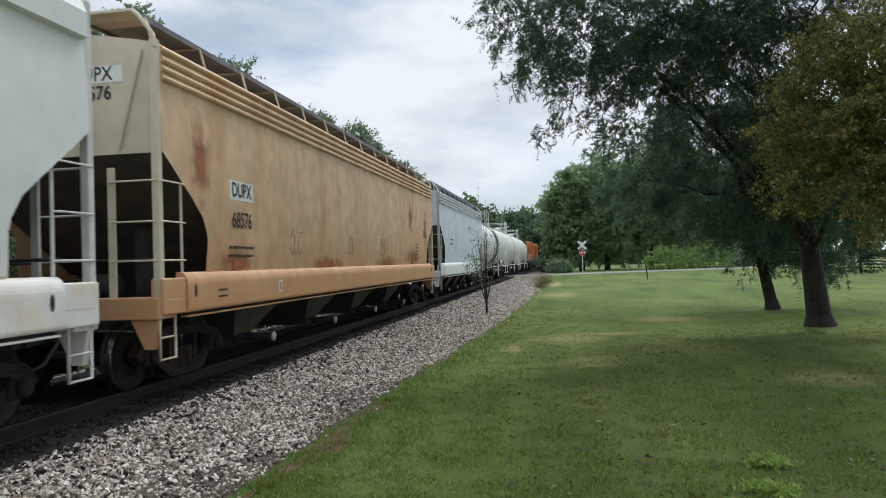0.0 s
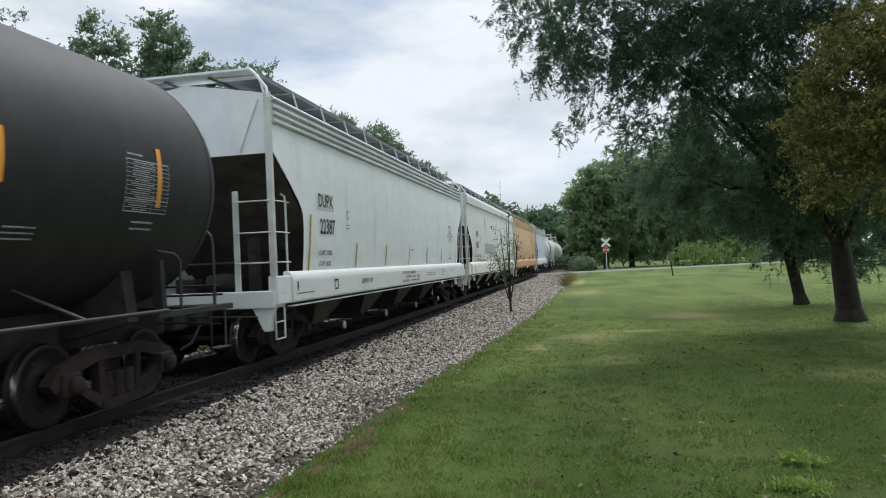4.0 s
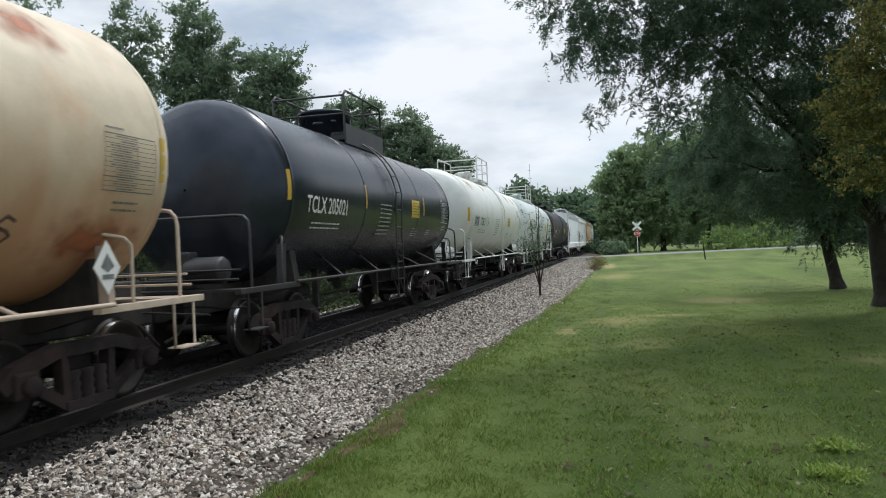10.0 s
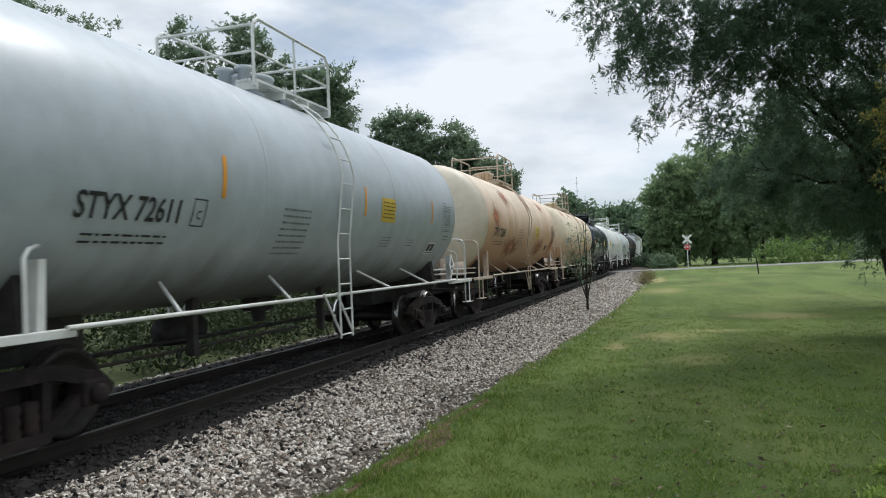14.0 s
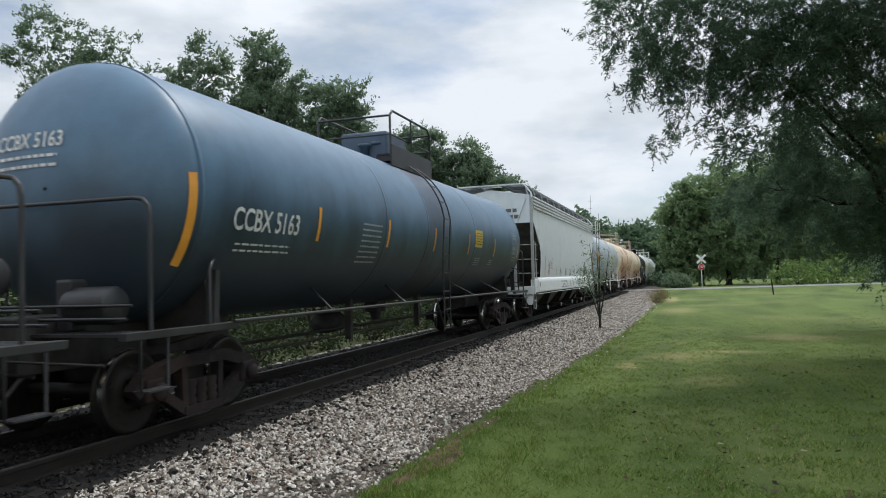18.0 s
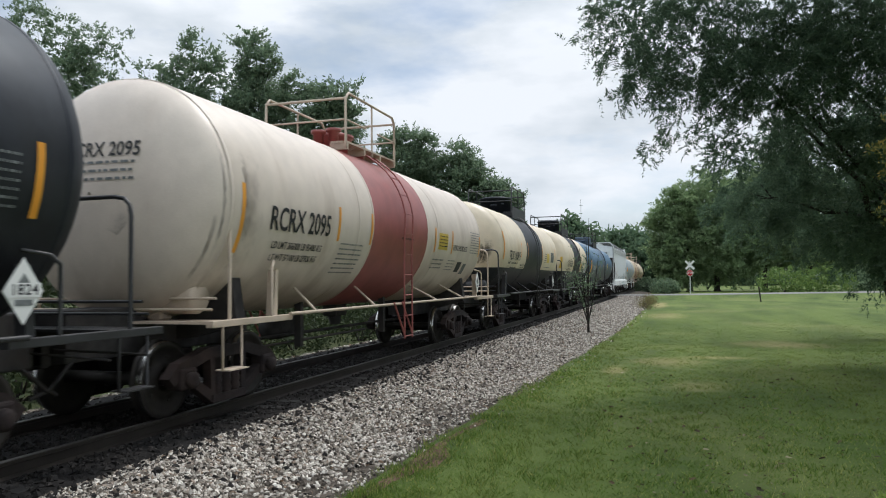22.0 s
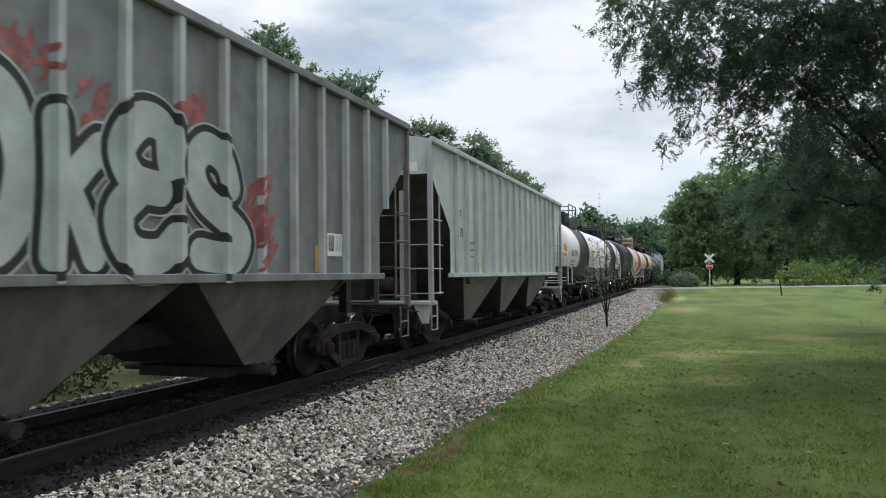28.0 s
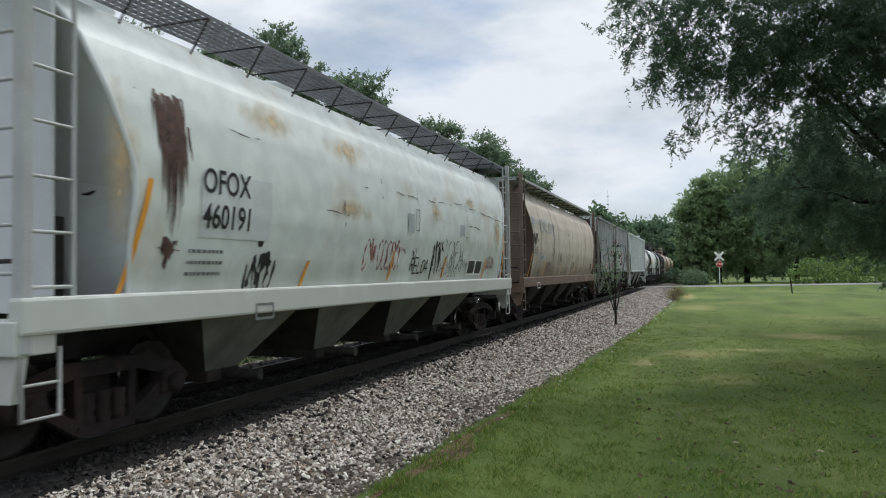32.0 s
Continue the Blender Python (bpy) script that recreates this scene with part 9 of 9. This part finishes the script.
joined(tank_car("tank_car", "satin black tank car with white stencils", 11.6, 1.56, 2.70, ["tank_satin_black"], plain, rail="black_rail", tank_half=5.3, arcs=(5.51, 5.5), arc_top=2.48, seed=21, ladder_y=0.3, hazard="1824",
       writing=[("text", "white_ink", "GATX 73998", -3.2, 2.32, 0.27), ("text", "white_ink", "LD LMT", -3.72, 2.04, 0.10), ("bars", "grey_ink", -2.95, 2.04, 0.9, 0.09, 1), ("text", "white_ink", "LT WT", -3.78, 1.87, 0.09), ("bars", "grey_ink", -3.0, 1.87, 0.8, 0.08, 1), ("bars", "chute_pale", -1.35, 1.80, 0.8, 0.42, 5), ("patch", "yellow_sticker", 2.9, 3.35, 2.2, 2.48), ("patch", "grey_patch", 2.9, 3.35, 2.50, 2.85), ("bars", "grey_ink", 3.85, 2.45, 0.5, 0.5, 7), ("bars", "chute_pale", 1.7, 2.2, 0.6, 0.6, 7), ("head_text", "white_ink", "GATX 73998", -0.75, 3.2, 0.16), ("head_bars", "white_ink", -0.75, 2.96, 0.8, 0.28, 3)]
       + tape_rows([-4.6, -1.85, 0.65, 4.3], 2.15, 2.8, TAPE)), -227.95)
for k, (num, front, ln, band, band_end, strips, most, own) in enumerate((("712102", -239.9, 13.7, -1.7, 1.8, (-5.2, -2.93, -1.85), "195800 LB 88800 KG", "67200 LB 30500 KG"), ("712159", -253.6, 13.5, -2.05, 1.42, (-5.35, -2.15), "196000 LB 88900 KG", "67000 LB 30400 KG"))):
    joined(tank_car("tank_car", "white tank car with black belly and black middle band", ln, 1.50, 2.62, ["tank_clean_white", "tank_satin_black"], lambda y, z, q=band, w=band_end: 0 if z > -0.47 and not q < y < w else 1, belly=-0.47, breaks=(band, band_end), rail="black_rail", end_rail="white_rail", dome="house", arcs=(5.59, 5.71), arc_top=2.55, seed=22 + k,
           writing=[("text", "black_ink", "OLNX " + num, -3.85, 2.50, 0.255), ("head_text", "black_ink", "OLNX " + num, -0.4, 3.1, 0.16), ("head_bars", "grey_ink", -0.4, 2.88, 0.8, 0.26, 3), ("text", "black_ink", "LD LMT " + most, -3.95, 2.14, 0.10), ("text", "black_ink", "LT WT " + own, -3.95, 1.96, 0.10), ("bars", "grey_ink", -2.2, 2.25, 0.75, 0.7, 8), ("patch", "yellow_sticker", 2.31, 3.02, 2.40, 2.88), ("sheet_bars", "black_ink", 2.66, 2.64, 0.6, 0.36, 5), ("text", "black_ink", "SODIUM HYDROXIDE SOLUTION", 2.92, 2.28, 0.11, 0.54), ("bars", "grey_ink", 1.9, 2.22, 0.7, 0.6, 7), ("bars", "grey_ink", 4.75, 2.62, 0.85, 0.5, 8), ("bars", "grey_ink", 2.8, 2.08, 0.9, 0.2, 3), ("bars", "grey_ink", 3.8, 2.1, 0.7, 0.16, 2)]
           + tape_rows([*strips, band_end + 0.09, 3.08, 5.3], 2.35, 2.95, TAPE)), front)
joined(hopper_car("hopper_car", "pale grey ribbed covered hopper car", 17.5, kind="ribbed", bays=3, body="ribbed_pale", end="ribbed_pale", chute="chute_pale", sill="ribbed_pale", rail="grey_rail", seed=24, rib=0.82, writing=[
    ("text", "black_ink", "AEX", -6.04, 3.01, 0.2), ("text", "black_ink", "19279", -5.98, 2.57, 0.2), ("end_patch", "white_patch", 0.1, 1.2, 3.78, 3.98, -1), ("end_text", "black_ink", "AEX 19279", 0.62, 3.88, 0.14, -1), ("tape", YTAPE, -6.28, 1.66, 2.2, 0), ("tape", YTAPE, -3.98, 1.66, 2.1, 0), ("bars", "grey_ink", -5.0, 2.2, 0.5, 0.5, 3)]), -267.2)
joined(hopper_car("hopper_car", "weathered grey ribbed hopper car with silver graffiti", 17.6, post=0.5, kind="ribbed", bays=3, body="ribbed_grey", end="ribbed_pale", chute="chute_mid", sill="dark_steel", rail="dull_rail", seed=25, rib=0.785, rib_start=-6.94, writing=[
    ("patch", "ribbed_worn", -5.93, -5.36, 2.42, 2.86), ("patch", "ribbed_worn", -5.14, -4.62, 2.44, 2.86), ("text", "black_ink", "IN", -5.64, 2.62, 0.25), ("text", "black_ink", "TX", -4.9, 2.63, 0.25), ("text", "black_ink", "64", -4.1, 2.58, 0.24), ("text", "black_ink", "72", -3.32, 2.57, 0.24),
    ("bars", "grey_ink", -4.9, 2.17, 0.3, 0.42, 3), ("bars", "grey_ink", -4.1, 2.17, 0.3, 0.42, 3), ("tape", TAPE, -6.71, 1.66, 2.75, 0), ("tape", TAPE, -4.73, 1.66, 2.25, 0), ("tape", TAPE, 4.70, 1.66, 2.05, 0), ("scrawl", "white_ink", -6.34, 1.97, 0.5, 0.55, 6, 0.025), ("patch", "white_patch", -5.85, -5.68, 1.64, 1.74),
    *[("flames", "graffiti_red", *q) for q in ((-2.55, 2.15, 0.7, 0.9, 30), (-2.85, 1.80, 0.5, 0.25, 8), (-1.9, 3.05, 0.7, 0.35, 12), (-0.2, 3.3, 1.1, 0.3, 16), (0.55, 3.1, 0.4, 0.4, 8), (2.0, 3.25, 0.9, 0.25, 14), (3.15, 2.3, 0.6, 0.8, 34), (3.4, 1.85, 0.5, 0.4, 10))],
    ("bubble", "graffiti_grey", 0.105, 0.0095), ("bubble", "black_ink", 0.082, 0.0105), ("bubble", "graffiti_grey", 0.0, 0.012),
    ("patch", "white_patch", 5.04, 5.52, 1.9, 2.24), ("patch", "black_ink", 5.07, 5.26, 1.97, 2.21), ("patch", "black_ink", 5.30, 5.49, 1.97, 2.21), ("end_text", "black_ink", "INTX", 0.75, 4.18, 0.17, -1), ("end_text", "black_ink", "6472", 0.72, 3.92, 0.19, -1)]), -284.7)
joined(hopper_car("hopper_car", "sun-faded tan round-sided hopper car with rusty sill", 17.6, kind="round", bays=4, body="tan_curved", end="tan_end", chute="dark_steel", sill="tan_sill", rail="tan_end", board="grey_rail", seed=26, writing=[
    *[("text", "faded_blue", c, y, 3.14, 0.45, w) for c, y, w in (("P", -6.67, 1.5), ("O", -5.32, 1.25), ("C", -4.63, 1.15), ("O", -3.99, 1.1), ("R", -3.29, 0.9))],
    ("patch", "faded_blue", -6.25, -5.82, 3.20, 3.29), ("patch", "faded_blue", -6.2, -5.9, 2.98, 3.04), ("cloud", "soot_cloud", -7.1, -6.1, 2.36, 2.92), ("cloud", "soot_cloud", -7.0, -6.2, 2.42, 2.86)]
    + [("text", "black_ink", "UNPX", -6.55, 2.71, 0.26), ("text", "grey_ink", "124157", -6.5, 2.3, 0.22), ("patch", "grey_patch", -6.1, -4.9, 2.0, 2.16), ("text", "black_ink", "ONLY", -5.4, 2.08, 0.10), ("tape", TAPE, -7.15, 1.45, 2.2, 0.15), ("tape", TAPE, -4.96, 1.5, 1.98, 0.16), ("tape", TAPE, -1.73, 1.45, 1.95, 0.1), ("tape", TAPE, 1.47, 1.45, 1.9, 0.1), ("frame", "seam_grime", -3.52, 2.31, 0.36, 0.30), ("scrawl", "brown_smear", -1.96, 2.07, 0.7, 0.55, 5, 0.03), ("scrawl", "seam_grime", 0.95, 1.86, 0.7, 0.35, 4, 0.05), ("scrawl", "white_ink", -0.83, 1.99, 0.3, 0.5, 2, 0.015), ("scrawl", "seam_grime", -3.87, 1.80, 0.5, 0.45, 4, 0.03), ("tape", TAPE, 6.7, 1.45, 1.95, 0.1), ("scrawl", "graffiti_red", -4.4, 1.75, 0.5, 0.4, 3, 0.03), ("scrawl", "black_ink", 3.2, 1.7, 0.7, 0.3, 3, 0.03), ("patch", "black_ink", 6.0, 6.4, 1.65, 1.95), ("sill_box", "white_ink", -5.93, 0.46)]
    + [("patch", "seam_grime", y - 0.018, y + 0.018, 1.4, 4.1, 0, 40) for y in (-5.68, -3.40, -2.50, -0.25, 0.68, 2.94, 3.88, 6.10)]), -302.3)
joined(hopper_car("hopper_car", "chalky white round-sided hopper car with rust smears", 17.3, kind="round", bays=4, body="white_curved", end="dull_white_hopper", sill="white_curved", rail="grey_rail", chute="chute_pale", board="grating", grate=True, seed=27, writing=[
    ("patch", "pale_patch", -5.75, -4.4, 2.02, 2.74), ("text", "black_ink", "OFOX", -5.31, 2.62, 0.26), ("text", "black_ink", "460191", -5.27, 2.24, 0.26), ("streaks", "brown_smear", -6.19, 2.82, 0.46, 1.3, 110), ("streaks", "brown_smear", -6.2, 1.85, 0.2, 0.34, 40),
    ("tape", TAPE, -6.78, 1.42, 2.55, 0.25), ("tape", TAPE, -3.5, 1.42, 1.8, 0.12), ("blot", "black_ink", -4.58, 1.66, 0.4, 0.4, 10), ("scrawl", "black_ink", -4.5, 1.62, 0.6, 0.5, 4, 0.03), ("bars", "grey_ink", -5.6, 1.75, 0.6, 0.36, 3),
    ("scrawl", "graffiti_red", -0.95, 1.92, 1.4, 0.6, 8, 0.035), ("scrawl", "graffiti_red", -0.15, 2.02, 0.4, 0.12, 4, 0.015), ("tape", TAPE, -0.56, 1.5, 2.0, 0.08), ("pen", "black_ink", "RELO4", 0.8, 1.75, 0.26, 0.95, 0.014), ("scrawl", "black_ink", 0.5, 1.98, 0.2, 0.22, 2, 0.02), ("scrawl", "black_ink", 1.8, 1.85, 0.8, 0.75, 3, 0.05), ("scrawl", "black_ink", 1.85, 2.15, 0.5, 0.2, 4, 0.03), ("tape", TAPE, 2.2, 1.5, 1.95, 0.08),
    ("patch", "white_patch", 3.88, 5.02, 1.55, 1.92), ("patch", "window_black", 3.93, 4.40, 1.59, 1.88), ("patch", "window_black", 4.50, 4.97, 1.59, 1.88), ("scrawl", "graffiti_red", 5.72, 1.86, 0.75, 0.32, 6, 0.024), ("scrawl", "graffiti_red", 5.72, 1.72, 0.7, 0.06, 3, 0.014), ("tape", TAPE, 5.2, 1.45, 1.95, 0.1), ("tape", TAPE, 7.0, 1.45, 2.6, -0.2), ("scrawl", "grey_ink", 2.6, 2.0, 1.3, 0.75, 3, 0.022), ("scrawl", "grey_ink", 3.0, 1.85, 0.9, 0.55, 5, 0.018), ("scrawl", "grey_ink", 3.55, 1.8, 0.55, 0.22, 5, 0.014), ("scrawl", "grey_ink", 2.7, 1.58, 1.0, 0.12, 6, 0.012), ("patch", "grey_patch", 0.08, 0.36, 2.36, 2.70), ("patch", "grey_patch", 3.15, 3.45, 2.42, 2.66), ("frame", "grey_ink", 0.55, 2.6, 0.2, 0.4),
    *[("cloud", "rust_cloud", y - w, y + w, z0, z1) for y, w, z0, z1 in ((1.57, 0.45, 2.45, 3.2), (-2.3, 0.9, 2.35, 2.8), (-2.2, 0.9, 3.2, 3.75), (-4.3, 0.8, 3.3, 3.8), (4.0, 0.6, 3.0, 3.4), (6.2, 0.4, 1.9, 3.4), (-6.9, 0.3, 1.6, 3.6))],
    *[("scratch", "window_black", *q) for q in ((-1.72, 2.97, -1.5, 2.96, 0.03), (-0.4, 3.03, 0.62, 3.0, 0.022), (1.2, 3.02, 2.5, 3.06, 0.02), (2.7, 3.13, 3.62, 3.10, 0.03), (3.75, 3.10, 4.5, 3.05, 0.022), (4.8, 3.04, 7.1, 2.90, 0.03), (3.62, 3.08, 3.6, 2.28, 0.02), (3.4, 2.42, 3.8, 2.40, 0.02), (3.75, 2.68, 4.65, 2.64, 0.03), (4.45, 2.42, 4.5, 2.28, 0.03), (5.85, 3.42, 5.95, 2.36, 0.03), (5.95, 2.45, 6.0, 2.32, 0.04), (3.15, 3.6, 3.18, 3.4, 0.03), (6.2, 3.3, 6.22, 3.2, 0.03), (6.1, 2.12, 6.12, 2.02, 0.03), (-2.44, 2.9, -2.42, 2.3, 0.03), (-1.05, 3.2, -1.03, 2.85, 0.025), (0.6, 3.2, 0.62, 2.4, 0.018), (-5.2, 3.26, -4.6, 3.25, 0.018), (-3.0, 2.51, -2.3, 2.50, 0.02))],
    ("sill_box", "grey_ink", -4.5, 0.4)]), -319.9)

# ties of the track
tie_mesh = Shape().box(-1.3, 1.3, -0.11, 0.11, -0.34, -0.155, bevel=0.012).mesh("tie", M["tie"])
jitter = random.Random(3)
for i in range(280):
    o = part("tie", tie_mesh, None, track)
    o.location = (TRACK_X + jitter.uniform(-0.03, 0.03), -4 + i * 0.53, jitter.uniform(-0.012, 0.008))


def motions():
    """The train rolls steadily away along the track; its wheels turn while it is close."""
    turn = Matrix.Rotation
    for car, y0 in TRAIN:
        walk(car, [(t, pose(TRACK_X, y0 + V * t, 0)) for t in (0.0, 8.0, 16.0, 24.0, 32.0)])
    home = dict((car, y0) for car, y0 in TRAIN)
    for w, car, off, local in WHEELSETS:
        t0 = (0.0 - home[car] - off) / V
        a, b = max(0.0, t0), min(32.0, t0 + 2.6)
        rows = []
        if b > a:
            n = math.ceil((b - a) * 15)
            for i in range(n + 1):
                t = a + i / 15
                if t < 32.0:
                    rows.append((t, pose(0, local, WHEEL_R) @ turn(-V * (t - a) / WHEEL_R, 4, "X")))
        if rows:
            if rows[0][0] > 0.05:
                rows.insert(0, (0.0, rows[0][1]))
            rows.append((32.0, rows[-1][1]))
            walk(w, rows)


motions()
